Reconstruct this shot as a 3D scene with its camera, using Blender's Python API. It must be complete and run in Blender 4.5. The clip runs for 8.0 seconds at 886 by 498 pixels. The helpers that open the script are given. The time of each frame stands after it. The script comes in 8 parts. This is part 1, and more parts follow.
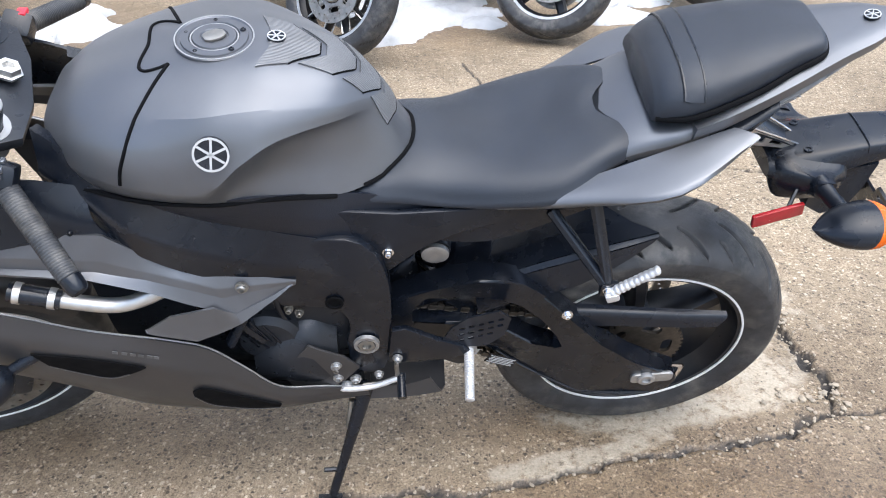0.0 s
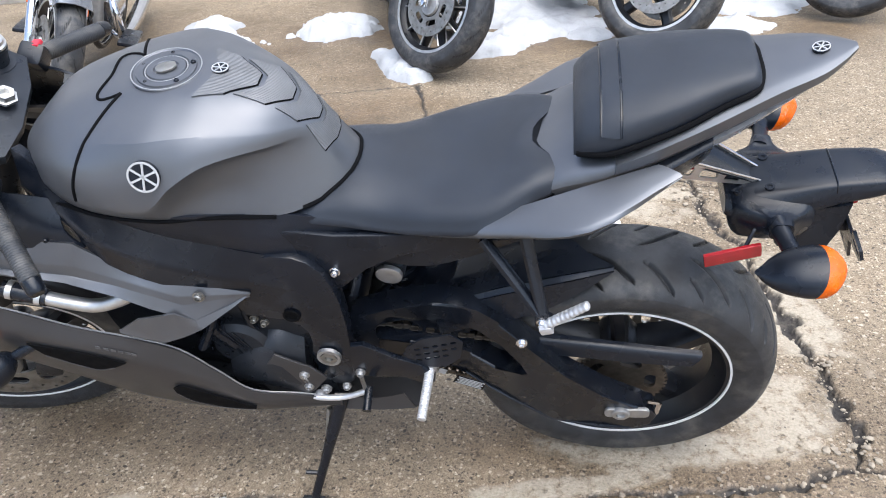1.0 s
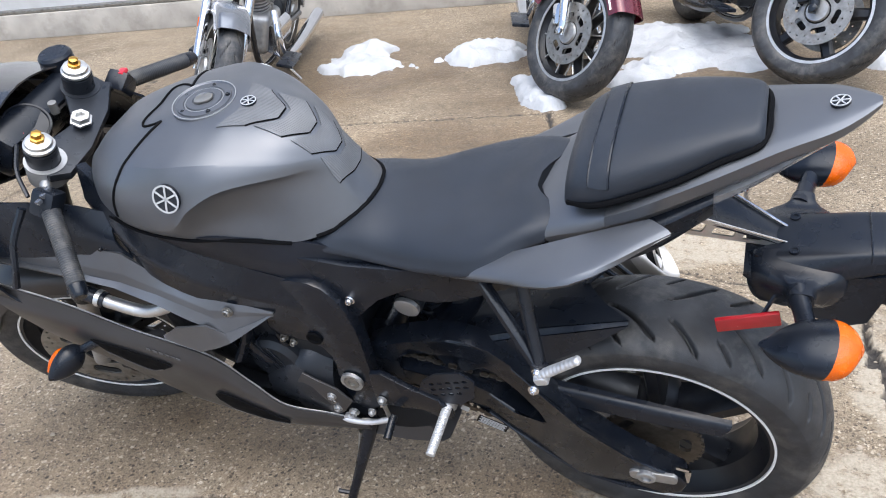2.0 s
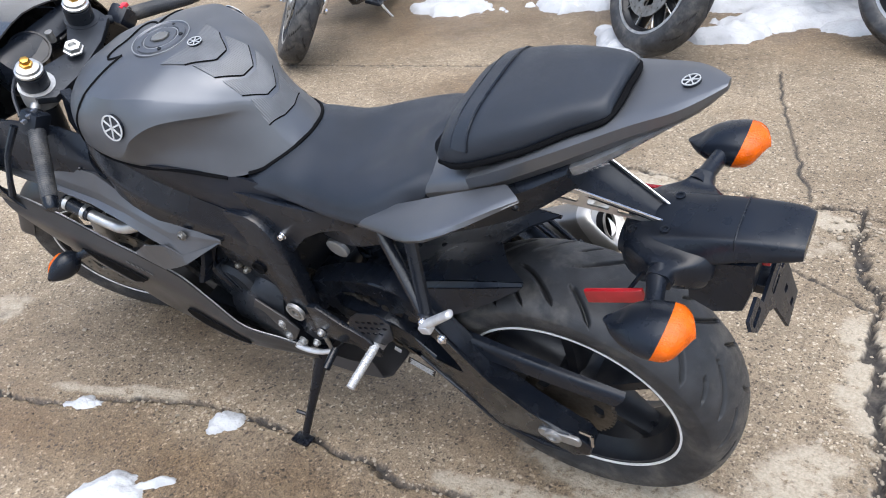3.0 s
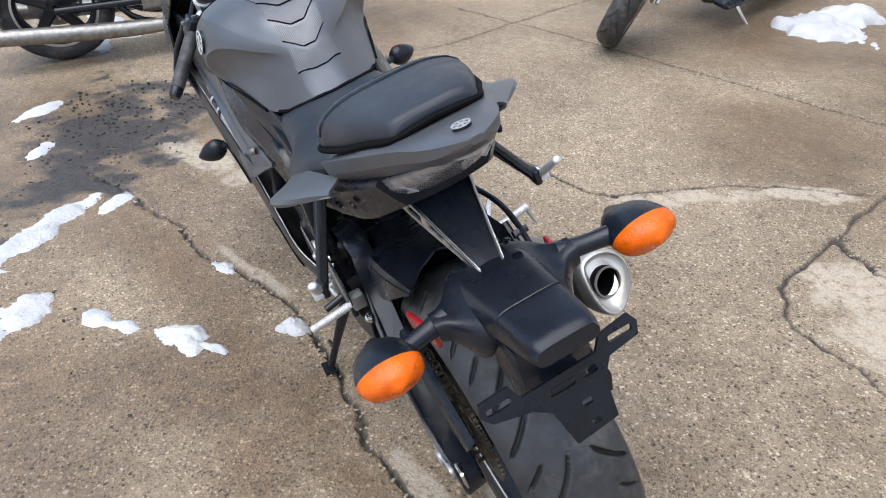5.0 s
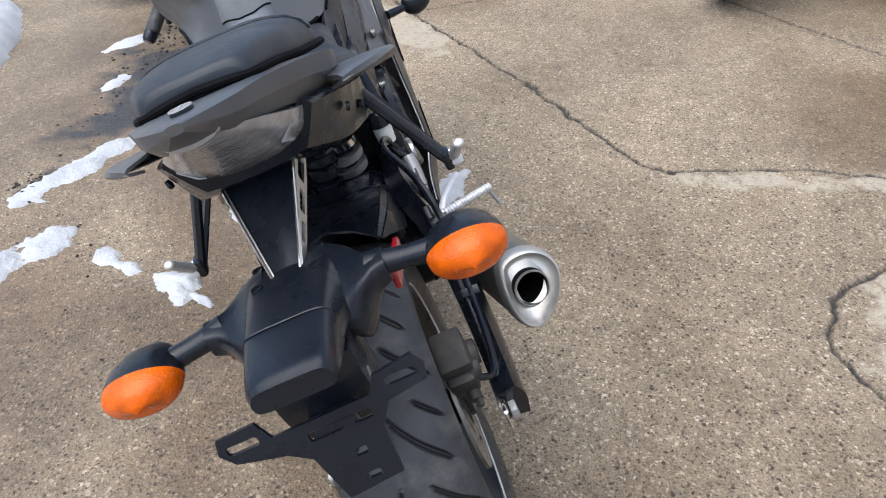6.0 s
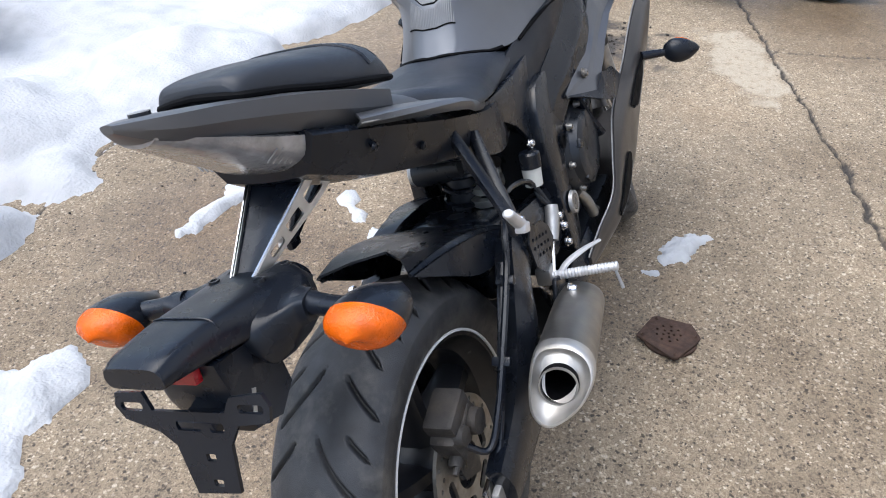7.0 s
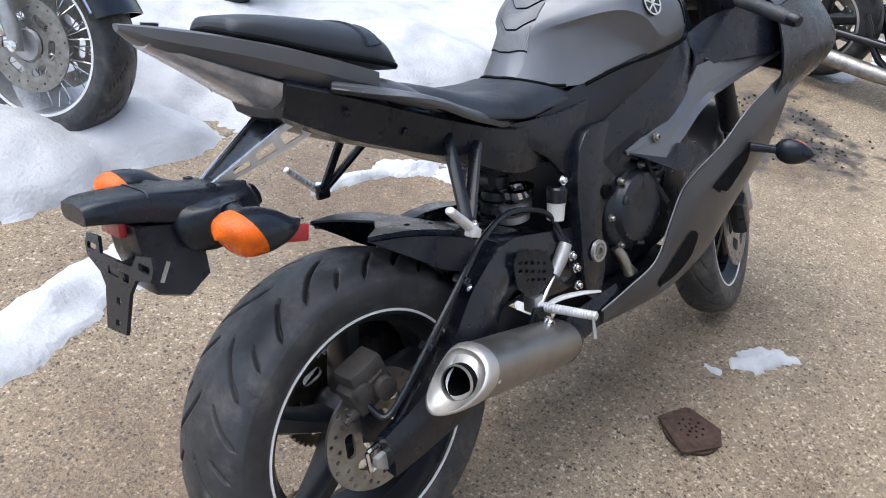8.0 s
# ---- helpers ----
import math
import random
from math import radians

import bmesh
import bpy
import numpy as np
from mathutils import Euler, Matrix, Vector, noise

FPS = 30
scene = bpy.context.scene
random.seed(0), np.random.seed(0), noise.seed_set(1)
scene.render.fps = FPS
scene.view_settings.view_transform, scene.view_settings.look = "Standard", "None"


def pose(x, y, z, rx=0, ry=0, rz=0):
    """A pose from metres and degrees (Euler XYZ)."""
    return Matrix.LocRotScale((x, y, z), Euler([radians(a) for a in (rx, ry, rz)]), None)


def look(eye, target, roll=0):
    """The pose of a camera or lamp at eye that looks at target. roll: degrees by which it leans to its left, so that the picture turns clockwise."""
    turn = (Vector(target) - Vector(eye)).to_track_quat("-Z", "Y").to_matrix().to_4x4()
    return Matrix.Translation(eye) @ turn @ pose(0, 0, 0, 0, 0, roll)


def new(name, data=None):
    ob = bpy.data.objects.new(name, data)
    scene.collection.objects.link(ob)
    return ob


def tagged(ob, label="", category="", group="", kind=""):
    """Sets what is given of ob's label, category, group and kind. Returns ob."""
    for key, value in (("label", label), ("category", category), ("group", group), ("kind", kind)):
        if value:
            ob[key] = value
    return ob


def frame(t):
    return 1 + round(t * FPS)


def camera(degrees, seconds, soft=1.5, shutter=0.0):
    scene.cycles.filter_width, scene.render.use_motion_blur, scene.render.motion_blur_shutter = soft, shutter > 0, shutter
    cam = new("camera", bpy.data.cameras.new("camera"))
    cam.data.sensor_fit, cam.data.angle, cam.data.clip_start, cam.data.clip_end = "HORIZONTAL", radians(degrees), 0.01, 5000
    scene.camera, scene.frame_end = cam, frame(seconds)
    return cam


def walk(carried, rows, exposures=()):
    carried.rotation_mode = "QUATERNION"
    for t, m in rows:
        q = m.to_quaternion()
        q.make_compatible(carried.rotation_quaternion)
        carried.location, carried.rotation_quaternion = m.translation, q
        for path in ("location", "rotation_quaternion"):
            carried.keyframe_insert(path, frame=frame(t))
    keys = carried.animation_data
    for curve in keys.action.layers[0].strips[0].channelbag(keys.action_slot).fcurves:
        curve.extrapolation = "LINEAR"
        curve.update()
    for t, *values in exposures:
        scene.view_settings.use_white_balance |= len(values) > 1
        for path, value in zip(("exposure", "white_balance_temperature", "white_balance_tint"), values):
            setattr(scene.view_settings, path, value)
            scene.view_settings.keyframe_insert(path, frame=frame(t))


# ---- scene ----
cam = camera(59.8, 8.0, soft=1.0)
PATH = [
    (0, (0.002, 0.006, 1.3), (0.001, 1.701, 0.238), -0.0),
    (0.5, (0.138, 0.047, 1.328), (0.014, 1.739, 0.269), -1.1),
    (1, (0.345, 0.031, 1.334), (-0.046, 1.693, 0.293), -4.0),
    (1.5, (0.518, 0.049, 1.348), (-0.132, 1.66, 0.357), -6.4),
    (1.7, (0.552, 0.087, 1.333), (-0.169, 1.678, 0.359), -6.7),
    (2.8, (0.827, 0.221, 1.35), (-0.205, 1.603, 0.338), -6.8),
    (3, (0.928, 0.275, 1.335), (-0.144, 1.595, 0.282), -7.0),
    (3.5, (1.087, 0.399, 1.323), (-0.094, 1.57, 0.213), -6.2),
    (4, (1.164, 0.573, 1.313), (-0.166, 1.603, 0.23), -4.2),
    (4.5, (1.281, 0.674, 1.342), (-0.204, 1.529, 0.311), -2.6),
    (4.7, (1.357, 0.732, 1.334), (-0.189, 1.479, 0.309), -2.0),
    (5.8, (1.35, 1.253, 1.246), (-0.318, 1.423, 0.155), -5.7),
    (6, (1.281, 1.297, 1.26), (-0.355, 1.467, 0.122), -4.4),
    (6.5, (1.167, 1.484, 1.247), (-0.447, 1.307, 0.079), -2.2),
    (7, (1.15, 1.72, 1.312), (-0.345, 1.023, 0.181), -0.8),
    (7.5, (1.064, 1.894, 1.269), (-0.312, 0.953, 0.164), 3.6),
    (8, (1.025, 2.125, 1.332), (-0.173, 0.939, 0.255), 8.1),
]
walk(cam, [(t, look(eye, target, roll)) for t, eye, target, roll in PATH],
     [(0.0, 1.85), (1.5, 1.6), (3.0, 1.5), (4.5, 1.45), (6.0, 1.3), (7.0, 1.45), (8.0, 1.45)])

# ---- world and sun: an overcast winter day ----
SUN_EL, SUN_AZ = radians(68), radians(-50)
world = bpy.data.worlds.new("world")
scene.world = world
world.use_nodes = True
wn = world.node_tree.nodes
wn.clear()
sky = wn.new("ShaderNodeTexSky")
sky.sky_type = "NISHITA"
sky.sun_disc = False
sky.sun_elevation, sky.sun_rotation = SUN_EL, radians(90) - SUN_AZ
sky.air_density, sky.dust_density, sky.ozone_density = 1.0, 2.5, 1.5
bg = wn.new("ShaderNodeBackground")
bg.inputs["Strength"].default_value = 0.1
hsv = wn.new("ShaderNodeHueSaturation")
hsv.inputs["Saturation"].default_value = 0.95
wout = wn.new("ShaderNodeOutputWorld")
world.node_tree.links.new(sky.outputs[0], hsv.inputs["Color"])
world.node_tree.links.new(hsv.outputs[0], bg.inputs["Color"])
world.node_tree.links.new(bg.outputs[0], wout.inputs["Surface"])
sun = new("sun", bpy.data.lights.new("sun", "SUN"))
sun.data.energy, sun.data.angle, sun.data.color = 1.5, radians(80), (0.925, 0.965, 1.0)
sun_from = Vector((math.cos(SUN_EL) * math.cos(SUN_AZ), math.cos(SUN_EL) * math.sin(SUN_AZ), math.sin(SUN_EL)))
sun.matrix_world = look(sun_from * 30, (0, 0, 0))

# ---- materials ----
def material(name, color, rough=0.5, metal=0.0, vary=0.15, scale=12.0, bump=0.0, bump_scale=300.0, coat=0.0,
             rough_vary=0.1, stain=None, stain_amount=0.0, stain_scale=5.0, transmission=0.0, ior=1.45, specular=0.5):
    """A surface with broad and fine variation of colour and gloss, fine relief and patches of another colour."""
    m = bpy.data.materials.new(name)
    m.use_nodes = True
    nt = m.node_tree
    b = nt.nodes["Principled BSDF"]
    link = nt.links.new
    tc = nt.nodes.new("ShaderNodeTexCoord")
    n1 = nt.nodes.new("ShaderNodeTexNoise")
    n1.inputs["Scale"].default_value, n1.inputs["Detail"].default_value = scale, 6.0
    link(tc.outputs["Object"], n1.inputs["Vector"])
    ramp = nt.nodes.new("ShaderNodeMapRange")
    ramp.inputs["To Min"].default_value, ramp.inputs["To Max"].default_value = 1 - vary, 1 + vary
    ramp.inputs["From Min"].default_value, ramp.inputs["From Max"].default_value = 0.3, 0.7
    link(n1.outputs["Fac"], ramp.inputs["Value"])
    mul = nt.nodes.new("ShaderNodeVectorMath")
    mul.operation = "SCALE"
    mul.inputs[0].default_value = color
    link(ramp.outputs[0], mul.inputs["Scale"])
    out = mul.outputs[0]
    if stain:
        n3 = nt.nodes.new("ShaderNodeTexNoise")
        n3.inputs["Scale"].default_value, n3.inputs["Detail"].default_value = stain_scale, 8.0
        n3.inputs["Roughness"].default_value = 0.65
        link(tc.outputs["Object"], n3.inputs["Vector"])
        r3 = nt.nodes.new("ShaderNodeMapRange")
        r3.inputs["From Min"].default_value, r3.inputs["From Max"].default_value = 0.5, 0.72
        r3.inputs["To Max"].default_value = stain_amount
        link(n3.outputs["Fac"], r3.inputs["Value"])
        mix = nt.nodes.new("ShaderNodeMix")
        mix.data_type = "RGBA"
        link(r3.outputs[0], mix.inputs[0])
        link(out, mix.inputs[6])
        mix.inputs[7].default_value = (*stain, 1)
        out = mix.outputs[2]
    link(out, b.inputs["Base Color"])
    rr = nt.nodes.new("ShaderNodeMapRange")
    rr.inputs["From Min"].default_value, rr.inputs["From Max"].default_value = 0.3, 0.7
    rr.inputs["To Min"].default_value, rr.inputs["To Max"].default_value = max(0.02, rough - rough_vary), min(1, rough + rough_vary)
    n4 = nt.nodes.new("ShaderNodeTexNoise")
    n4.inputs["Scale"].default_value, n4.inputs["Detail"].default_value = scale * 2.3, 5.0
    link(tc.outputs["Object"], n4.inputs["Vector"])
    link(n4.outputs["Fac"], rr.inputs["Value"])
    link(rr.outputs[0], b.inputs["Roughness"])
    b.inputs["Metallic"].default_value = metal
    b.inputs["Coat Weight"].default_value = coat
    b.inputs["Coat Roughness"].default_value = 0.25
    b.inputs["Transmission Weight"].default_value = transmission
    b.inputs["IOR"].default_value = ior
    b.inputs["Specular IOR Level"].default_value = specular
    if bump > 0:
        n2 = nt.nodes.new("ShaderNodeTexNoise")
        n2.inputs["Scale"].default_value, n2.inputs["Detail"].default_value = bump_scale, 3.0
        link(tc.outputs["Object"], n2.inputs["Vector"])
        bp = nt.nodes.new("ShaderNodeBump")
        bp.inputs["Strength"].default_value, bp.inputs["Distance"].default_value = bump, 0.002
        link(n2.outputs["Fac"], bp.inputs["Height"])
        link(bp.outputs[0], b.inputs["Normal"])
    return m


SATIN = material("satin_grey_paint", (0.146, 0.152, 0.165), 0.41, 0.74, 0.1, 5, 0.04, 900, rough_vary=0.06)
SILVER_PAINT = material("fairing_grey_paint", (0.145, 0.15, 0.162), 0.38, 0.76, 0.08, 6, 0.03, 900, rough_vary=0.05)
BRONZE_PAINT = material("lower_fairing_paint", (0.07, 0.068, 0.07), 0.34, 0.55, 0.1, 6, 0.03, 900, rough_vary=0.06)
BLACK = material("black_plastic", (0.0078, 0.0104, 0.0162), 0.29, 0.0, 0.25, 9, 0.06, 1500, stain=(0.03, 0.032, 0.036), stain_amount=0.25, stain_scale=14, specular=0.4)
FRAME = material("black_frame_paint", (0.0056, 0.0076, 0.0122), 0.25, 0.0, 0.25, 9, 0.04, 1200, specular=0.5, stain=(0.03, 0.03, 0.032), stain_amount=0.3, stain_scale=20)
GRIP = material("dimpled_black_trim", (0.0076, 0.0102, 0.0168), 0.4, 0.0, 0.2, 9, 0.3, 500)
VINYL = material("seat_vinyl", (0.0165, 0.0205, 0.0285), 0.4, 0.0, 0.2, 8, 0.25, 1300, rough_vary=0.08)
RUBBER = material("tyre_rubber", (0.03, 0.0315, 0.035), 0.46, 0.0, 0.35, 25, 0.3, 600, stain=(0.15, 0.14, 0.125), stain_amount=0.7, stain_scale=11)


def shade_grooves(m):
    """Rubber with the shade of the tread grooves put into its colour, near black at full depth."""
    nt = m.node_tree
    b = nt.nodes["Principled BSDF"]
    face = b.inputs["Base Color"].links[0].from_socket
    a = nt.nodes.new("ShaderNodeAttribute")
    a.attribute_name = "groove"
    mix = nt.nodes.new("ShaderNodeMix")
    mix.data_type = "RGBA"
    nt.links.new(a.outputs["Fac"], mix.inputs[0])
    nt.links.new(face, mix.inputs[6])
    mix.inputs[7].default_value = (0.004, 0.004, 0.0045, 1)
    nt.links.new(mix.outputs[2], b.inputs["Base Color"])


shade_grooves(RUBBER)
RIM = material("rim_black_paint", (0.0085, 0.0095, 0.0125), 0.36, 0.0, 0.2, 10, stain=(0.045, 0.04, 0.035), stain_amount=0.4, stain_scale=16)
STRIPE = material("white_rim_tape", (0.75, 0.75, 0.74), 0.5, 0.0, 0.08, 20)
ALU = material("machined_aluminium", (0.6, 0.59, 0.57), 0.45, 1.0, 0.12, 30, 0.05, 900)
CAST = material("cast_aluminium", (0.42, 0.42, 0.42), 0.5, 0.9, 0.15, 30, 0.2, 500)
TITAN = material("brushed_exhaust_skin", (0.3, 0.285, 0.265), 0.4, 0.95, 0.12, 10, 0.06, 700)
CHROME = material("chrome", (0.72, 0.72, 0.74), 0.12, 1.0, 0.06, 10, rough_vary=0.06)
STEEL = material("dull_steel", (0.3, 0.29, 0.27), 0.45, 0.9, 0.2, 40, 0.2, 500, stain=(0.11, 0.055, 0.03), stain_amount=0.5, stain_scale=30)
CHAIN = material("oily_chain", (0.09, 0.075, 0.06), 0.45, 0.7, 0.3, 60)
ENGINE = material("black_engine_casing", (0.022, 0.025, 0.031), 0.34, 0.35, 0.2, 20, 0.2, 500)
GOLD = material("anodised_gold", (0.62, 0.34, 0.08), 0.32, 1.0, 0.1, 30)
ORANGE = material("amber_lens", (0.62, 0.1, 0.001), 0.22, 0.0, 0.25, 45, 0.6, 350, coat=0.1, specular=0.35)
RED = material("red_lens", (0.32, 0.008, 0.014), 0.18, 0.0, 0.15, 40, 0.4, 400, coat=0.5)
CLEAR = material("clear_tail_lens", (0.36, 0.36, 0.37), 0.12, 0.35, 0.2, 50, 0.5, 180, coat=0.6)
WHITE = material("white_paint", (0.78, 0.78, 0.77), 0.4, 0.0, 0.05, 20)
MILKY = material("translucent_white_plastic", (0.6, 0.6, 0.56), 0.4, 0.0, 0.1, 20)
LABEL = material("grey_label_print", (0.35, 0.35, 0.35), 0.6, 0.0, 0.1, 20)
BURGUNDY = material("burgundy_paint", (0.12, 0.008, 0.02), 0.18, 0.2, 0.1, 8, coat=1.0)
GREYPAINT = material("grey_metallic_paint", (0.16, 0.17, 0.19), 0.2, 0.6, 0.1, 8, coat=0.8)
BLACKGLOSS = material("gloss_black_paint", (0.007, 0.008, 0.011), 0.16, 0.0, 0.1, 8, coat=0.4)
WINDSCREEN = material("smoked_windscreen", (0.02, 0.018, 0.018), 0.08, 0.0, 0.1, 8, coat=0.6)
RUST = material("rusted_iron", (0.07, 0.04, 0.028), 0.75, 0.3, 0.4, 30, 0.6, 250, stain=(0.03, 0.024, 0.022), stain_amount=0.8, stain_scale=18)
SATIN_ALU = material("bead_blasted_aluminium", (0.52, 0.5, 0.47), 0.45, 0.85, 0.1, 25, 0.1, 900)
PEG = material("bright_peg_aluminium", (0.66, 0.66, 0.67), 0.5, 0.7, 0.1, 40, 0.2, 500)
# near black, hardly glossy: shade of gaps and openings put into the colour
GAP = material("shadow_gap_black", (0.003, 0.0032, 0.004), 0.75, 0.0, 0.1, 20, specular=0.1)
EMBLEM = material("emblem_plating", (0.55, 0.55, 0.55), 0.4, 0.4, 0.1, 30)
DUSTY = material("dusty_caliper", (0.04, 0.037, 0.035), 0.6, 0.2, 0.3, 30, 0.3, 400, stain=(0.1, 0.08, 0.062), stain_amount=0.5, stain_scale=20)
PRINT = material("dim_print", (0.11, 0.11, 0.112), 0.5, 0.2, 0.3, 60)
DIAL = material("dial_face", (0.03, 0.03, 0.032), 0.4, 0.0, 0.04, 20)
REDPLASTIC = material("red_plastic", (0.6, 0.03, 0.05), 0.4)
WALLPAINT = material("pale_grey_wall", (0.6, 0.6, 0.6), 0.7, 0.0, 0.08, 2, 0.1, 80, stain=(0.4, 0.39, 0.37), stain_amount=0.5, stain_scale=1.5)
CURB = material("worn_concrete_base", (0.4, 0.37, 0.33), 0.85, 0.0, 0.2, 4, 0.4, 150, stain=(0.2, 0.18, 0.15), stain_amount=0.6)


def snow_material():
    m = bpy.data.materials.new("old_snow")
    m.use_nodes = True
    nt = m.node_tree
    b = nt.nodes["Principled BSDF"]
    tc = nt.nodes.new("ShaderNodeTexCoord")
    n = nt.nodes.new("ShaderNodeTexNoise")
    n.inputs["Scale"].default_value, n.inputs["Detail"].default_value = 7.0, 8.0
    nt.links.new(tc.outputs["Object"], n.inputs["Vector"])
    cr = nt.nodes.new("ShaderNodeValToRGB")
    cr.color_ramp.elements[0].position, cr.color_ramp.elements[0].color = 0.3, (0.375, 0.385, 0.402, 1)
    cr.color_ramp.elements[1].position, cr.color_ramp.elements[1].color = 0.55, (0.48, 0.49, 0.508, 1)
    nt.links.new(n.outputs["Fac"], cr.inputs["Fac"])
    nt.links.new(cr.outputs[0], b.inputs["Base Color"])
    b.inputs["Roughness"].default_value = 0.65
    b.inputs["Subsurface Weight"].default_value = 0.15
    b.inputs["Subsurface Radius"].default_value = (0.02, 0.02, 0.02)
    n2 = nt.nodes.new("ShaderNodeTexNoise")
    n2.inputs["Scale"].default_value, n2.inputs["Detail"].default_value = 70.0, 6.0
    nt.links.new(tc.outputs["Object"], n2.inputs["Vector"])
    bp = nt.nodes.new("ShaderNodeBump")
    bp.inputs["Strength"].default_value, bp.inputs["Distance"].default_value = 0.6, 0.01
    nt.links.new(n2.outputs["Fac"], bp.inputs["Height"])
    nt.links.new(bp.outputs[0], b.inputs["Normal"])
    return m


SNOW = snow_material()


def concrete_material():
    """Worn exposed-aggregate concrete: pebbles of several tints in a sandy paste, damp stains, pale worn edges and dark soil."""
    m = bpy.data.materials.new("aggregate_concrete")
    m.use_nodes = True
    nt = m.node_tree
    b = nt.nodes["Principled BSDF"]
    link = nt.links.new
    tc = nt.nodes.new("ShaderNodeTexCoord")
    P = tc.outputs["Object"]

    def noise_tex(scale, detail=6.0, rough=0.6):
        n = nt.nodes.new("ShaderNodeTexNoise")
        n.inputs["Scale"].default_value, n.inputs["Detail"].default_value, n.inputs["Roughness"].default_value = scale, detail, rough
        link(P, n.inputs["Vector"])
        return n.outputs["Fac"]

    def ramp(fac, *stops):
        r = nt.nodes.new("ShaderNodeValToRGB")
        els = r.color_ramp.elements
        while len(els) < len(stops):
            els.new(0.5)
        for e, (p, c) in zip(els, stops):
            e.position, e.color = p, (*c, 1)
        link(fac, r.inputs["Fac"])
        return r.outputs["Color"]

    def mix(fac, a, c, mode="MIX"):
        x = nt.nodes.new("ShaderNodeMix")
        x.data_type, x.blend_type = "RGBA", mode
        for i, s in ((0, fac), (6, a), (7, c)):
            if isinstance(s, (int, float)):
                x.inputs[i].default_value = s
            elif isinstance(s, tuple):
                x.inputs[i].default_value = (*s, 1)
            else:
                link(s, x.inputs[i])
        return x.outputs[2]

    def span(fac, lo, hi, to_lo=0.0, to_hi=1.0):
        r = nt.nodes.new("ShaderNodeMapRange")
        for k, v in (("From Min", lo), ("From Max", hi), ("To Min", to_lo), ("To Max", to_hi)):
            r.inputs[k].default_value = v
        link(fac, r.inputs["Value"])
        return r.outputs[0]

    def attribute(name):
        a = nt.nodes.new("ShaderNodeAttribute")
        a.attribute_name = name
        return a.outputs["Fac"]

    v = nt.nodes.new("ShaderNodeTexVoronoi")
    v.inputs["Scale"].default_value = 135.0
    warp = nt.nodes.new("ShaderNodeTexNoise")
    warp.inputs["Scale"].default_value, warp.inputs["Detail"].default_value = 110.0, 3.0
    link(P, warp.inputs["Vector"])
    bent = nt.nodes.new("ShaderNodeVectorMath")
    bent.operation = "MULTIPLY_ADD"
    link(warp.outputs["Color"], bent.inputs[0])
    bent.inputs[1].default_value = (0.011, 0.011, 0.011)
    link(P, bent.inputs[2])
    link(bent.outputs[0], v.inputs["Vector"])
    sep = nt.nodes.new("ShaderNodeSeparateColor")
    link(v.outputs["Color"], sep.inputs[0])
    pebble = ramp(sep.outputs[0], (0.0, (0.07, 0.055, 0.042)), (0.16, (0.15, 0.112, 0.076)), (0.5, (0.255, 0.203, 0.142)), (0.82, (0.35, 0.29, 0.21)), (1.0, (0.6, 0.53, 0.43)))
    paste = ramp(noise_tex(300, 5, 0.75), (0.36, (0.09, 0.068, 0.047)), (0.64, (0.4, 0.33, 0.24)))
    core = span(v.outputs["Distance"], 0.32, 0.62, 0.85, 0.0)
    v2 = nt.nodes.new("ShaderNodeTexVoronoi")
    v2.inputs["Scale"].default_value = 48.0
    link(bent.outputs[0], v2.inputs["Vector"])
    sep2 = nt.nodes.new("ShaderNodeSeparateColor")
    link(v2.outputs["Color"], sep2.inputs[0])
    big = ramp(sep2.outputs[1], (0.0, (0.08, 0.06, 0.045)), (0.3, (0.2, 0.158, 0.112)), (1.0, (0.4, 0.345, 0.27)))
    col = mix(core, paste, pebble)
    bigmask = span(v2.outputs["Distance"], 0.14, 0.36, 0.5, 0.0)
    bigpick = span(sep2.outputs[2], 0.42, 0.47)
    both = nt.nodes.new("ShaderNodeMath")
    both.operation = "MULTIPLY"
    link(bigmask, both.inputs[0])
    link(bigpick, both.inputs[1])
    col = mix(both.outputs[0], col, big)
    for scale, pick, tint in ((75.0, 0.13, (0.035, 0.028, 0.022)), (62.0, 0.06, (0.5, 0.44, 0.36)), (120.0, 0.16, (0.05, 0.04, 0.03))):
        spot = nt.nodes.new("ShaderNodeTexVoronoi")
        spot.inputs["Scale"].default_value = scale
        link(bent.outputs[0], spot.inputs["Vector"])
        tone = nt.nodes.new("ShaderNodeSeparateColor")
        link(spot.outputs["Color"], tone.inputs[0])
        chosen = nt.nodes.new("ShaderNodeMath")
        chosen.operation = "MULTIPLY"
        link(span(tone.outputs[1], pick, pick + 0.02, 0.9, 0.0), chosen.inputs[0])
        link(span(spot.outputs["Distance"], 0.22, 0.42, 1.0, 0.0), chosen.inputs[1])
        col = mix(chosen.outputs[0], col, tint)
    stain = ramp(noise_tex(1.1, 7, 0.62), (0.32, (0.62, 0.58, 0.54)), (0.5, (0.95, 0.94, 0.93)), (0.68, (1.18, 1.16, 1.14)))
    col = mix(1.0, col, stain, "MULTIPLY")
    col = mix(1.0, col, ramp(noise_tex(16, 6, 0.7), (0.3, (0.78, 0.77, 0.76)), (0.7, (1.16, 1.15, 1.13))), "MULTIPLY")
    col = mix(1.0, col, ramp(noise_tex(430, 3, 0.8), (0.34, (0.76, 0.75, 0.74)), (0.66, (1.24, 1.23, 1.21))), "MULTIPLY")
    rusty = span(noise_tex(2.3, 5, 0.6), 0.56, 0.75, 0.0, 0.35)
    col = mix(rusty, col, (0.19, 0.125, 0.07))
    damp = attribute("damp")
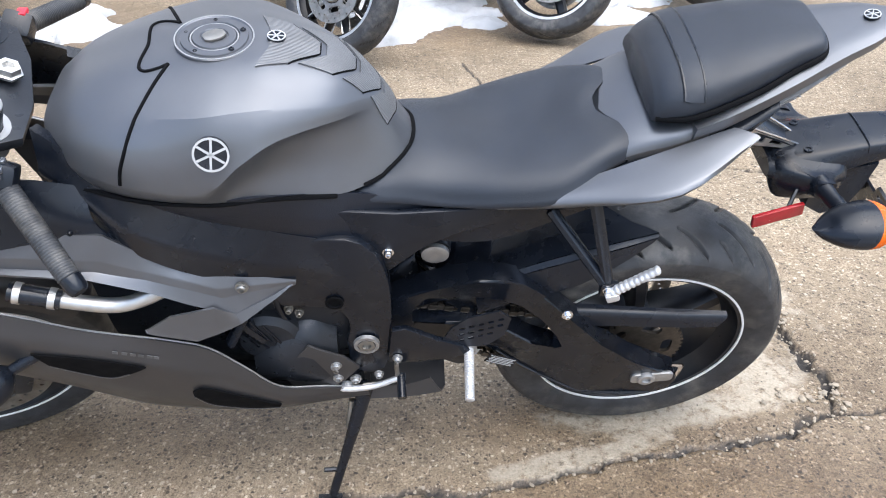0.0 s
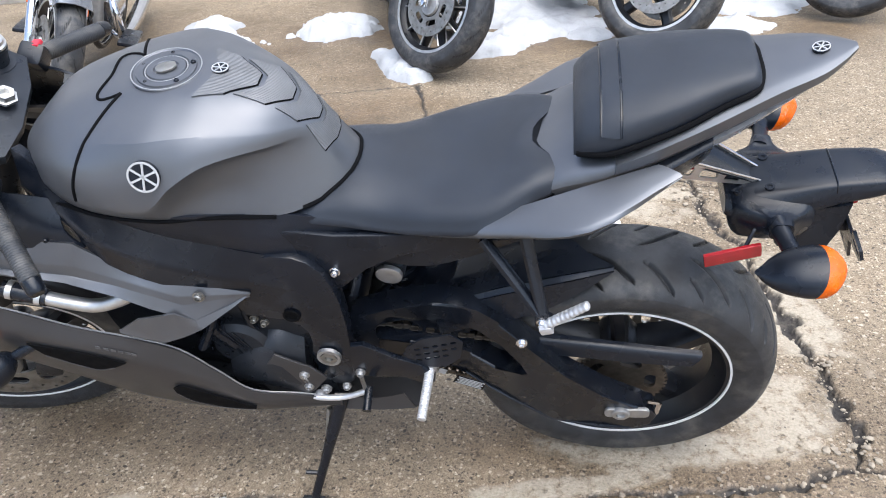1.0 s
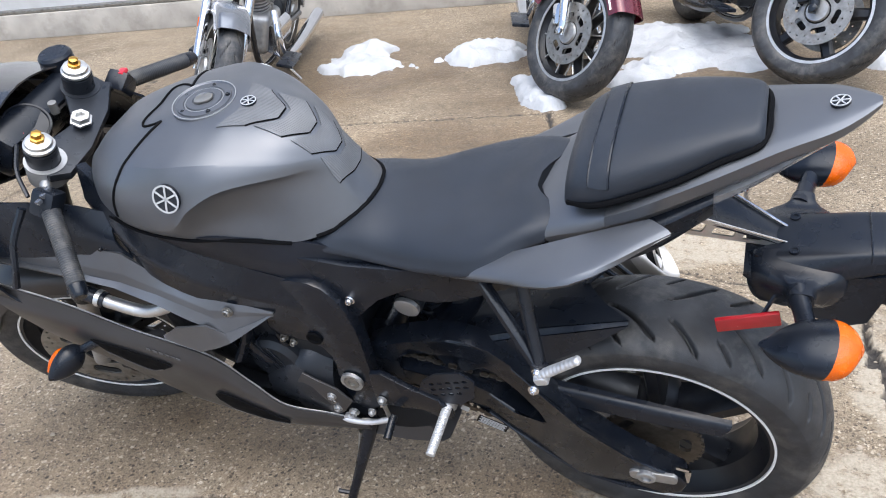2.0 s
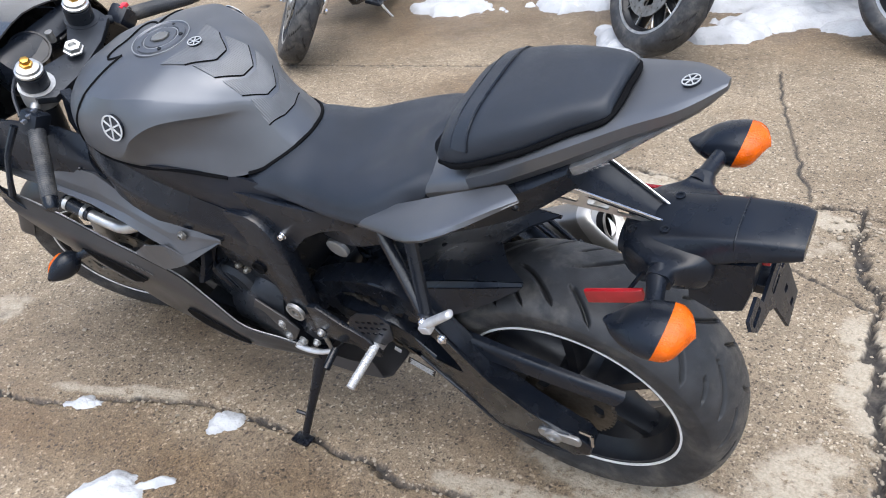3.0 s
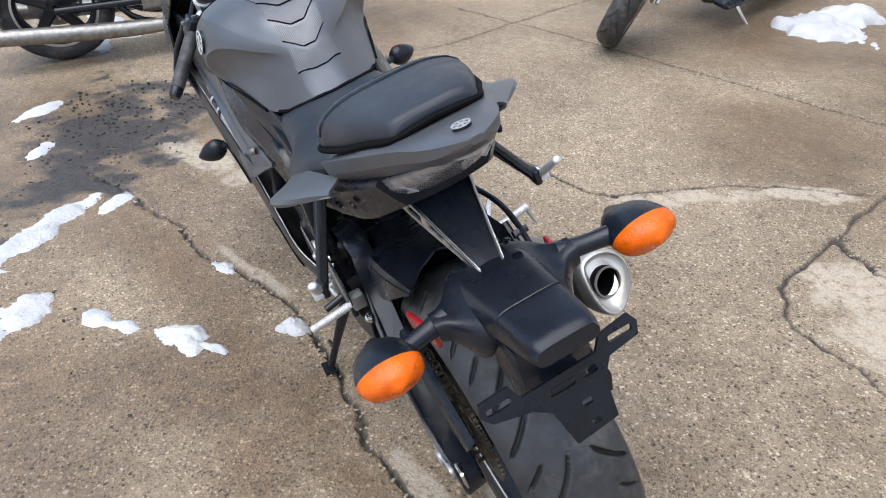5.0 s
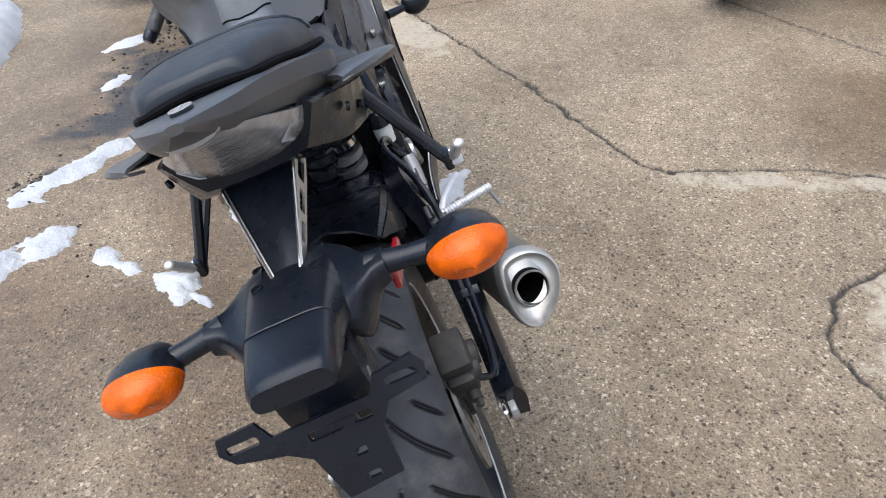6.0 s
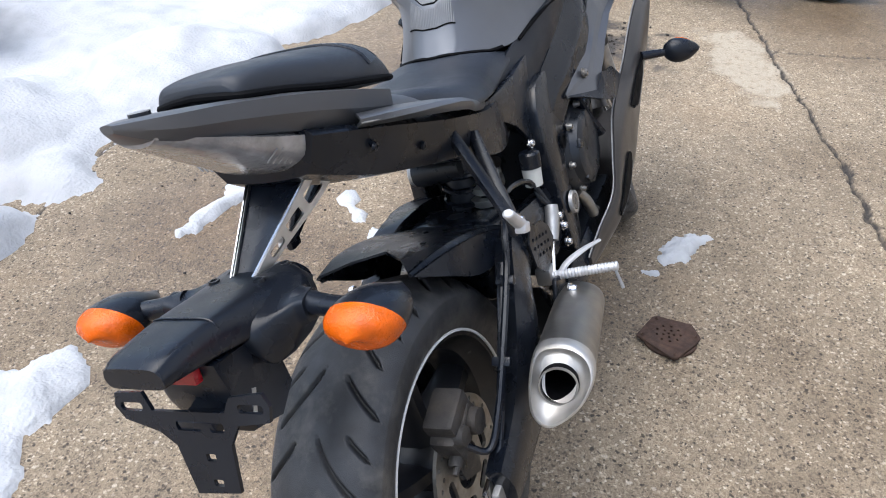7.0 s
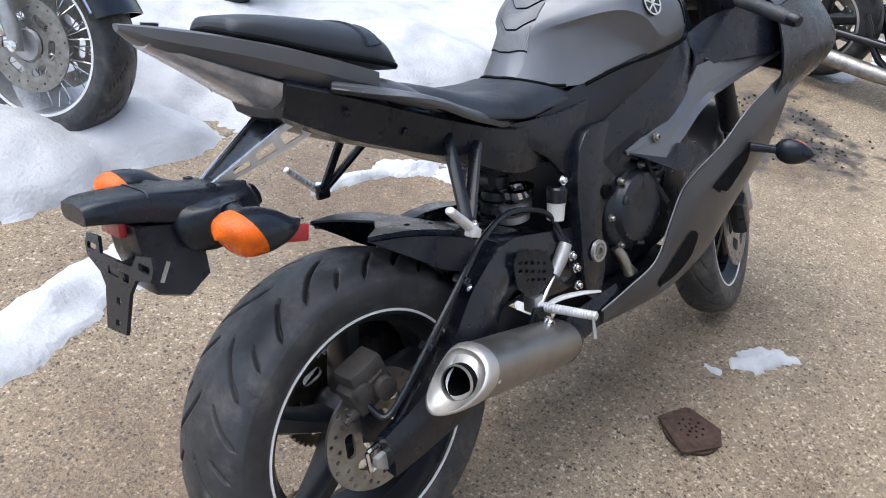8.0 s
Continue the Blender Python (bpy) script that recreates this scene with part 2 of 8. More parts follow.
    col = mix(span(damp, 0, 1, 0, 0.85), col, mix(1.0, col, (0.56, 0.47, 0.37), "MULTIPLY"))
    pale = nt.nodes.new("ShaderNodeMath")
    pale.operation = "MULTIPLY"
    link(attribute("pale"), pale.inputs[0])
    link(span(noise_tex(30, 8, 0.75), 0.36, 0.5), pale.inputs[1])
    col = mix(pale.outputs[0], col, mix(span(noise_tex(140, 5, 0.7), 0.35, 0.7), (0.3, 0.255, 0.19), (0.47, 0.41, 0.325)))
    soil = attribute("soil")
    col = mix(soil, col, ramp(noise_tex(60, 6), (0.35, (0.018, 0.016, 0.015)), (0.7, (0.07, 0.06, 0.052))))
    link(col, b.inputs["Base Color"])
    link(span(damp, 0, 1, 0.82, 0.42), b.inputs["Roughness"])
    bp = nt.nodes.new("ShaderNodeBump")
    bp.inputs["Strength"].default_value, bp.inputs["Distance"].default_value = 0.8, 0.004
    hgt = mix(0.5, v.outputs["Distance"], noise_tex(160, 5, 0.7))
    link(hgt, bp.inputs["Height"])
    link(bp.outputs[0], b.inputs["Normal"])
    return m


CONCRETE = concrete_material()

# ---- shaping tools ----
from mathutils.bvhtree import BVHTree

def finish(name, bm, mat, parent=None, label="", angle=38, smooth=True):
    bmesh.ops.recalc_face_normals(bm, faces=bm.faces)
    me = bpy.data.meshes.new(name)
    bm.to_mesh(me)
    bm.free()
    if smooth:
        me.polygons.foreach_set("use_smooth", [True] * len(me.polygons))
        me.set_sharp_from_angle(angle=radians(angle))
    me.materials.append(mat)
    ob = new(name, me)
    if parent:
        ob.parent = parent
    if label:
        tagged(ob, label)
    return ob


def part(name, bm, mat, parent, label="", angle=38):
    """One mesh under a thing or under a part."""
    return finish(name, bm, mat, parent, label, angle)


def empty(name, m, label, category, group=""):
    ob = new(name)
    ob.empty_display_size = 0.1
    ob.matrix_world = m
    return tagged(ob, label, category, group)


def curve_through(pts, n, closed=False):
    """Points of a Catmull-Rom curve through pts, n to a span. pts: (k, ...) array."""
    p = np.asarray(pts, float)
    k = len(p)
    if closed:
        q = np.concatenate([p[-1:], p, p[:2]])
        spans = k
    else:
        q = np.concatenate([2 * p[:1] - p[1:2], p, 2 * p[-1:] - p[-2:-1]])
        spans = k - 1
    u = np.arange(n) / n
    u = u.reshape((n,) + (1,) * (p.ndim - 1))
    out = []
    for i in range(spans):
        a, b, c, d = q[i], q[i + 1], q[i + 2], q[i + 3]
        out.append(0.5 * ((2 * b) + (c - a) * u + (2 * a - 5 * b + 4 * c - d) * u ** 2 + (3 * b - a - 3 * c + d) * u ** 3))
    if not closed:
        out.append(p[-1:])
    return np.concatenate(out)


def add_grid(bm, g, wrap_u=False, wrap_v=False):
    vs = [[bm.verts.new(p) for p in row] for row in g]
    nu, nv = len(vs), len(vs[0])
    for i in range(nu if wrap_u else nu - 1):
        for j in range(nv if wrap_v else nv - 1):
            a, b, c, d = vs[i][j], vs[(i + 1) % nu][j], vs[(i + 1) % nu][(j + 1) % nv], vs[i][(j + 1) % nv]
            try:
                bm.faces.new((a, b, c, d))
            except ValueError:
                pass
    return vs


def sheet(rows, thick=0.004, nu=5, nv=5, mirror=False, flip=False, bm=None):
    """A smooth panel through a net of points, with thickness. mirror: on the bike's other side."""
    g = curve_through(rows, nu)
    g = np.swapaxes(curve_through(np.swapaxes(g, 0, 1), nv), 0, 1)
    if mirror:
        g = g * np.array([1, -1, 1])
    du, dv = np.gradient(g, axis=0), np.gradient(g, axis=1)
    nrm = np.cross(du, dv)
    nrm /= np.linalg.norm(nrm, axis=2, keepdims=True) + 1e-9
    if flip != mirror:
        nrm = -nrm
    bm = bm or bmesh.new()
    a = add_grid(bm, g)
    b = add_grid(bm, g - nrm * thick)
    edge = lambda v: v[0] + [r[-1] for r in v[1:-1]] + v[-1][::-1] + [r[0] for r in v[-2:0:-1]]
    ea, eb = edge(a), edge(b)
    for i in range(len(ea)):
        j = (i + 1) % len(ea)
        bm.faces.new((ea[i], ea[j], eb[j], eb[i]))
    return bm


def ring(x, half):
    """A cross-section at x, from half of it, top middle to bottom middle, as (y, z)."""
    r = [(x, y, z) for y, z in half]
    return r + [(x, -y, z) for y, z in half[::-1] if y > 1e-6]


def even_curve(p, n, crease=None):
    """A closed curve through p that stays tight where the points crowd together; crease: for some points, how sharp a corner they make."""
    k, out = len(p), []
    crease = crease or {}
    for i in range(k):
        q = [p[(i + j) % k] for j in (-1, 0, 1, 2)]
        a, b = crease.get(i, 0.0), crease.get((i + 1) % k, 0.0)
        q[0], q[3] = q[0] * (1 - a) + (2 * q[1] - q[2]) * a, q[3] * (1 - b) + (2 * q[2] - q[1]) * b
        t = [0.0]
        for j in range(3):
            t.append(t[-1] + max(1e-6, float(np.linalg.norm(q[j + 1] - q[j]))) ** 0.5)
        for s in np.arange(n) / n:
            u = t[1] + (t[2] - t[1]) * s
            a = [((t[j + 1] - u) * q[j] + (u - t[j]) * q[j + 1]) / (t[j + 1] - t[j]) for j in range(3)]
            b = [((t[j + 2] - u) * a[j] + (u - t[j]) * a[j + 1]) / (t[j + 2] - t[j]) for j in range(2)]
            out.append(((t[2] - u) * b[0] + (u - t[1]) * b[1]) / (t[2] - t[1]))
    return np.array(out)


def loft(rings, nu=4, nv=3, bm=None, mirror=False, caps=True, tight=False, crease=None):
    """A closed skin over cross-sections that have the same number of points. crease(x): the sharp points of the section at x."""
    g = curve_through(rings, nu)
    if tight:
        g = np.array([even_curve(row, nv, crease(row[:, 0].mean()) if crease else None) for row in g])
    else:
        g = np.swapaxes(curve_through(np.swapaxes(g, 0, 1), nv, closed=True), 0, 1)
    if mirror:
        g = g * np.array([1, -1, 1])
    bm = bm or bmesh.new()
    vs = add_grid(bm, g, wrap_v=True)
    if caps:
        for row in (vs[0], vs[-1]):
            bm.faces.new(row)
    return bm


def paired(count, sharp):
    """The same sharpness on both halves of a section made by ring()."""
    return {**sharp, **{count - i: w for i, w in sharp.items() if i}}


def crisp(rows, f=0.07):
    """Rows set close beside each row of a net, so that the panel folds there."""
    out = [rows[0]]
    for a, b in zip(rows[:-1], rows[1:]):
        for k in (f, 1 - f):
            out.append([tuple(p + (q - p) * k for p, q in zip(u, v)) for u, v in zip(a, b)])
        out.append(b)
    return out


def folded(rows, f):
    """A net that folds along its rows and bends sharply at its columns."""
    return [list(c) for c in zip(*crisp([list(c) for c in zip(*crisp(rows, f))], f))]


def tube(pts, r, seg=10, n=5, bm=None, mirror=False, flat=1.0):
    """A round bar along a smooth path; r is one radius or one for each point."""
    p = np.asarray(pts, float)
    rr = np.full(len(p), r) if np.isscalar(r) else np.asarray(r, float)
    if len(p) > 2:
        rr = curve_through(rr.reshape(-1, 1), n)[:, 0]
        p = curve_through(p, n)
    if mirror:
        p = p * np.array([1, -1, 1])
    bm = bm or bmesh.new()
    t = np.gradient(p, axis=0)
    t /= np.linalg.norm(t, axis=1, keepdims=True) + 1e-12
    up = np.array([0, 0, 1.0]) if abs(t[0][2]) < 0.9 else np.array([1.0, 0, 0])
    rows = []
    for i in range(len(p)):
        s = np.cross(t[i], up)
        s /= np.linalg.norm(s) + 1e-12
        up = np.cross(s, t[i])
        a = np.arange(seg) * 2 * np.pi / seg
        rows.append(p[i] + rr[i] * (np.outer(np.cos(a), s) + flat * np.outer(np.sin(a), up)))
    vs = add_grid(bm, rows, wrap_v=True)
    bm.faces.new(vs[0])
    bm.faces.new(vs[-1])
    return bm


def lathe(profile, centre=(0, 0, 0), axis=(0, 1, 0), seg=48, bm=None, closed=False):
    """A body of revolution; profile: (along the axis, radius)."""
    bm = bm or bmesh.new()
    ax = Vector(axis).normalized()
    u = ax.orthogonal().normalized()
    w = ax.cross(u)
    rows = []
    for k in range(seg):
        a = 2 * math.pi * k / seg
        d = u * math.cos(a) + w * math.sin(a)
        rows.append([Vector(centre) + ax * h + d * r for h, r in profile])
    vs = add_grid(bm, rows, wrap_u=True, wrap_v=closed)
    if not closed:
        for j in (0, -1):
            if profile[j][1] > 1e-5:
                bm.faces.new([r[j] for r in vs])
    return bm


def block(size, m=None, bevel=0.004, bm=None, seg=2):
    """A box with rounded edges."""
    b2 = bmesh.new()
    bmesh.ops.create_cube(b2, size=1.0, matrix=Matrix.Diagonal((*size, 1)))
    if bevel:
        bmesh.ops.bevel(b2, geom=b2.edges[:], offset=bevel, segments=seg, profile=0.6, affect="EDGES")
    b2.transform(m or Matrix.Identity(4))
    if bm is None:
        return b2
    return merge(bm, b2)


def merge(bm, other):
    me = bpy.data.meshes.new("joined")
    other.to_mesh(me)
    other.free()
    bm.from_mesh(me)
    bpy.data.meshes.remove(me)
    return bm


def bolt(centre, axis, r=0.008, h=0.007, bm=None):
    """A round-headed socket bolt with a washer."""
    return lathe([(-0.003, 0.0), (-0.003, r * 1.35), (0.001, r * 1.35), (0.0012, r), (h * 0.7, r), (h, r * 0.75), (h, r * 0.5), (h * 0.45, r * 0.45), (h * 0.45, 0.0)], centre, axis, 18, bm)


def plate(outline, depth, m=None, bevel=0.0, bm=None, holes=()):
    """A flat plate from an outline in its own x, y, with straight sides and cut-through holes."""
    b2 = bmesh.new()
    edges = []
    for loop in (outline, *holes):
        vs = [b2.verts.new((x, y, 0)) for x, y in loop]
        edges += [b2.edges.new((vs[i], vs[(i + 1) % len(vs)])) for i in range(len(vs))]
    if holes:
        bmesh.ops.triangle_fill(b2, edges=edges, use_beauty=True)
    else:
        b2.faces.new(b2.verts[:])
    res = bmesh.ops.extrude_face_region(b2, geom=b2.faces[:])
    bmesh.ops.translate(b2, verts=[v for v in res["geom"] if isinstance(v, bmesh.types.BMVert)], vec=(0, 0, depth))
    if bevel:
        sharp = [e for e in b2.edges if e.is_boundary is False and e.calc_face_angle(0) > 1.0]
        bmesh.ops.bevel(b2, geom=sharp, offset=bevel, segments=2, profile=0.6, affect="EDGES")
    b2.transform(m or Matrix.Identity(4))
    if bm is None:
        return b2
    return merge(bm, b2)


def rounded(cx, cy, w, h, r, n=4, turn=0.0):
    """The outline of a rounded rectangle."""
    out = []
    for sx, sy, a0 in ((1, 1, 0), (-1, 1, 90), (-1, -1, 180), (1, -1, 270)):
        for k in range(n + 1):
            a = radians(a0 + 90 * k / n)
            out.append((sx * (w / 2 - r) + r * math.cos(a), sy * (h / 2 - r) + r * math.sin(a)))
    c, s = math.cos(radians(turn)), math.sin(radians(turn))
    return [(cx + x * c - y * s, cy + x * s + y * c) for x, y in out]


def plane_at(o, x_dir, y_dir):
    """The pose of a flat outline: origin, where its x points, where its y roughly points."""
    x = Vector(x_dir).normalized()
    z = x.cross(Vector(y_dir)).normalized()
    y = z.cross(x)
    return Matrix(((x.x, y.x, z.x, o[0]), (x.y, y.y, z.y, o[1]), (x.z, y.z, z.z, o[2]), (0, 0, 0, 1)))

# ---- ground ----
def axis_steps(lo, hi, step, far, fine):
    """Fine steps from lo to hi, then ever wider ones out to the horizon."""
    mid = [lo]
    while mid[-1] < hi:
        mid.append(mid[-1] + (step if fine[0] < mid[-1] < fine[1] else step * 2))
    hi = mid[-1]
    out, d = [], step
    while (out[-1] if out else hi) < far:
        d *= 1.35
        out.append((out[-1] if out else hi) + d)
    low, d = [], step
    while (low[-1] if low else lo) > -far:
        d *= 1.35
        low.append((low[-1] if low else lo) - d)
    return np.array(low[::-1] + mid + out)


# cracks and joints: width, depth, waviness, then the line's corners
NEAR_CRACKS = [
    (0.014, 0.018, 0.022, [(-1.9, 0.42), (-1.19, 0.77), (-0.92, 0.86), (-0.71, 0.98), (-0.44, 1.07), (-0.21, 1.11), (0.04, 1.10), (0.22, 1.15), (0.40, 1.20), (0.65, 1.23), (0.94, 1.34), (1.3, 1.38), (1.9, 1.36)]),
    (0.030, 0.022, 0.030, [(0.94, 1.34), (0.96, 1.43), (0.92, 1.56), (0.91, 1.72), (0.81, 2.19), (0.70, 2.52), (0.69, 2.72)]),
    (0.022, 0.020, 0.026, [(-0.24, 2.77), (0.05, 2.72), (0.32, 2.69), (0.56, 2.72), (0.9, 2.68), (1.6, 2.6)]),
    (0.015, 0.014, 0.012, [(-0.60, 3.75), (-0.40, 3.12), (-0.24, 2.77), (-0.08, 2.40)]),
]
FAR_CRACKS = [
    (0.012, 0.014, 0.022, [(-0.08, 2.40), (0.10, 2.31), (0.31, 2.33), (0.60, 2.30), (0.80, 2.2)]),
    (0.009, 0.011, 0.016, [(-0.79, 2.27), (-0.76, 2.50), (-0.62, 2.85), (-0.41, 3.14)]),
    (0.015, 0.014, 0.008, [(-3.6, 2.75), (-2.52, 3.14), (-1.91, 3.33), (-1.26, 3.53), (-0.58, 3.74)]),
    (0.019, 0.016, 0.012, [(-4.6, 1.05), (-3.45, 1.42), (-2.33, 1.77), (-1.60, 2.00), (-0.86, 2.19), (-0.79, 2.27)]),
]
FINE_CRACKS = [
    (0.017, 0.014, 0.010, [(-2.72, 1.66), (-2.81, 2.14), (-2.86, 2.45), (-3.07, 2.90), (-3.30, 3.42), (-3.6, 4.2)]),
    (0.012, 0.012, 0.016, [(-1.3, -0.62), (-0.6, -0.5), (-0.1, -0.35), (0.3, -0.3), (0.8, -0.1)]),
    (0.006, 0.008, 0.014, [(0.10, 3.9), (0.25, 3.4), (0.42, 2.98), (0.5, 2.75)]),
]
CRACKS = NEAR_CRACKS + FAR_CRACKS + FINE_CRACKS
# pale worn patches: x, y, radius along, radius across, turn
PALE = [(0.6, 1.36, 0.34, 0.07, 8), (0.80, 1.50, 0.16, 0.13, 60), (0.27, 1.2, 0.2, 0.03, 15), (0.86, 1.95, 0.10, 0.32, 15), (0.30, 2.50, 0.34, 0.13, -4),
        (0.0, 2.60, 0.16, 0.12, 20), (-0.66, 2.52, 0.07, 0.26, -18), (-0.52, 2.92, 0.06, 0.2, -35), (-1.85, 0.86, 0.42, 0.1, 28), (-2.5, 1.55, 0.5, 0.14, 20), (-0.85, 0.95, 0.3, 0.03, 24), (0.55, 2.62, 0.2, 0.06, 0)]
# loose black soil and grit
SOIL = [(-2.35, 0.38, 0.42, 0.16, -8), (-1.85, 0.36, 0.35, 0.12, -25), (-1.24, 0.14, 0.12, 0.05, -30), (-2.2, 0.62, 0.42, 0.17, 25), (-2.55, 0.88, 0.32, 0.22, 35), (-1.72, 0.52, 0.24, 0.1, 35), (-2.55, 0.6, 0.45, 0.22, 0)]
# damp areas
DAMP = [(-1.9, 4.3, 2.2, 0.9, 12), (0.4, 4.6, 2.0, 0.55, 10), (-0.9, 0.75, 0.6, 0.25, 15), (-0.35, 0.85, 0.35, 0.22, 10), (-2.2, 0.3, 1.5, 0.7, 5), (-0.5, 0.2, 0.9, 0.45, 0), (-1.0, 3.2, 0.9, 0.5, 10), (-3.6, 2.2, 1.0, 0.9, 0),
        (-0.45, 1.35, 0.55, 0.22, 8), (-0.1, 1.0, 0.45, 0.2, 12), (-0.3, 0.8, 0.4, 0.2, 40), (0.15, 1.05, 0.35, 0.14, 20), (0.25, 1.35, 0.4, 0.12, 8), (0.1, 0.85, 0.4, 0.2, 0), (0.75, 0.95, 0.6, 0.45, 0), (0.68, 0.75, 0.3, 0.25, 30)]


def blobs(x, y, areas, wave):
    f = np.full_like(x, -1.0)
    for cx, cy, rx, ry, turn in areas:
        c, s = math.cos(radians(turn)), math.sin(radians(turn))
        u, v = ((x - cx) * c + (y - cy) * s) / rx, (-(x - cx) * s + (y - cy) * c) / ry
        f = np.maximum(f, 1.35 - np.sqrt(u * u + v * v))
    return np.clip(f + wave, 0, 1)


def waves(x, y, scale, seed, octaves=5):
    """Layered value noise of about -1 to 1."""
    rng = np.random.RandomState(seed)
    out, amp, tot = np.zeros_like(x), 1.0, 0.0
    for o in range(octaves):
        t = rng.rand(64, 64) * 2 - 1
        px, py = x * scale + rng.rand() * 64, y * scale + rng.rand() * 64
        ix, iy = np.floor(px).astype(int), np.floor(py).astype(int)
        fx, fy = px - ix, py - iy
        fx, fy = fx * fx * (3 - 2 * fx), fy * fy * (3 - 2 * fy)
        a, b, c, d = t[ix % 64, iy % 64], t[(ix + 1) % 64, iy % 64], t[ix % 64, (iy + 1) % 64], t[(ix + 1) % 64, (iy + 1) % 64]
        out += amp * (a + (b - a) * fx + (c - a) * fy + (a - b - c + d) * fx * fy)
        tot += amp
        amp, scale = amp * 0.55, scale * 2.07
    return out / tot * 1.6


def crack_depth(x, y, scale=1.0):
    """How deep the ground lies below its face, and how near a crack is."""
    wx, wy = waves(x, y, 9, 31, 4), waves(x, y, 9, 32, 4)
    rough = waves(x, y, 30, 33, 3)
    depth, near = np.zeros_like(x), np.zeros_like(x)
    for width, deep, wave, line in CRACKS:
        qx, qy = x + wx * wave, y + wy * wave
        best = np.full_like(x, 9.0)
        for (ax, ay), (bx, by) in zip(line[:-1], line[1:]):
            dx, dy = bx - ax, by - ay
            u = np.clip(((qx - ax) * dx + (qy - ay) * dy) / (dx * dx + dy * dy), 0, 1)
            best = np.minimum(best, np.hypot(qx - ax - u * dx, qy - ay - u * dy))
        w = width * (0.6 + 0.75 * rough)
        depth = np.maximum(depth, deep * np.clip(1.6 - best / np.maximum(w * 0.5, 0.004), 0, 1))
        near = np.maximum(near, np.clip(1.5 - best / np.maximum(w * 0.65, 0.006), 0, 1))
    return depth, near


def build_ground():
    xs, ys = axis_steps(-3.4, 1.7, 0.0062, 600, (-1.3, 1.1)), axis_steps(-0.9, 4.5, 0.0062, 600, (0.7, 2.9))
    X, Y = np.meshgrid(xs, ys, indexing="ij")
    depth, near = crack_depth(X, Y)
    inner = np.clip(6 - np.hypot(X, Y - 1.5), 0, 1)
    Z = (waves(X, Y, 0.6, 5, 3) * 0.006 + waves(X, Y, 11, 6, 4) * 0.0018) * inner - depth
    co = np.stack([X, Y, Z], -1).reshape(-1, 3)
    nx, ny = len(xs), len(ys)
    idx = np.arange(nx * ny).reshape(nx, ny)
    quads = np.stack([idx[:-1, :-1], idx[1:, :-1], idx[1:, 1:], idx[:-1, 1:]], -1).reshape(-1, 4)
    me = bpy.data.meshes.new("ground")
    me.vertices.add(len(co))
    me.vertices.foreach_set("co", co.ravel())
    me.loops.add(quads.size)
    me.loops.foreach_set("vertex_index", quads.ravel())
    me.polygons.add(len(quads))
    me.polygons.foreach_set("loop_start", np.arange(len(quads)) * 4)
    me.update(calc_edges=True)
    me.polygons.foreach_set("use_smooth", [True] * len(quads))
    w1, w2, w3 = waves(X, Y, 5, 41), waves(X, Y, 14, 42), waves(X, Y, 2.2, 43)
    pale = np.clip(blobs(X, Y, PALE, w1 * 0.35 + w2 * 0.35) * 3.0 - 0.9, 0, 0.92) * np.clip(inner, 0, 1)
    soil = np.clip(blobs(X, Y, SOIL, w1 * 0.5 + w2 * 0.7 - 0.12) * 1.5, 0, 1)
    soil = np.maximum(soil, np.clip(near * 1.9 - 0.3, 0, 1) * (1.05 + 0.3 * w2))
    damp = np.clip(blobs(X, Y, DAMP, w3 * 0.4 + w1 * 0.2 - 0.2), 0, 1)
    for name, f in (("pale", pale), ("soil", soil), ("damp", damp)):
        at = me.attributes.new(name, "FLOAT", "POINT")
        at.data.foreach_set("value", np.clip(f, 0, 1).astype(np.float32).ravel())
    me.materials.append(CONCRETE)
    return tagged(new("ground", me), "cracked brown exposed-aggregate concrete yard, damp in places", "ground", kind="structure")


build_ground()


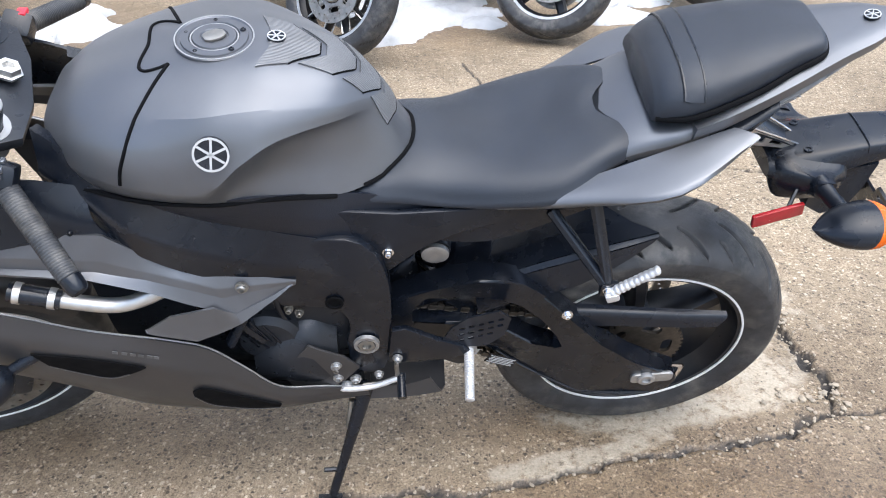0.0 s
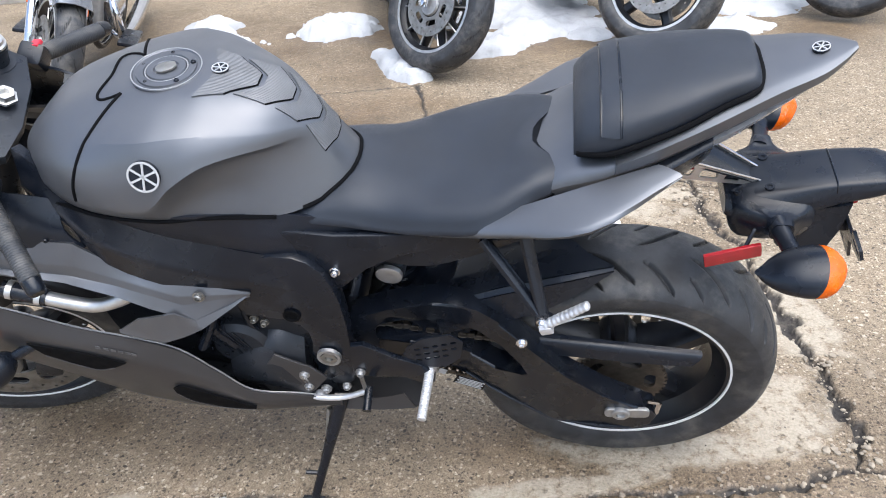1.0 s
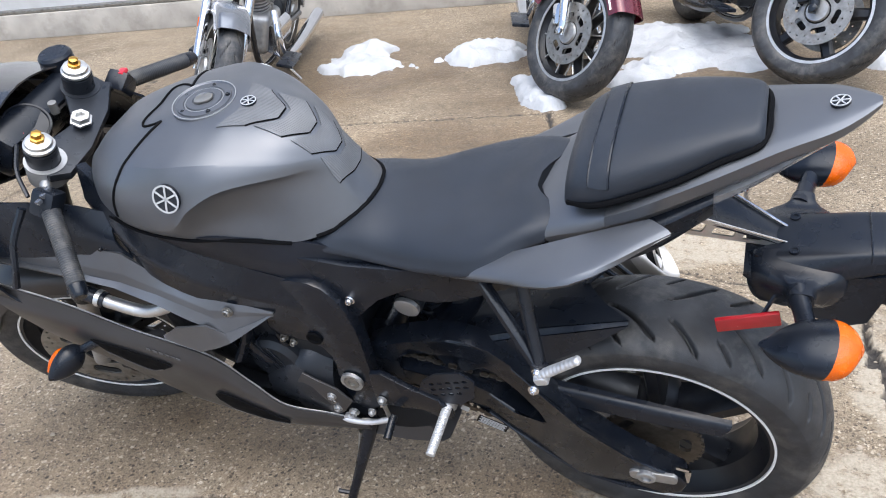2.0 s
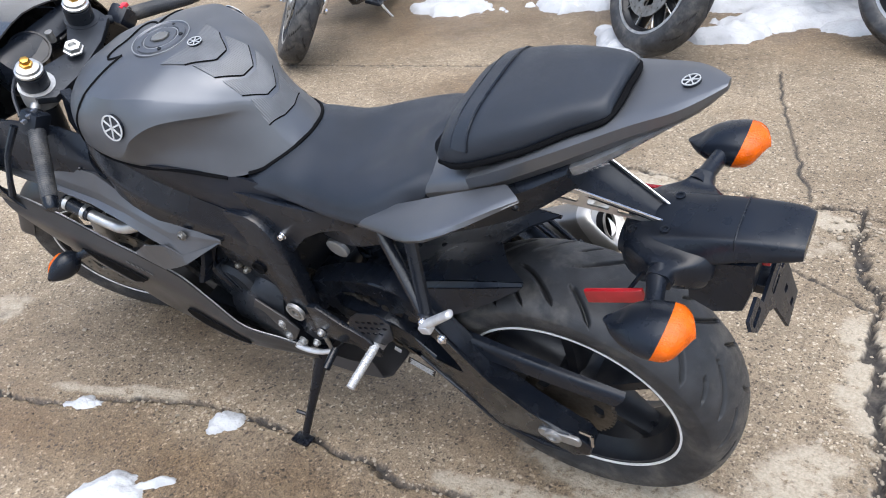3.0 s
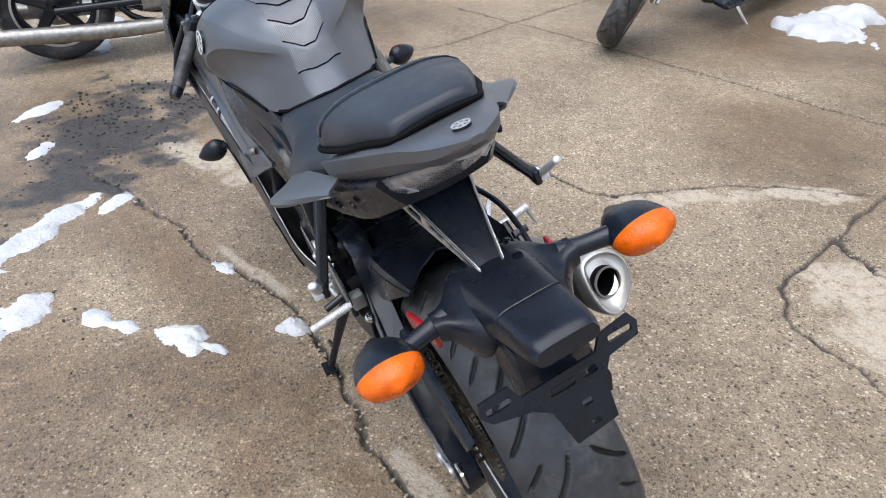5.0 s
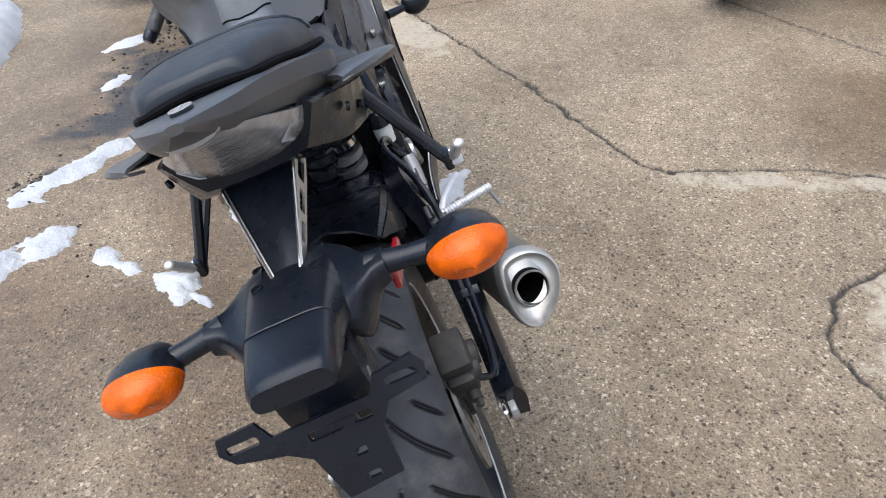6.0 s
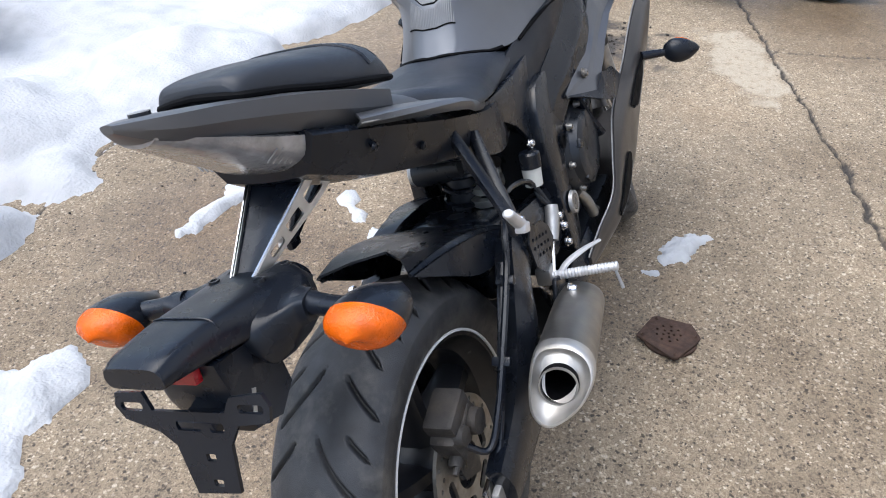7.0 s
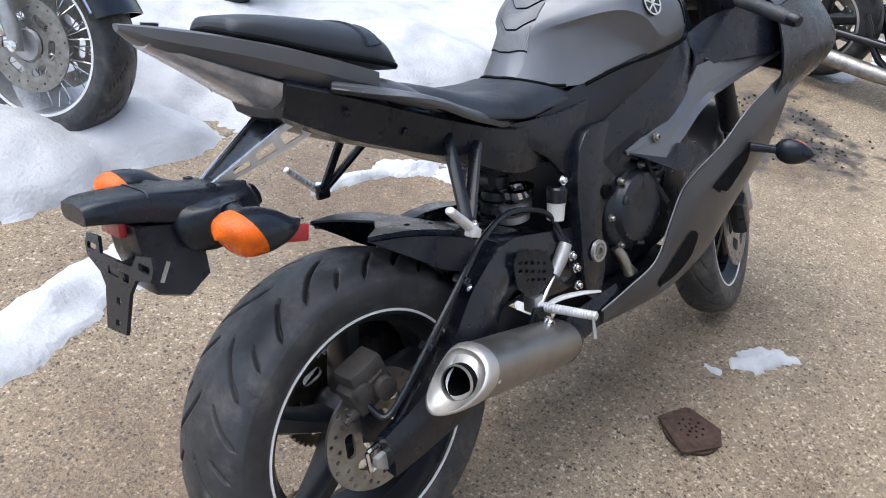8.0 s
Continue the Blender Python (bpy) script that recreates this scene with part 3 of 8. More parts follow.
def snow(areas, height, seed, label, lumps=7.0, lift=0.0, step=0.014, wave=0.45, kind="", edge=None):
    """A patch of old snow: a lumpy heap over one or more ovals."""
    lo = [min(a[i] - 1.5 * max(a[2], a[3]) for a in areas) for i in (0, 1)]
    hi = [max(a[i] + 1.5 * max(a[2], a[3]) for a in areas) for i in (0, 1)]
    xs, ys = np.arange(lo[0], hi[0], step), np.arange(lo[1], hi[1], step)
    X, Y = np.meshgrid(xs, ys, indexing="ij")
    f = np.full_like(X, -9.0)
    for cx, cy, rx, ry, turn in areas:
        c, s = math.cos(radians(turn)), math.sin(radians(turn))
        u, v = ((X - cx) * c + (Y - cy) * s) / rx, (-(X - cx) * s + (Y - cy) * c) / ry
        f = np.maximum(f, 1 - np.sqrt(u * u + v * v))
    f = f + waves(X, Y, lumps, seed, 5) * wave
    h = height * np.clip(f, 0, 1) ** (edge or (0.5 if height > 0.04 else 0.85)) * (1 + 0.35 * waves(X, Y, lumps * 1.6, seed + 1, 4))
    Z = h + lift - 0.012 * (f < 0.02)
    keep = f > 0
    quad = keep[:-1, :-1] | keep[1:, :-1] | keep[1:, 1:] | keep[:-1, 1:]
    todo = {(int(i), int(j)) for i, j in zip(*np.nonzero(quad))}
    while todo:
        # one connected piece at a time
        heap = [todo.pop()]
        piece = []
        while heap:
            i, j = heap.pop()
            piece.append((i, j))
            for n in ((i + 1, j), (i - 1, j), (i, j + 1), (i, j - 1), (i + 1, j + 1), (i - 1, j - 1), (i + 1, j - 1), (i - 1, j + 1)):
                if n in todo:
                    todo.remove(n)
                    heap.append(n)
        if len(piece) < 14:
            continue
        bm = bmesh.new()
        vs = {}
        for i, j in sorted(piece):
            for p, q in ((i, j), (i + 1, j), (i + 1, j + 1), (i, j + 1)):
                if (p, q) not in vs:
                    vs[p, q] = bm.verts.new((X[p, q], Y[p, q], Z[p, q]))
            bm.faces.new((vs[i, j], vs[i + 1, j], vs[i + 1, j + 1], vs[i, j + 1]))
        tagged(finish("snow_patch", bm, SNOW, angle=180), label, "snow", "snow patches on the yard", kind)

# ---- the sport motorcycle on its side stand ----
# its own axes: x to the rear, y to its right, z up in its leaning plane, from below the rear axle
BIKE = pose(0.391, 1.417, 0.0, 16.66, 0.0, 3.6)
bike = empty("sport_motorcycle", BIKE, "matt dark grey and black sport motorcycle leaning on its side stand", "motorcycle")
AXLE = Vector((0.0, 0.0, 0.3225))


def both(y):
    return (y, -y)


def tyre_mesh(R, half, rim_r, seg, grooves, wheel_x=0.0, depth=0.007):
    """A round-shouldered tyre with slanted tread grooves cut into it."""
    n = 84
    pts = []
    for k in range(n + 1):
        s = -1 + 2 * k / n
        a = s * radians(78)
        pts.append((half * math.sin(a) / math.sin(radians(78)), R - (R - rim_r - 0.045) * (1 - math.cos(a)) * 0.95))
    edge = [(-half * 0.96, rim_r + 0.022), (-half * 0.86, rim_r + 0.004), (-half * 0.78, rim_r - 0.004)]
    prof = edge[::-1] + pts + [(-y, r) for y, r in edge]
    S = np.array([p[0] for p in prof]) / half
    rows = []
    for i in range(seg):
        th = 2 * math.pi * i / seg
        row = []
        for (y, r), s in zip(prof, S):
            d = 0.0
            if abs(s) < 0.985 and r > rim_r + 0.05:
                for count, lo, hi, sweep, off, w in grooves:
                    side = 1 if s > 0 else -1
                    u = abs(s)
                    if lo < u < hi:
                        ph = (th - sweep * max(0.0, u - 0.04) ** 0.62 - (off + (0.5 if side < 0 else 0.0)) * 2 * math.pi / count) / (2 * math.pi / count)
                        gap = abs(ph - round(ph)) * 2 * math.pi / count * R
                        ends = min(1, (u - lo) / 0.06, (hi - u) / 0.1)
                        ww = w * max(0.25, ends)
                        d = max(d, min(1, max(0, (ww - gap) / 0.004)))
            rr = r - depth * d
            row.append((rr * math.sin(th), y, rr * math.cos(th)))
        rows.append(row)
    bm = bmesh.new()
    # groove depth, by which the rubber colour is darkened as painted shade
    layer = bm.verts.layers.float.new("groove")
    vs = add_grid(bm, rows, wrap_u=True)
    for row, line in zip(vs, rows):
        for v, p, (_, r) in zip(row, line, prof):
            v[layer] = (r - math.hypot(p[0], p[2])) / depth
    return bm


def rim_mesh(rim_r, half):
    """The rim barrel."""
    return lathe([(-half, rim_r + 0.006), (-half, rim_r - 0.008), (-half * 0.8, rim_r - 0.012), (-half * 0.5, rim_r - 0.03), (half * 0.5, rim_r - 0.03), (half * 0.8, rim_r - 0.012),
                  (half, rim_r - 0.008), (half, rim_r + 0.006), (half * 0.7, rim_r - 0.004), (-half * 0.7, rim_r - 0.004)], seg=72, closed=True)


def hub_mesh(r, half):
    return lathe([(-half, 0.012), (-half, r * 0.6), (-half * 0.8, r * 0.75), (-half * 0.5, r), (half * 0.5, r), (half * 0.8, r * 0.75), (half, r * 0.6), (half, 0.012)], seg=36, closed=True)


def spoke_mesh(a, rim_r, half, hub_r, hub_half, width, tip, twist):
    """One tapered cast spoke at the angle a."""
    rr = []
    for f in (0.0, 0.35, 0.7, 1.0):
        r = hub_r * 0.8 + (rim_r - 0.022 - hub_r * 0.8) * f
        w = width * (1 - f) + tip * f * (0.75 + 0.35 * f)
        h = hub_half * 0.62 * (1 - f) + half * 0.34 * f
        c, s = math.cos(a + twist * f), math.sin(a + twist * f)
        rr.append([(r * c - u * s, v, r * s + u * c) for u, v in ((w / 2, h * 0.55), (w * 0.28, h), (-w * 0.28, h), (-w / 2, h * 0.55), (-w / 2, -h * 0.55), (-w * 0.28, -h), (w * 0.28, -h), (w / 2, -h * 0.55))])
    return loft(rr, 3, 1)


def cast_wheel(name, parent, m, rim_r, half, spokes, hub_r, hub_half, width, tip, twist, label):
    """Rim with its hub and spokes as parts."""
    bm = rim_mesh(rim_r, half)
    bm.transform(m)
    wheel = part(name, bm, RIM, parent, label)
    bm = hub_mesh(hub_r, hub_half)
    bm.transform(m)
    part("hub", bm, RIM, wheel)
    for k in range(spokes):
        bm = spoke_mesh(2 * math.pi * k / spokes + 0.3, rim_r, half, hub_r, hub_half, width, tip, twist)
        bm.transform(m)
        part("spoke", bm, RIM, wheel)
    return wheel


def disc_mesh(r_out, r_in, thick, carrier_r, holes=36, y=0.0, petals=0):
    """A drilled brake disc on its carrier arms; the drillings are dark sunk cups."""
    bm = bmesh.new()
    seg = 96
    out = [((r_out * (1 + (0.02 * math.cos(petals * t) if petals else 0))) * math.cos(t), (r_out * (1 + (0.02 * math.cos(petals * t) if petals else 0))) * math.sin(t)) for t in (2 * math.pi * k / seg for k in range(seg))]
    hs = []
    for k in range(holes):
        t = 2 * math.pi * k / holes
        rr = r_in + (r_out - r_in) * (0.25 + 0.25 * (k % 3))
        hs.append([(rr * math.cos(t) + 0.0042 * math.cos(q), rr * math.sin(t) + 0.0042 * math.sin(q)) for q in (2 * math.pi * j / 7 for j in range(7))])
    for k in range(6):
        t = 2 * math.pi * k / 6
        mid = (r_in + carrier_r) / 2
        hs.append(rounded(mid * math.cos(t), mid * math.sin(t), (r_in - carrier_r) * 0.7, mid * 0.75, (r_in - carrier_r) * 0.3, 3, math.degrees(t)))
    inn = [((carrier_r - 0.012) * math.cos(t), (carrier_r - 0.012) * math.sin(t)) for t in (2 * math.pi * k / 48 for k in range(48))]
    return plate(out, thick, Matrix.Translation((0, y - thick / 2, 0)) @ Matrix.Rotation(radians(-90), 4, "X"), 0, bm, [inn, *hs])


# rear wheel
TREAD = [(10, 0.05, 0.8, 0.4, 0.0, 0.0076), (10, 0.3, 0.93, 0.4, 0.34, 0.007), (10, 0.5, 0.9, 0.4, 0.66, 0.0062)]
REAR_R, REAR_HALF = 0.3065, 0.090
rear_wheel = cast_wheel("rear_wheel", bike, Matrix.Translation(AXLE), 0.213, 0.074, 5, 0.048, 0.07, 0.034, 0.04, 0.12, "black five-spoke cast rear wheel")
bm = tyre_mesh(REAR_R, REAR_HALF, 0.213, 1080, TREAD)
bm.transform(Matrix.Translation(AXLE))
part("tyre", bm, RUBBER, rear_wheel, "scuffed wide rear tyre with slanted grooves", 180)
for y in both(0.077):
    s = 1 if y > 0 else -1
    bm = lathe([(y - s * 0.002, 0.2118), (y + s * 0.0012, 0.212), (y + s * 0.0012, 0.2162), (y - s * 0.002, 0.2165)], AXLE, seg=96, closed=True)
    part("rim_stripe", bm, STRIPE, rear_wheel, "thin white stripe on the rim edge")
bm = disc_mesh(0.112, 0.078, 0.006, 0.05, 36, 0.082)
bm.transform(Matrix.Translation(AXLE))
part("brake_disc", bm, STEEL, rear_wheel, "drilled steel rear brake disc")
teeth = [((0.088 + (0.006 if k % 4 in (1, 2) else 0.0)) * math.cos(2 * math.pi * k / 176), (0.088 + (0.006 if k % 4 in (1, 2) else 0.0)) * math.sin(2 * math.pi * k / 176)) for k in range(176)]
cut = [rounded(0.06 * math.cos(a), 0.06 * math.sin(a), 0.022, 0.044, 0.01, 3, math.degrees(a)) for a in (2 * math.pi * k / 5 for k in range(5))]
bm = plate(teeth, 0.007, Matrix.Translation(AXLE + Vector((0, -0.082, 0))) @ Matrix.Rotation(radians(-90), 4, "X"), 0, None, cut)
part("sprocket", bm, CHAIN, rear_wheel, "worn steel rear sprocket", 30)

# fuel tank
TANK_FRONT = (
    (-0.975, [(0, 0.945), (0.04, 0.944), (0.066, 0.937), (0.082, 0.92), (0.09, 0.895), (0.0895, 0.891), (0.086, 0.88), (0.083, 0.869), (0, 0.868)]),
    (-0.92, [(0, 0.985), (0.05, 0.983), (0.1, 0.964), (0.127, 0.94), (0.139, 0.9), (0.138, 0.895), (0.135, 0.88), (0.131, 0.868), (0, 0.866)]),
    (-0.84, [(0, 1.008), (0.055, 1.006), (0.13, 0.984), (0.166, 0.955), (0.178, 0.902), (0.177, 0.896), (0.171, 0.88), (0.163, 0.867), (0, 0.865)]),
    (-0.745, [(0, 1.016), (0.06, 1.0145), (0.149, 0.997), (0.173, 0.96), (0.186, 0.898), (0.184, 0.888), (0.176, 0.872), (0.168, 0.859), (0, 0.858)]))
TANK_KNEE = (
    (-0.69, [(0, 1.016), (0.06, 1.0145), (0.14, 0.997), (0.161, 0.97), (0.178, 0.938), (0.168, 0.923), (0.153, 0.887), (0.154, 0.852), (0, 0.85)]),
    (-0.64, [(0, 1.012), (0.058, 1.0095), (0.122, 0.988), (0.137, 0.973), (0.149, 0.955), (0.138, 0.938), (0.129, 0.893), (0.141, 0.844), (0, 0.842)]),
    (-0.565, [(0, 0.99), (0.05, 0.985), (0.085, 0.962), (0.091, 0.954), (0.096, 0.944), (0.09, 0.931), (0.1, 0.878), (0.121, 0.826), (0, 0.824)]))
TANK_REAR = (
    (-0.51, [(0, 0.945), (0.02, 0.943), (0.035, 0.935), (0.0395, 0.93), (0.044, 0.922), (0.051, 0.908), (0.074, 0.866), (0.094, 0.829), (0, 0.824)]),
    (-0.475, [(0, 0.885), (0.015, 0.884), (0.028, 0.879), (0.037, 0.873), (0.044, 0.867), (0.05, 0.859), (0.061, 0.844), (0.07, 0.83), (0, 0.828)]),
    (-0.452, [(0, 0.846), (0.018, 0.845), (0.026, 0.843), (0.032, 0.841), (0.036, 0.838), (0.037, 0.836), (0.043, 0.833), (0.048, 0.83), (0, 0.828)]))


def tank_crease(x):
    """Shoulder and knee folds grow sharp towards the rear; the lower edge is sharp all along."""
    k = max(0.0, min(1.0, (x + 0.8) / 0.11, (-0.49 - x) / 0.05))
    u = max(0.0, min(1.0, (x + 0.93) / 0.2))
    return paired(16, {2: 0.85 * u, 4: k, 7: 1.0})


TANK = [ring(x, h) for x, h in TANK_FRONT + TANK_KNEE + TANK_REAR]
tank_bm = loft(TANK, 7, 5, tight=True, crease=tank_crease)
tank_bm.normal_update()
tank_tree = BVHTree.FromBMesh(tank_bm)
tank = part("fuel_tank", tank_bm, SATIN, bike, "satin dark grey fuel tank with sharp side creases", 20)


def land(tree, p, d, lift=0.0):
    """Where a line from p along d meets a skin, lifted off it."""
    hit, nrm, _, _ = tree.ray_cast(Vector(p), Vector(d).normalized())
    if hit is None:
        hit, nrm, _, _ = tree.find_nearest(Vector(p))
    if nrm.dot(Vector(d)) > 0:
        nrm = -nrm
    return np.array(hit + nrm * lift)


# seats
def seat_mesh(sections, nu=5, nv=4, horn=0.0, horn_from=0.0):
    bm = loft([ring(x, h) for x, h in sections], nu, nv)
    if horn:
        for v in bm.verts:
            f = max(0.0, min(1.0, (v.co.x - horn_from) / 0.09))
            k = max(0.0, min(1.0, (abs(v.co.y) - 0.01) / 0.07))
            e = max(0.0, min(1.0, (abs(v.co.y) - 0.08) / 0.04))
            v.co.x += horn * f * (k * k * (3 - 2 * k) - 0.6 - 0.45 * e * e)
    return bm


SEAT_FRONT = (
    (-0.548, [(0, 0.81), (0.05, 0.81), (0.088, 0.814), (0.105, 0.812), (0.107, 0.8), (0, 0.79)]),
    (-0.515, [(0, 0.826), (0.05, 0.827), (0.088, 0.828), (0.108, 0.818), (0.11, 0.798), (0, 0.79)]),
    (-0.465, [(0, 0.848), (0.05, 0.846), (0.09, 0.836), (0.112, 0.816), (0.112, 0.795), (0, 0.789)]),
    (-0.40, [(0, 0.846), (0.06, 0.844), (0.104, 0.829), (0.121, 0.808), (0.117, 0.791), (0, 0.788)]),
    (-0.32, [(0, 0.846), (0.08, 0.848), (0.121, 0.842), (0.14, 0.825), (0.136, 0.806), (0, 0.8)]))
SEAT_REAR = (
    (-0.24, [(0, 0.866), (0.08, 0.869), (0.128, 0.861), (0.15, 0.842), (0.146, 0.824), (0, 0.82)]),
    (-0.18, [(0, 0.884), (0.07, 0.891), (0.108, 0.885), (0.127, 0.866), (0.122, 0.848), (0, 0.845)]),
    (-0.145, [(0, 0.888), (0.06, 0.896), (0.09, 0.892), (0.106, 0.878), (0.102, 0.862), (0, 0.86)]))
bm = seat_mesh(SEAT_FRONT + SEAT_REAR, horn=0.042, horn_from=-0.25)
rider_seat = part("rider_seat", bm, VINYL, bike, "black vinyl rider seat with a notched rear edge", 60)
PAD_FRONT = (
    (-0.108, [(0, 0.968), (0.05, 0.965), (0.083, 0.953), (0.097, 0.938), (0.098, 0.926), (0, 0.92)]),
    (-0.09, [(0, 0.987), (0.06, 0.983), (0.098, 0.966), (0.108, 0.948), (0.107, 0.931), (0, 0.925)]),
    (-0.05, [(0, 1.002), (0.07, 0.998), (0.104, 0.983), (0.115, 0.962), (0.113, 0.944), (0, 0.94)]),
    (0.03, [(0, 1.02), (0.066, 1.016), (0.09, 1.005), (0.098, 0.988), (0.096, 0.968), (0, 0.965)]))
PAD_REAR = (
    (0.09, [(0, 1.03), (0.055, 1.027), (0.07, 1.02), (0.076, 1.006), (0.074, 0.988), (0, 0.983)]),
    (0.122, [(0, 1.032), (0.048, 1.03), (0.06, 1.024), (0.065, 1.013), (0.064, 0.998), (0, 0.99)]),
    (0.134, [(0, 1.031), (0.042, 1.0295), (0.054, 1.023), (0.06, 1.013), (0.058, 1.001), (0, 0.998)]),
    (0.14, [(0, 1.025), (0.038, 1.0235), (0.049, 1.019), (0.054, 1.012), (0.052, 1.004), (0, 1.004)]))
bm = loft([ring(x, h) for x, h in PAD_FRONT + PAD_REAR], 5, 4, tight=True, crease=lambda x: paired(10, {4: 0.8}))
pillion_seat = part("pillion_seat", bm, VINYL, bike, "black vinyl pillion seat pad with a strap across it", 60)

SEAT_EDGE = [(-0.552, 0.104, 0.806), (-0.48, 0.109, 0.797), (-0.4, 0.119, 0.795), (-0.32, 0.138, 0.81), (-0.24, 0.148, 0.827), (-0.185, 0.124, 0.851), (-0.125, 0.1, 0.868)]
PAD_EDGE = [(-0.103, 0.102, 0.932), (-0.055, 0.119, 0.946), (0.03, 0.102, 0.972), (0.09, 0.079, 0.994), (0.122, 0.068, 1.004), (0.137, 0.057, 1.009), (0.144, 0.03, 1.014), (0.144, 0.0, 1.016)]
# shadow line under each seat's edge, drawn as a thin black tube
for owner, line in ((rider_seat, SEAT_EDGE), (pillion_seat, PAD_EDGE)):
    for s in (1, -1):
        part("base_edge", tube([(x, s * y, z) for x, y, z in line], 0.0044, 8, 5), GAP, owner, "black line drawing the shaded gap under the seat edge")

# tail
NECK = (
    (-0.22, [(0, 0.85), (0.07, 0.85), (0.11, 0.848), (0.118, 0.84), (0.11, 0.82), (0, 0.82)]),
    (-0.165, [(0, 0.8835), (0.07, 0.882), (0.108, 0.87), (0.115, 0.86), (0.11, 0.84), (0, 0.84)]),
    (-0.12, [(0, 0.908), (0.07, 0.905), (0.11, 0.895), (0.119, 0.882), (0.112, 0.858), (0, 0.855)]),
    (-0.07, [(0, 0.922), (0.08, 0.921), (0.114, 0.914), (0.122, 0.9), (0.112, 0.872), (0, 0.865)]),
    (-0.02, [(0, 0.938), (0.08, 0.938), (0.11, 0.932), (0.118, 0.92), (0.1, 0.89), (0, 0.88)]))
COWL_FRONT = (
    (-0.049, [(0, 0.93), (0.105, 0.93), (0.128, 0.932), (0.125, 0.911), (0.108, 0.895), (0, 0.89)]),
    (0.0, [(0, 0.955), (0.1, 0.955), (0.123, 0.952), (0.119, 0.929), (0.1, 0.906), (0, 0.9)]),
    (0.08, [(0, 0.988), (0.08, 0.987), (0.101, 0.982), (0.098, 0.961), (0.08, 0.94), (0, 0.934)]),
    (0.16, [(0, 1.013), (0.05, 1.0125), (0.07, 1.0085), (0.068, 0.99), (0.052, 0.973), (0, 0.969)]))
COWL_REAR = (
    (0.215, [(0, 1.028), (0.034, 1.0275), (0.05, 1.0235), (0.048, 1.008), (0.034, 0.995), (0, 0.992)]),
    (0.245, [(0, 1.0345), (0.018, 1.034), (0.029, 1.0315), (0.028, 1.021), (0.02, 1.012), (0, 1.01)]),
    (0.266, [(0, 1.0385), (0.004, 1.0385), (0.008, 1.037), (0.008, 1.033), (0.006, 1.0295), (0, 1.029)]))
bm = loft([ring(x, h) for x, h in COWL_FRONT + COWL_REAR], 5, 3, tight=True, crease=lambda x: paired(10, {1: 0.5, 2: 1.0, 3: 0.9, 4: 0.8}))
tail_cowl = part("tail_cowl", bm, SATIN, bike, "satin dark grey pointed tail cowl", 24)
bm = loft([ring(x, h) for x, h in NECK], 5, 3, tight=True, crease=lambda x: paired(10, {3: 0.6, 4: 0.8}))
part("tail_neck", bm, SATIN, tail_cowl, "satin grey panel between the two seats", 24)
bm = loft([ring(x, h) for x, h in (
    (0.068, [(0, 0.935), (0.06, 0.935), (0.083, 0.93), (0.072, 0.903), (0.036, 0.886), (0, 0.884)]),
    (0.12, [(0, 0.957), (0.055, 0.957), (0.073, 0.951), (0.061, 0.931), (0.03, 0.917), (0, 0.915)]),
    (0.18, [(0, 0.986), (0.035, 0.986), (0.051, 0.981), (0.041, 0.968), (0.02, 0.961), (0, 0.96)]),
    (0.24, [(0, 1.013), (0.015, 1.013), (0.026, 1.011), (0.02, 1.006), (0.01, 1.003), (0, 1.002)]))], 5, 3, tight=True, crease=lambda x: paired(10, {2: 0.9, 4: 0.7}))
lens = part("tail_light", bm, CLEAR, bike, "clear ribbed tail light lens under the cowl", 30)
for s in (1, -1):
    for k in range(7):
        x = 0.075 + 0.008 * k
        z = 0.4 * (x - 0.068)
        part("lens_rib", tube([(x, s * 0.0775 - s * 0.2 * (x - 0.068), 0.917 + z), (x + 0.004, s * 0.055 - s * 0.12 * (x - 0.068), 0.896 + 1.3 * z)], 0.0012, 6), CLEAR, lens)
bm = loft([ring(x, h) for x, h in (
    (-0.47, [(0, 0.79), (0.085, 0.79), (0.103, 0.78), (0.1, 0.695), (0, 0.69)]),
    (-0.34, [(0, 0.795), (0.11, 0.795), (0.128, 0.785), (0.126, 0.705), (0, 0.70)]),
    (-0.2, [(0, 0.84), (0.12, 0.838), (0.136, 0.827), (0.126, 0.765), (0, 0.76)]),
    (-0.12, [(0, 0.868), (0.12, 0.866), (0.133, 0.856), (0.119, 0.794), (0, 0.788)]),
    (0.0, [(0, 0.912), (0.112, 0.91), (0.123, 0.902), (0.1, 0.84), (0, 0.834)]),
    (0.085, [(0, 0.945), (0.08, 0.943), (0.09, 0.934), (0.062, 0.887), (0, 0.882)]))], 4, 3, tight=True, crease=lambda x: paired(8, {1: 0.7, 2: 0.8, 3: 0.8}))
undertail = part("undertail_cover", bm, BLACK, bike, "black plastic undertail cover", 30)
for s in (1, -1):
    for c in ((0.012, 0.119, 0.882), (-0.088, 0.128, 0.835)):
        part("bolt", bolt((c[0], s * c[1], c[2]), (0, s, -0.3), 0.0045, 0.002), BLACK, undertail, "black plastic fastener")
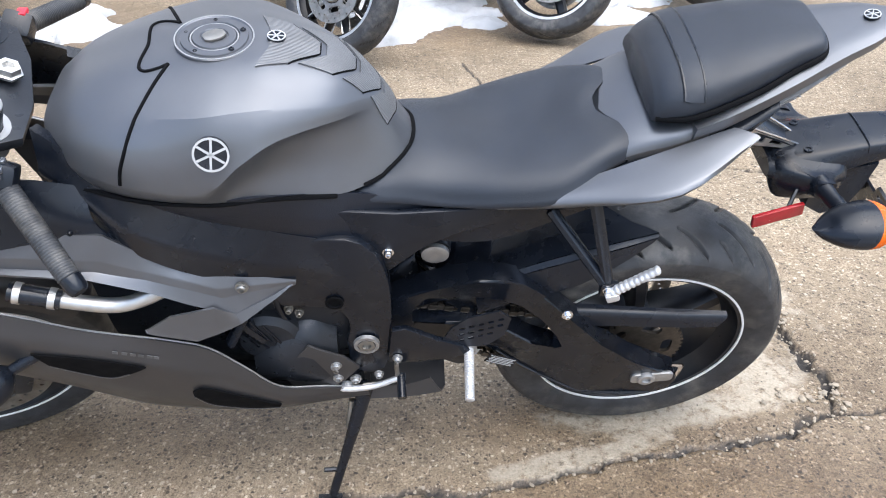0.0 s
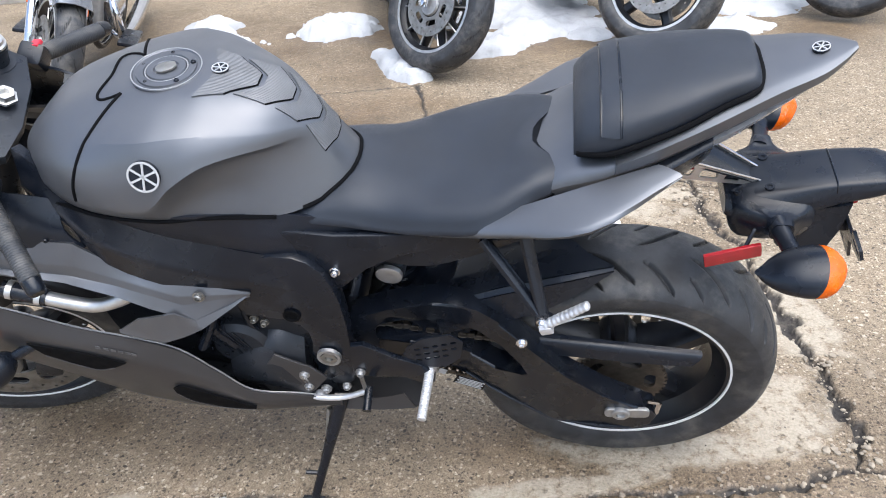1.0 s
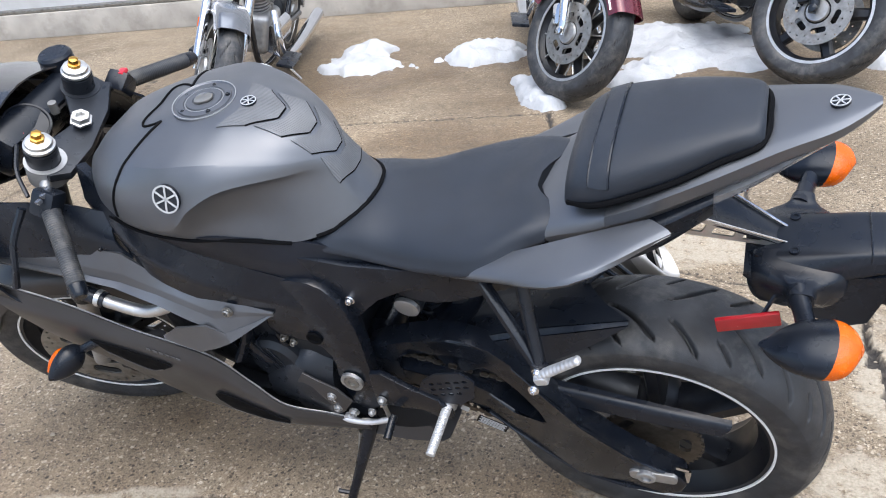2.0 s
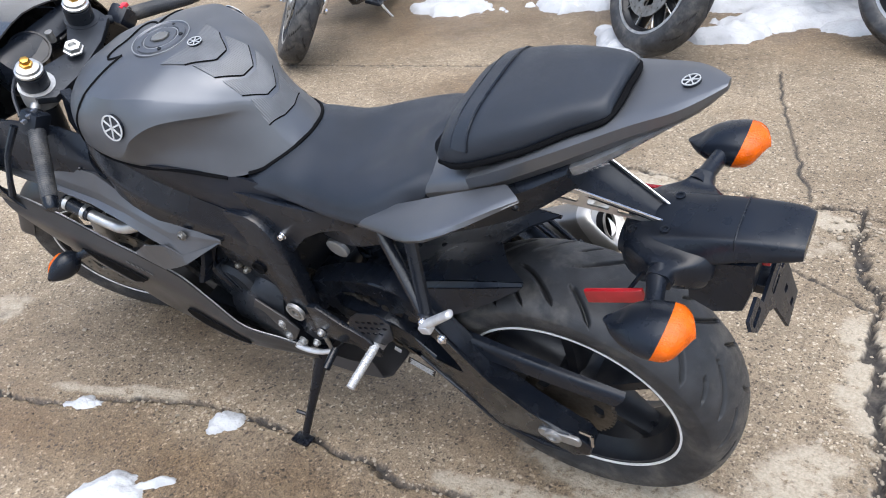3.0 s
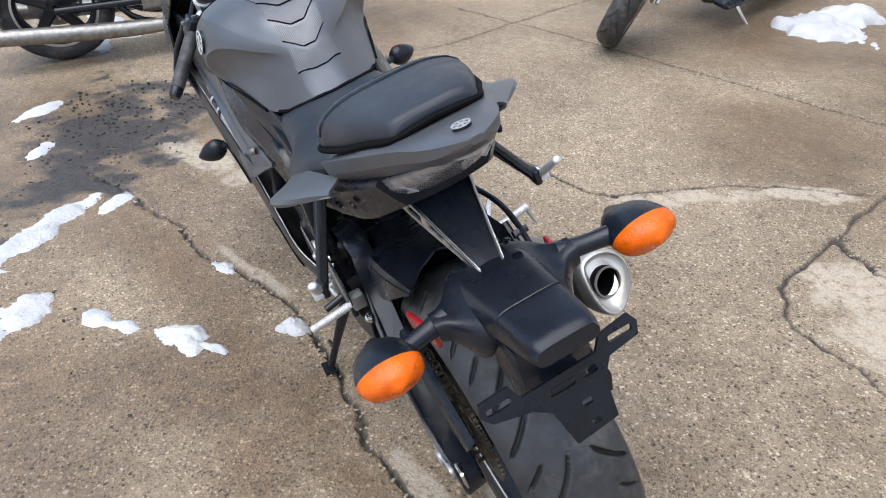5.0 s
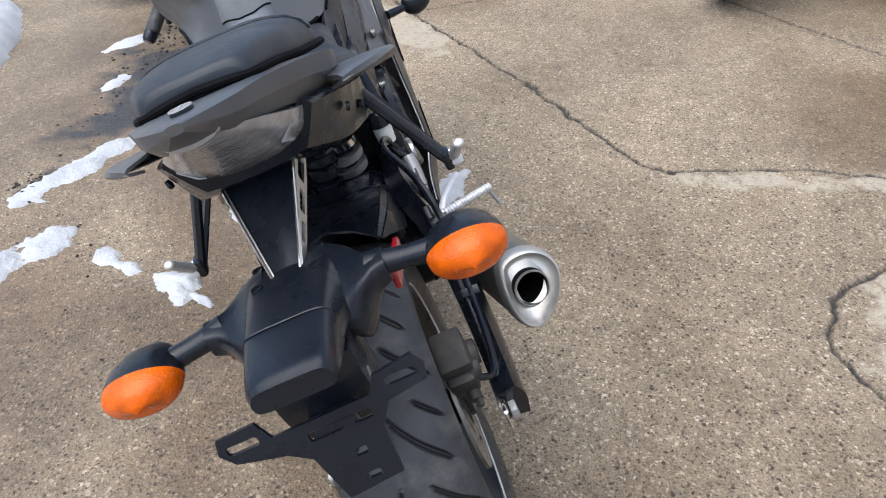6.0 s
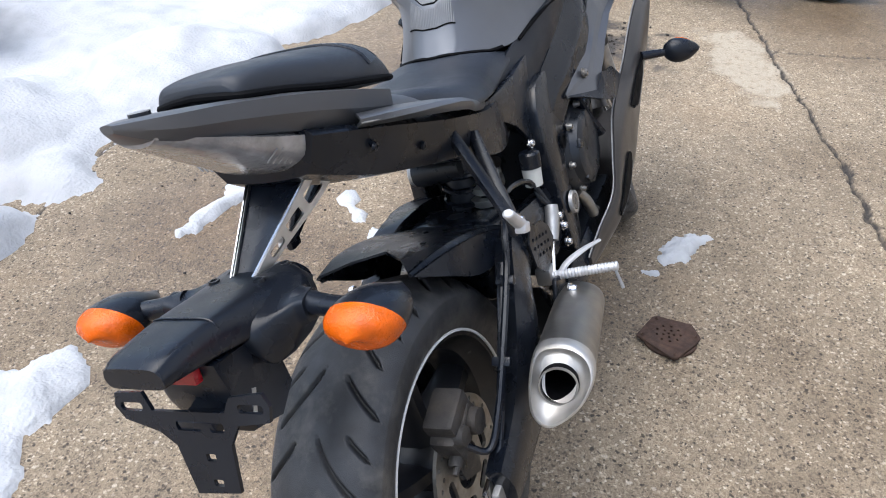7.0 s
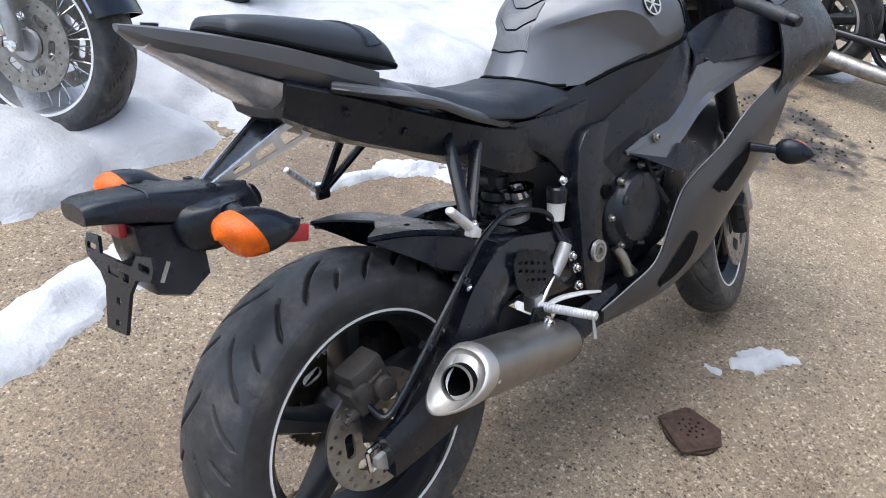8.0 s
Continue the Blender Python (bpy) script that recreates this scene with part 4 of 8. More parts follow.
WING = [[(-0.41, 0.09, 0.786), (-0.3, 0.122, 0.812), (-0.2, 0.13, 0.85), (-0.09, 0.125, 0.893), (0.01, 0.112, 0.925)],
        [(-0.405, 0.098, 0.781), (-0.3, 0.132, 0.812), (-0.2, 0.158, 0.849), (-0.088, 0.168, 0.893), (0.02, 0.119, 0.926)],
        [(-0.4, 0.102, 0.773), (-0.3, 0.138, 0.808), (-0.2, 0.171, 0.843), (-0.085, 0.203, 0.89), (0.038, 0.134, 0.927)],
        [(-0.4, 0.1, 0.766), (-0.3, 0.135, 0.8), (-0.2, 0.167, 0.835), (-0.085, 0.198, 0.882), (0.026, 0.12, 0.918)]]
for mirror in (True, False):
    part("tail_side_panel", sheet(WING, 0.004, 5, 4, mirror), SATIN, bike, "satin grey winged panel beside the seat")

# highlight on the panel edges beside the seat, drawn as thin pale tubes
for s in (1, -1):
    part("panel_edge", tube([(x, s * (y + 0.0012), z - 0.003) for x, y, z in WING[2]], 0.0013, 6, 5), CAST, tail_cowl, "pale line drawing the highlight on the panel edge")

# seams of the tank panels
for s in (1, -1):
    pts = np.array([(-0.857, 0.25, 0.905), (-0.85, 0.25, 0.93), (-0.838, 0.25, 0.957)]) * (1, s, 1)
    line = [land(tank_tree, p, (0, -s, 0)) for p in curve_through(pts, 5)]
    pts = np.array([(-0.832, 0.155, 1.1), (-0.818, 0.125, 1.1), (-0.803, 0.088, 1.1), (-0.787, 0.05, 1.1)]) * (1, s, 1)
    line += [land(tank_tree, p, (0, 0, -1)) for p in curve_through(pts, 5)]
    part("panel_gap", tube(line, 0.0028, 6, 1), GAP, tank, "narrow dark gap between the tank panels")
pts = [(-0.787, -0.05, 1.1), (-0.8, -0.057, 1.1), (-0.817, -0.06, 1.1), (-0.827, -0.052, 1.1), (-0.828, -0.035, 1.1), (-0.824, 0.0, 1.1), (-0.828, 0.035, 1.1), (-0.827, 0.052, 1.1), (-0.817, 0.06, 1.1), (-0.8, 0.057, 1.1), (-0.787, 0.05, 1.1)]
part("panel_gap", tube([land(tank_tree, p, (0, 0, -1)) for p in curve_through(pts, 4)], 0.0026, 6, 1), GAP, tank, "narrow dark gap in front of the filler cap")
# shadow gap along the tank's lower edge, drawn as a black tube
for s in (1, -1):
    low = [(-0.93, 0.135, 0.867), (-0.84, 0.164, 0.865), (-0.745, 0.167, 0.857), (-0.69, 0.154, 0.85), (-0.64, 0.142, 0.842), (-0.572, 0.1225, 0.8245)]
    part("edge_seal", tube([(x, s * (y + 0.001), z) for x, y, z in low], 0.0042, 6, 4), GAP, tank, "black line drawing the shadow gap under the tank edge")

# the shadow gap against the seat, a black tube along the line where the two skins meet
seat_bm = bmesh.new()
seat_bm.from_mesh(rider_seat.data)
seat_tree = BVHTree.FromBMesh(seat_bm)
rear_gap = []
for y in np.linspace(-0.106, 0.106, 27):
    for x in np.arange(-0.45, -0.6, -0.001):
        over = tank_tree.ray_cast(Vector((x, y, 1.2)), Vector((0, 0, -1)))[0]
        under = seat_tree.ray_cast(Vector((x, y, 1.2)), Vector((0, 0, -1)))[0]
        if over and (not under or over.z > under.z):
            rear_gap.append((x + 0.001, y, over.z + 0.001))
            break
seat_bm.free()
part("edge_seal", tube(rear_gap, 0.0034, 6, 1), GAP, tank, "black line drawing the shadow gap between tank and seat")

# filler cap and its collar
cap_at = Vector(land(tank_tree, (-0.731, 0.004, 1.2), (0, 0, -1)))
bm = lathe([(-0.004, 0.0), (-0.004, 0.056), (0.0015, 0.056), (0.0028, 0.0535), (0.0008, 0.0515), (0.0008, 0.0475), (0.0035, 0.0465), (0.004, 0.036), (0.0015, 0.0345), (0.0015, 0.0315), (0.0045, 0.03), (0.0045, 0.02), (0.0025, 0.0185), (0.0025, 0.0)], cap_at, (0.04, 0, 1), 56)
filler = part("filler_cap", bm, SATIN, tank, "round ribbed fuel filler cap", 30)
for k in range(5):
    a = 2 * math.pi * k / 5 + 0.4
    part("cap_bolt", bolt(cap_at + Vector((0.0415 * math.cos(a), 0.0415 * math.sin(a), 0.0025)), (0, 0, 1), 0.0032, 0.003), FRAME, filler)
for r, z in ((0.0545, 0.0022), (0.033, 0.0018)):
    part("cap_ring", lathe([(z, r - 0.0009), (z + 0.001, r - 0.0009), (z + 0.001, r + 0.0009), (z, r + 0.0009)], cap_at, (0.04, 0, 1), 56, closed=True), CAST, filler, "thin pale ring worn bright")
bm = plate([(-0.016, -0.006), (-0.008, -0.012), (0.008, -0.012), (0.016, -0.006), (0.016, 0.006), (0.008, 0.012), (-0.008, 0.012), (-0.016, 0.006)], 0.004, Matrix.Translation(cap_at + Vector((0, 0, 0.003))) @ Matrix.Rotation(0.5, 4, "Z"), 0.0015)
part("lock_cover", bm, STEEL, filler, "worn metal key cover")

# ribbed tank pad of four chevron pieces
PAD = material("ribbed_tank_pad", (0.14, 0.144, 0.151), 0.45, 0.45, 0.15, 20, 0.0)


def ribbed(m, scale):
    nt = m.node_tree
    w = nt.nodes.new("ShaderNodeTexWave")
    w.bands_direction = "Y"
    w.inputs["Scale"].default_value = scale
    tc = nt.nodes.new("ShaderNodeTexCoord")
    nt.links.new(tc.outputs["Object"], w.inputs["Vector"])
    b = nt.nodes.new("ShaderNodeBump")
    b.inputs["Strength"].default_value, b.inputs["Distance"].default_value = 0.3, 0.002
    nt.links.new(w.outputs["Fac"], b.inputs["Height"])
    nt.links.new(b.outputs[0], nt.nodes["Principled BSDF"].inputs["Normal"])


ribbed(PAD, 95)


def pad_piece(front, back, centre_front, centre_back, half_front, half_back):
    """One chevron: x of its ends and of its middle, at the front and the back edge."""
    rows = []
    for f in np.linspace(0, 1, 7):
        row = []
        for v in np.linspace(-1, 1, 15):
            a = max(0.0, (abs(v) - 0.3) / 0.7)
            x = (front * a + centre_front * (1 - a)) * (1 - f) + (back * a + centre_back * (1 - a)) * f
            y = v * (half_front * (1 - f) + half_back * f)
            d = Vector((-0.45, -y * 2.5, -1)).normalized()
            p = Vector((x, y, 1.0 - max(0.0, x + 0.62) * 0.9)) - d * 0.2
            row.append(land(tank_tree, p, d, 0.0022))
        rows.append(row)
    return sheet(rows, 0.004, 1, 1)


for args in ((-0.675, -0.63, -0.66, -0.595, 0.06, 0.047), (-0.616, -0.579, -0.587, -0.552, 0.043, 0.044), (-0.566, -0.539, -0.545, -0.516, 0.042, 0.04), (-0.527, -0.497, -0.509, -0.488, 0.036, 0.044)):
    pad = part("tank_pad", pad_piece(*args), PAD, tank, "ribbed grey protective pad stuck on the tank")
    rim = []
    for v in np.linspace(-1, 1, 17):
        a = max(0.0, (abs(v) - 0.3) / 0.7)
        x, y = args[1] * a + args[3] * (1 - a) + 0.0008, v * args[5]
        d = Vector((-0.45, -y * 2.5, -1)).normalized()
        rim.append(land(tank_tree, Vector((x, y, 1.0 - max(0.0, x + 0.62) * 0.9)) - d * 0.2, d, 0.001))
    part("pad_edge", tube(rim, 0.0014, 6, 1), GAP, pad, "thin dark raised edge")


def badge(centre, normal, up, r, parent, name="emblem"):
    """A round emblem: a pale ring with a plain six-armed star on a dark disc."""
    n = Vector(normal).normalized()
    m = plane_at(centre, Vector(up).cross(n), Vector(up) - n * Vector(up).dot(n))
    dark = part(name, lathe([(-0.005, 0.0), (-0.005, r), (0.0022, r), (0.0022, 0.0)], centre, n, 32), FRAME, parent, "round dark emblem with a pale ring")
    z = m.col[2].xyz.normalized()
    k = 1 if z.dot(n) > 0 else -1
    bm = lathe([(0.002, r * 0.88), (0.002, r), (0.0034, r), (0.0034, r * 0.88)], centre, n, 32, closed=True)
    for q in range(3):
        a = radians(90 + 60 * q)
        block((r * 1.72, r * 0.13, 0.0014), m @ Matrix.Translation((0, 0, 0.0028 * k)) @ Matrix.Rotation(a, 4, "Z"), 0.0, bm)
    part("emblem_ring", bm, EMBLEM, dark, "pale ring and star")


for s in (1, -1):
    nn = Vector((0.0, s * 0.8, 0.6)).normalized()
    hit, nrm, _, _ = tank_tree.ray_cast(Vector((-0.724, s * 0.178, 0.961)) + nn * 0.2, -nn)
    nrm = nrm if nrm.dot(nn) > 0 else -nrm
    badge(hit + nrm * 0.0022, nrm, (0.15, 0, 1), 0.024, tank)
p = Vector(land(tank_tree, (-0.645, 0.006, 1.2), (0, 0, -1)))
badge(p + Vector((0, 0, 0.0025)), (0.1, 0, 1), (-1, 0, 0), 0.013, tank)
badge(Vector((0.222, 0.0095, 1.0312)), (-0.2, 0, 1), (-1, 0, 0), 0.0115, tail_cowl)

# pillion strap
pil_bm = bmesh.new()
pil_bm.from_mesh(pillion_seat.data)
pil_tree = BVHTree.FromBMesh(pil_bm)
rows = []
for f in np.linspace(0, 1, 4):
    row = []
    for v in np.linspace(-1, 1, 25):
        x = -0.07 + 0.024 * f
        d = Vector((0, -math.sin(v * 1.45), -math.cos(v * 1.45)))
        row.append(land(pil_tree, Vector((x, 0, 0.955)) - d * 0.3, d, 0.0025))
    rows.append(row)
part("strap", sheet(rows, 0.004, 1, 1), VINYL, pillion_seat, "flat black strap across the pad")
for x0 in (-0.071, -0.045):
    line = []
    for v in np.linspace(-1, 1, 25):
        d = Vector((0, -math.sin(v * 1.45), -math.cos(v * 1.45)))
        line.append(land(pil_tree, Vector((x0, 0, 0.955)) - d * 0.3, d, 0.0012))
    part("piping", tube(line, 0.0022, 6, 1), FRAME, pillion_seat, "black piping along the strap")
pil_bm.free()

# the whole tail sits a little to the right of the wheels
for ob in (tail_cowl, pillion_seat, lens, undertail):
    for piece in (ob, *ob.children_recursive):
        if piece.name.split(".")[0] not in ("panel_edge", "emblem", "emblem_ring"):
            piece.data.transform(Matrix.Translation((0, 0.008, 0)))

# frame, covers and fairing
SPAR = [[(-0.98, 0.08, 0.94), (-0.85, 0.128, 0.855), (-0.7, 0.13, 0.78), (-0.6, 0.118, 0.735), (-0.54, 0.112, 0.69)],
        [(-0.98, 0.1, 0.885), (-0.855, 0.158, 0.8), (-0.725, 0.152, 0.73), (-0.625, 0.136, 0.69), (-0.575, 0.126, 0.65)],
        [(-0.98, 0.1, 0.84), (-0.86, 0.16, 0.76), (-0.75, 0.155, 0.69), (-0.66, 0.14, 0.65), (-0.62, 0.13, 0.61)]]
FRAME_PLATE = [(-0.635, 0.742), (-0.6, 0.748), (-0.565, 0.746), (-0.54, 0.735), (-0.52, 0.712), (-0.507, 0.68), (-0.5, 0.64), (-0.498, 0.6), (-0.499, 0.55), (-0.503, 0.49), (-0.508, 0.43), (-0.516, 0.4), (-0.535, 0.385), (-0.558, 0.388),
               (-0.574, 0.405), (-0.581, 0.44), (-0.581, 0.49), (-0.573, 0.53), (-0.574, 0.556), (-0.586, 0.576), (-0.61, 0.588), (-0.645, 0.594), (-0.683, 0.596), (-0.692, 0.62), (-0.686, 0.65), (-0.665, 0.682)]
SIDE_COVER = [[(-0.95, 0.115, 0.872), (-0.84, 0.15, 0.868), (-0.737, 0.162, 0.866), (-0.65, 0.139, 0.848), (-0.566, 0.114, 0.826), (-0.43, 0.1, 0.79)],
              [(-0.94, 0.12, 0.865), (-0.82, 0.15, 0.84), (-0.72, 0.152, 0.82), (-0.62, 0.134, 0.79), (-0.53, 0.118, 0.775), (-0.42, 0.105, 0.775)],
              [(-0.93, 0.11, 0.86), (-0.81, 0.138, 0.8), (-0.7, 0.138, 0.76), (-0.59, 0.126, 0.712), (-0.5, 0.12, 0.722), (-0.41, 0.105, 0.765)]]
MID = [[(-1.27, 0.165, 0.822), (-1.07, 0.17, 0.818), (-0.914, 0.17, 0.807), (-0.864, 0.17, 0.759), (-0.825, 0.17, 0.731), (-0.752, 0.168, 0.707), (-0.649, 0.159, 0.675)],
       [(-1.27, 0.19, 0.8), (-1.07, 0.186, 0.786), (-0.921, 0.184, 0.766), (-0.867, 0.184, 0.738), (-0.823, 0.184, 0.716), (-0.768, 0.183, 0.69), (-0.65, 0.16, 0.674)],
       [(-1.27, 0.193, 0.785), (-1.07, 0.19, 0.762), (-0.933, 0.189, 0.745), (-0.868, 0.189, 0.724), (-0.819, 0.189, 0.701), (-0.763, 0.187, 0.672), (-0.651, 0.16, 0.672)],
       [(-1.27, 0.206, 0.782), (-1.07, 0.205, 0.76), (-0.945, 0.203, 0.74), (-0.868, 0.203, 0.709), (-0.815, 0.202, 0.677), (-0.749, 0.198, 0.639), (-0.653, 0.16, 0.669)]]
BLADE = [[(-0.888, 0.212, 0.626), (-0.844, 0.211, 0.658), (-0.775, 0.206, 0.67), (-0.747, 0.199, 0.643), (-0.685, 0.178, 0.661), (-0.65, 0.16, 0.672)],
         [(-0.888, 0.216, 0.621), (-0.814, 0.216, 0.597), (-0.775, 0.211, 0.61), (-0.737, 0.205, 0.626), (-0.685, 0.183, 0.654), (-0.649, 0.161, 0.671)]]
LOW_SIDE = [[(-1.27, 0.225, 0.745), (-1.1, 0.217, 0.69), (-0.985, 0.207, 0.622), (-0.87, 0.204, 0.584), (-0.807, 0.203, 0.554), (-0.754, 0.203, 0.487), (-0.706, 0.2, 0.42), (-0.63, 0.178, 0.378), (-0.55, 0.168, 0.355)],
            [(-1.24, 0.233, 0.67), (-1.09, 0.229, 0.615), (-0.985, 0.221, 0.56), (-0.875, 0.216, 0.515), (-0.812, 0.212, 0.48), (-0.757, 0.208, 0.43), (-0.71, 0.203, 0.386), (-0.63, 0.178, 0.352), (-0.55, 0.168, 0.34)]]
LOW_BELLY = [[(-1.16, 0.19, 0.5), (-1.06, 0.19, 0.44), (-0.96, 0.192, 0.38), (-0.88, 0.19, 0.352), (-0.82, 0.19, 0.34), (-0.76, 0.188, 0.333), (-0.71, 0.182, 0.328), (-0.63, 0.17, 0.325), (-0.55, 0.16, 0.325)],
             [(-1.1, 0.08, 0.44), (-1.02, 0.09, 0.39), (-0.94, 0.1, 0.34), (-0.87, 0.1, 0.318), (-0.82, 0.1, 0.308), (-0.76, 0.1, 0.3), (-0.71, 0.1, 0.297), (-0.63, 0.1, 0.295), (-0.55, 0.1, 0.295)]]
LOW = LOW_SIDE + LOW_BELLY
INNER = [[(-1.25, 0.19, 0.915), (-1.1, 0.172, 0.915), (-1.0, 0.15, 0.9), (-0.93, 0.13, 0.865)],
         [(-1.26, 0.2, 0.86), (-1.1, 0.186, 0.855), (-1.0, 0.17, 0.848), (-0.92, 0.16, 0.828)],
         [(-1.27, 0.205, 0.795), (-1.1, 0.196, 0.8), (-1.0, 0.178, 0.803), (-0.9, 0.164, 0.79)]]
for mirror in (True, False):
    s = -1 if mirror else 1
    spar = part("frame_spar", sheet(crisp(SPAR, 0.2), 0.02, 3, 5, mirror), FRAME, bike, "black painted frame spar")
    bm = plate(FRAME_PLATE, 0.034, plane_at((0, 0, 0), (1, 0, 0), (0, 0, 1)), 0.006)
    for v in bm.verts:
        v.co.y = s * (0.159 - 0.016 * max(0.0, min(1.0, (v.co.z - 0.55) / 0.2)) - (v.co.y + 0.034 if v.co.y < 0 else 0.034 - v.co.y))
    frame_plate = part("frame_plate", bm, FRAME, spar, "thick black cast frame plate round the swingarm pivot", 40)
    cover = part("side_cover", sheet(crisp(SIDE_COVER, 0.1), 0.006, 2, 4, mirror), GRIP, bike, "dimpled black plastic cover under the tank")
    midf = part("middle_fairing", sheet(folded(MID, 0.15), 0.006, 2, 2, mirror), SILVER_PAINT, bike, "silver grey middle fairing panel with a pointed end", 24)
    # same silver facet both sides; the right one's dark reflection is painted as black
    part("fairing_blade", sheet(folded(BLADE, 0.12), 0.004, 2, 2, mirror), SILVER_PAINT if mirror else BLACK, midf)
    lowf = part("lower_fairing", sheet(LOW, 0.006, 5, 5, mirror), BRONZE_PAINT, bike, "dark bronze-grey lower fairing")
    # light caught by the panel's cut edge, drawn as a thin pale tube
    part("fairing_edge", tube([(x, s * (y + 0.0005), z + 0.001) for x, y, z in LOW[0]], 0.0017, 6, 5), CAST, lowf, "pale line drawing the highlight on the fairing panel's cut edge")
    part("inner_fairing", sheet(INNER, 0.005, 4, 4, mirror), BLACK, bike, "black inner fairing panel")
    # bolts
    for c, r in (((-0.73, 0.186, 0.69), 0.0078), ((-0.953, 0.172, 0.815), 0.004)):
        part("bolt", bolt((c[0], s * c[1], c[2]), (0, s, 0.15), r), STEEL if r > 0.005 else FRAME, midf)
    for c, r in (((-0.585, 0.134, 0.735), 0.007),):
        part("bolt", bolt((c[0], s * c[1], c[2]), (0, s, 0.1), r, 0.009), CHROME, spar, "bright bolt head")
    bm = lathe([(0.0, 0.0), (0.0, 0.0155), (0.004, 0.0155), (0.004, 0.0115), (0.001, 0.0105), (0.001, 0.0)], (-0.594, s * 0.1545, 0.604), (0, s, 0), 24)
    part("frame_plug", bm, GAP, spar, "round dark hole in the frame")
    bm = lathe([(0.0, 0.016), (0.0, 0.0235), (0.007, 0.0225), (0.007, 0.0165)], (-0.546, s * 0.163, 0.492), (0, s, 0.05), 24, closed=True)
    part("pivot_ring", bm, CAST, spar, "bright ring round the pivot nut")
    bm = lathe([(0.0, 0.0), (0.0, 0.0165), (0.006, 0.0165), (0.006, 0.009), (0.001, 0.008), (0.001, 0.0)], (-0.546, s * 0.1645, 0.492), (0, s, 0.05), 6)
    part("pivot_nut", bm, STEEL, spar, "hexagonal swingarm pivot nut", 20)
    o = [(-0.64, 0.795), (-0.56, 0.795), (-0.486, 0.787), (-0.4, 0.79), (-0.29, 0.8), (-0.3, 0.772), (-0.335, 0.757), (-0.395, 0.735), (-0.445, 0.705), (-0.478, 0.672), (-0.5, 0.65), (-0.545, 0.665), (-0.595, 0.69), (-0.645, 0.725)]
    bm = plate(o, 0.012, plane_at((0, s * 0.124 + 0.006, 0), (1, 0, 0), (0, 0, 1)), 0.004)
    sub_cover = part("subframe_cover", bm, BLACK, bike, "black plate between the seat and the frame")
    if s < 0:
        part("bolt", bolt((-0.5, s * 0.131, 0.7), (0, s, 0.1), 0.007, 0.009), CHROME, sub_cover, "bright bolt head")
    # scoop and side opening of the lower fairing: their shade laid on as black sheets
    low_bm = bmesh.new()
    low_bm.from_mesh(lowf.data)
    low_tree = BVHTree.FromBMesh(low_bm)
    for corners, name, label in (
            (((-1.07, 0.606), (-0.998, 0.578), (-0.938, 0.552), (-0.91, 0.538), (-1.055, 0.565), (-1.015, 0.535), (-0.975, 0.513), (-0.94, 0.522)), "side_opening", "black sheet drawing the shaded opening in the lower fairing"),
            (((-0.855, 0.445), (-0.83, 0.455), (-0.775, 0.42), (-0.71, 0.375), (-0.855, 0.425), (-0.83, 0.39), (-0.775, 0.368), (-0.715, 0.362)), "belly_opening", "black sheet drawing the shaded oval opening low on the fairing")):
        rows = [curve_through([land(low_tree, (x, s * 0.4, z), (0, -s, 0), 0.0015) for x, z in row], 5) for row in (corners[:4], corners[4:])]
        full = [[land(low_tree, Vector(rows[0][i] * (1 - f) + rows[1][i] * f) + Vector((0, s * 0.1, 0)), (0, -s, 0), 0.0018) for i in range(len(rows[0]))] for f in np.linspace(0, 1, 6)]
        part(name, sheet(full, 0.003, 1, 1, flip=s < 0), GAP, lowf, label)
        rim = [p + np.array((0, s * 0.0005, 0)) for p in full[-1]]
        part("opening_lip", tube(rim, 0.0035, 6, 1), BRONZE_PAINT, lowf)
    if s < 0:
        for k in range(6):
            p = land(low_tree, (-0.93 + k * 0.0125, -0.4, 0.612 - k * 0.0038), (0, 1, 0), 0.0008)
            part("lettering_bar", block((0.0085, 0.0012, 0.007), Matrix.Translation(p) @ Matrix.Rotation(0.3, 4, "Y"), 0.0), PRINT, lowf, "worn dim lettering")
    low_bm.free()
# upturned rear flange of the lower fairing, with its bolts
for s in (-1,):
    o = [(-0.703, 0.407), (-0.674, 0.468), (-0.649, 0.505), (-0.62, 0.485), (-0.587, 0.466), (-0.562, 0.43), (-0.593, 0.386), (-0.644, 0.352), (-0.683, 0.361)]
    bm = plate(o, 0.005, plane_at((0, s * 0.172 + 0.0025, 0), (1, 0, 0), (0, 0, 1)), 0.0015)
    flange = part("fairing_flange", bm, BRONZE_PAINT, bike, "dark grey upturned end of the lower fairing")
    for x, z in [(-0.604, 0.441), (-0.604, 0.399)]:
        part("bolt", bolt((x, s * 0.1755, z), (0, s, 0), 0.0075, 0.006), CAST, flange)
# stacked fins and a strut seen behind the fairing
for s in (1, -1):
    for k in range(6):
        part("fin", block((0.004, 0.05, 0.11), Matrix.Translation((-0.8 + 0.02 * k, s * 0.135, 0.56 - 0.012 * k)) @ Matrix.Rotation(radians(-24), 4, "Y"), 0.0012), FRAME, bike, "black cooling fin")
    part("fairing_stay", tube([(-0.72, s * 0.155, 0.655), (-0.745, s * 0.165, 0.59), (-0.775, s * 0.175, 0.535)], [0.012, 0.016, 0.02], 8, 4, flat=0.5), BLACK, bike, "black fairing stay")
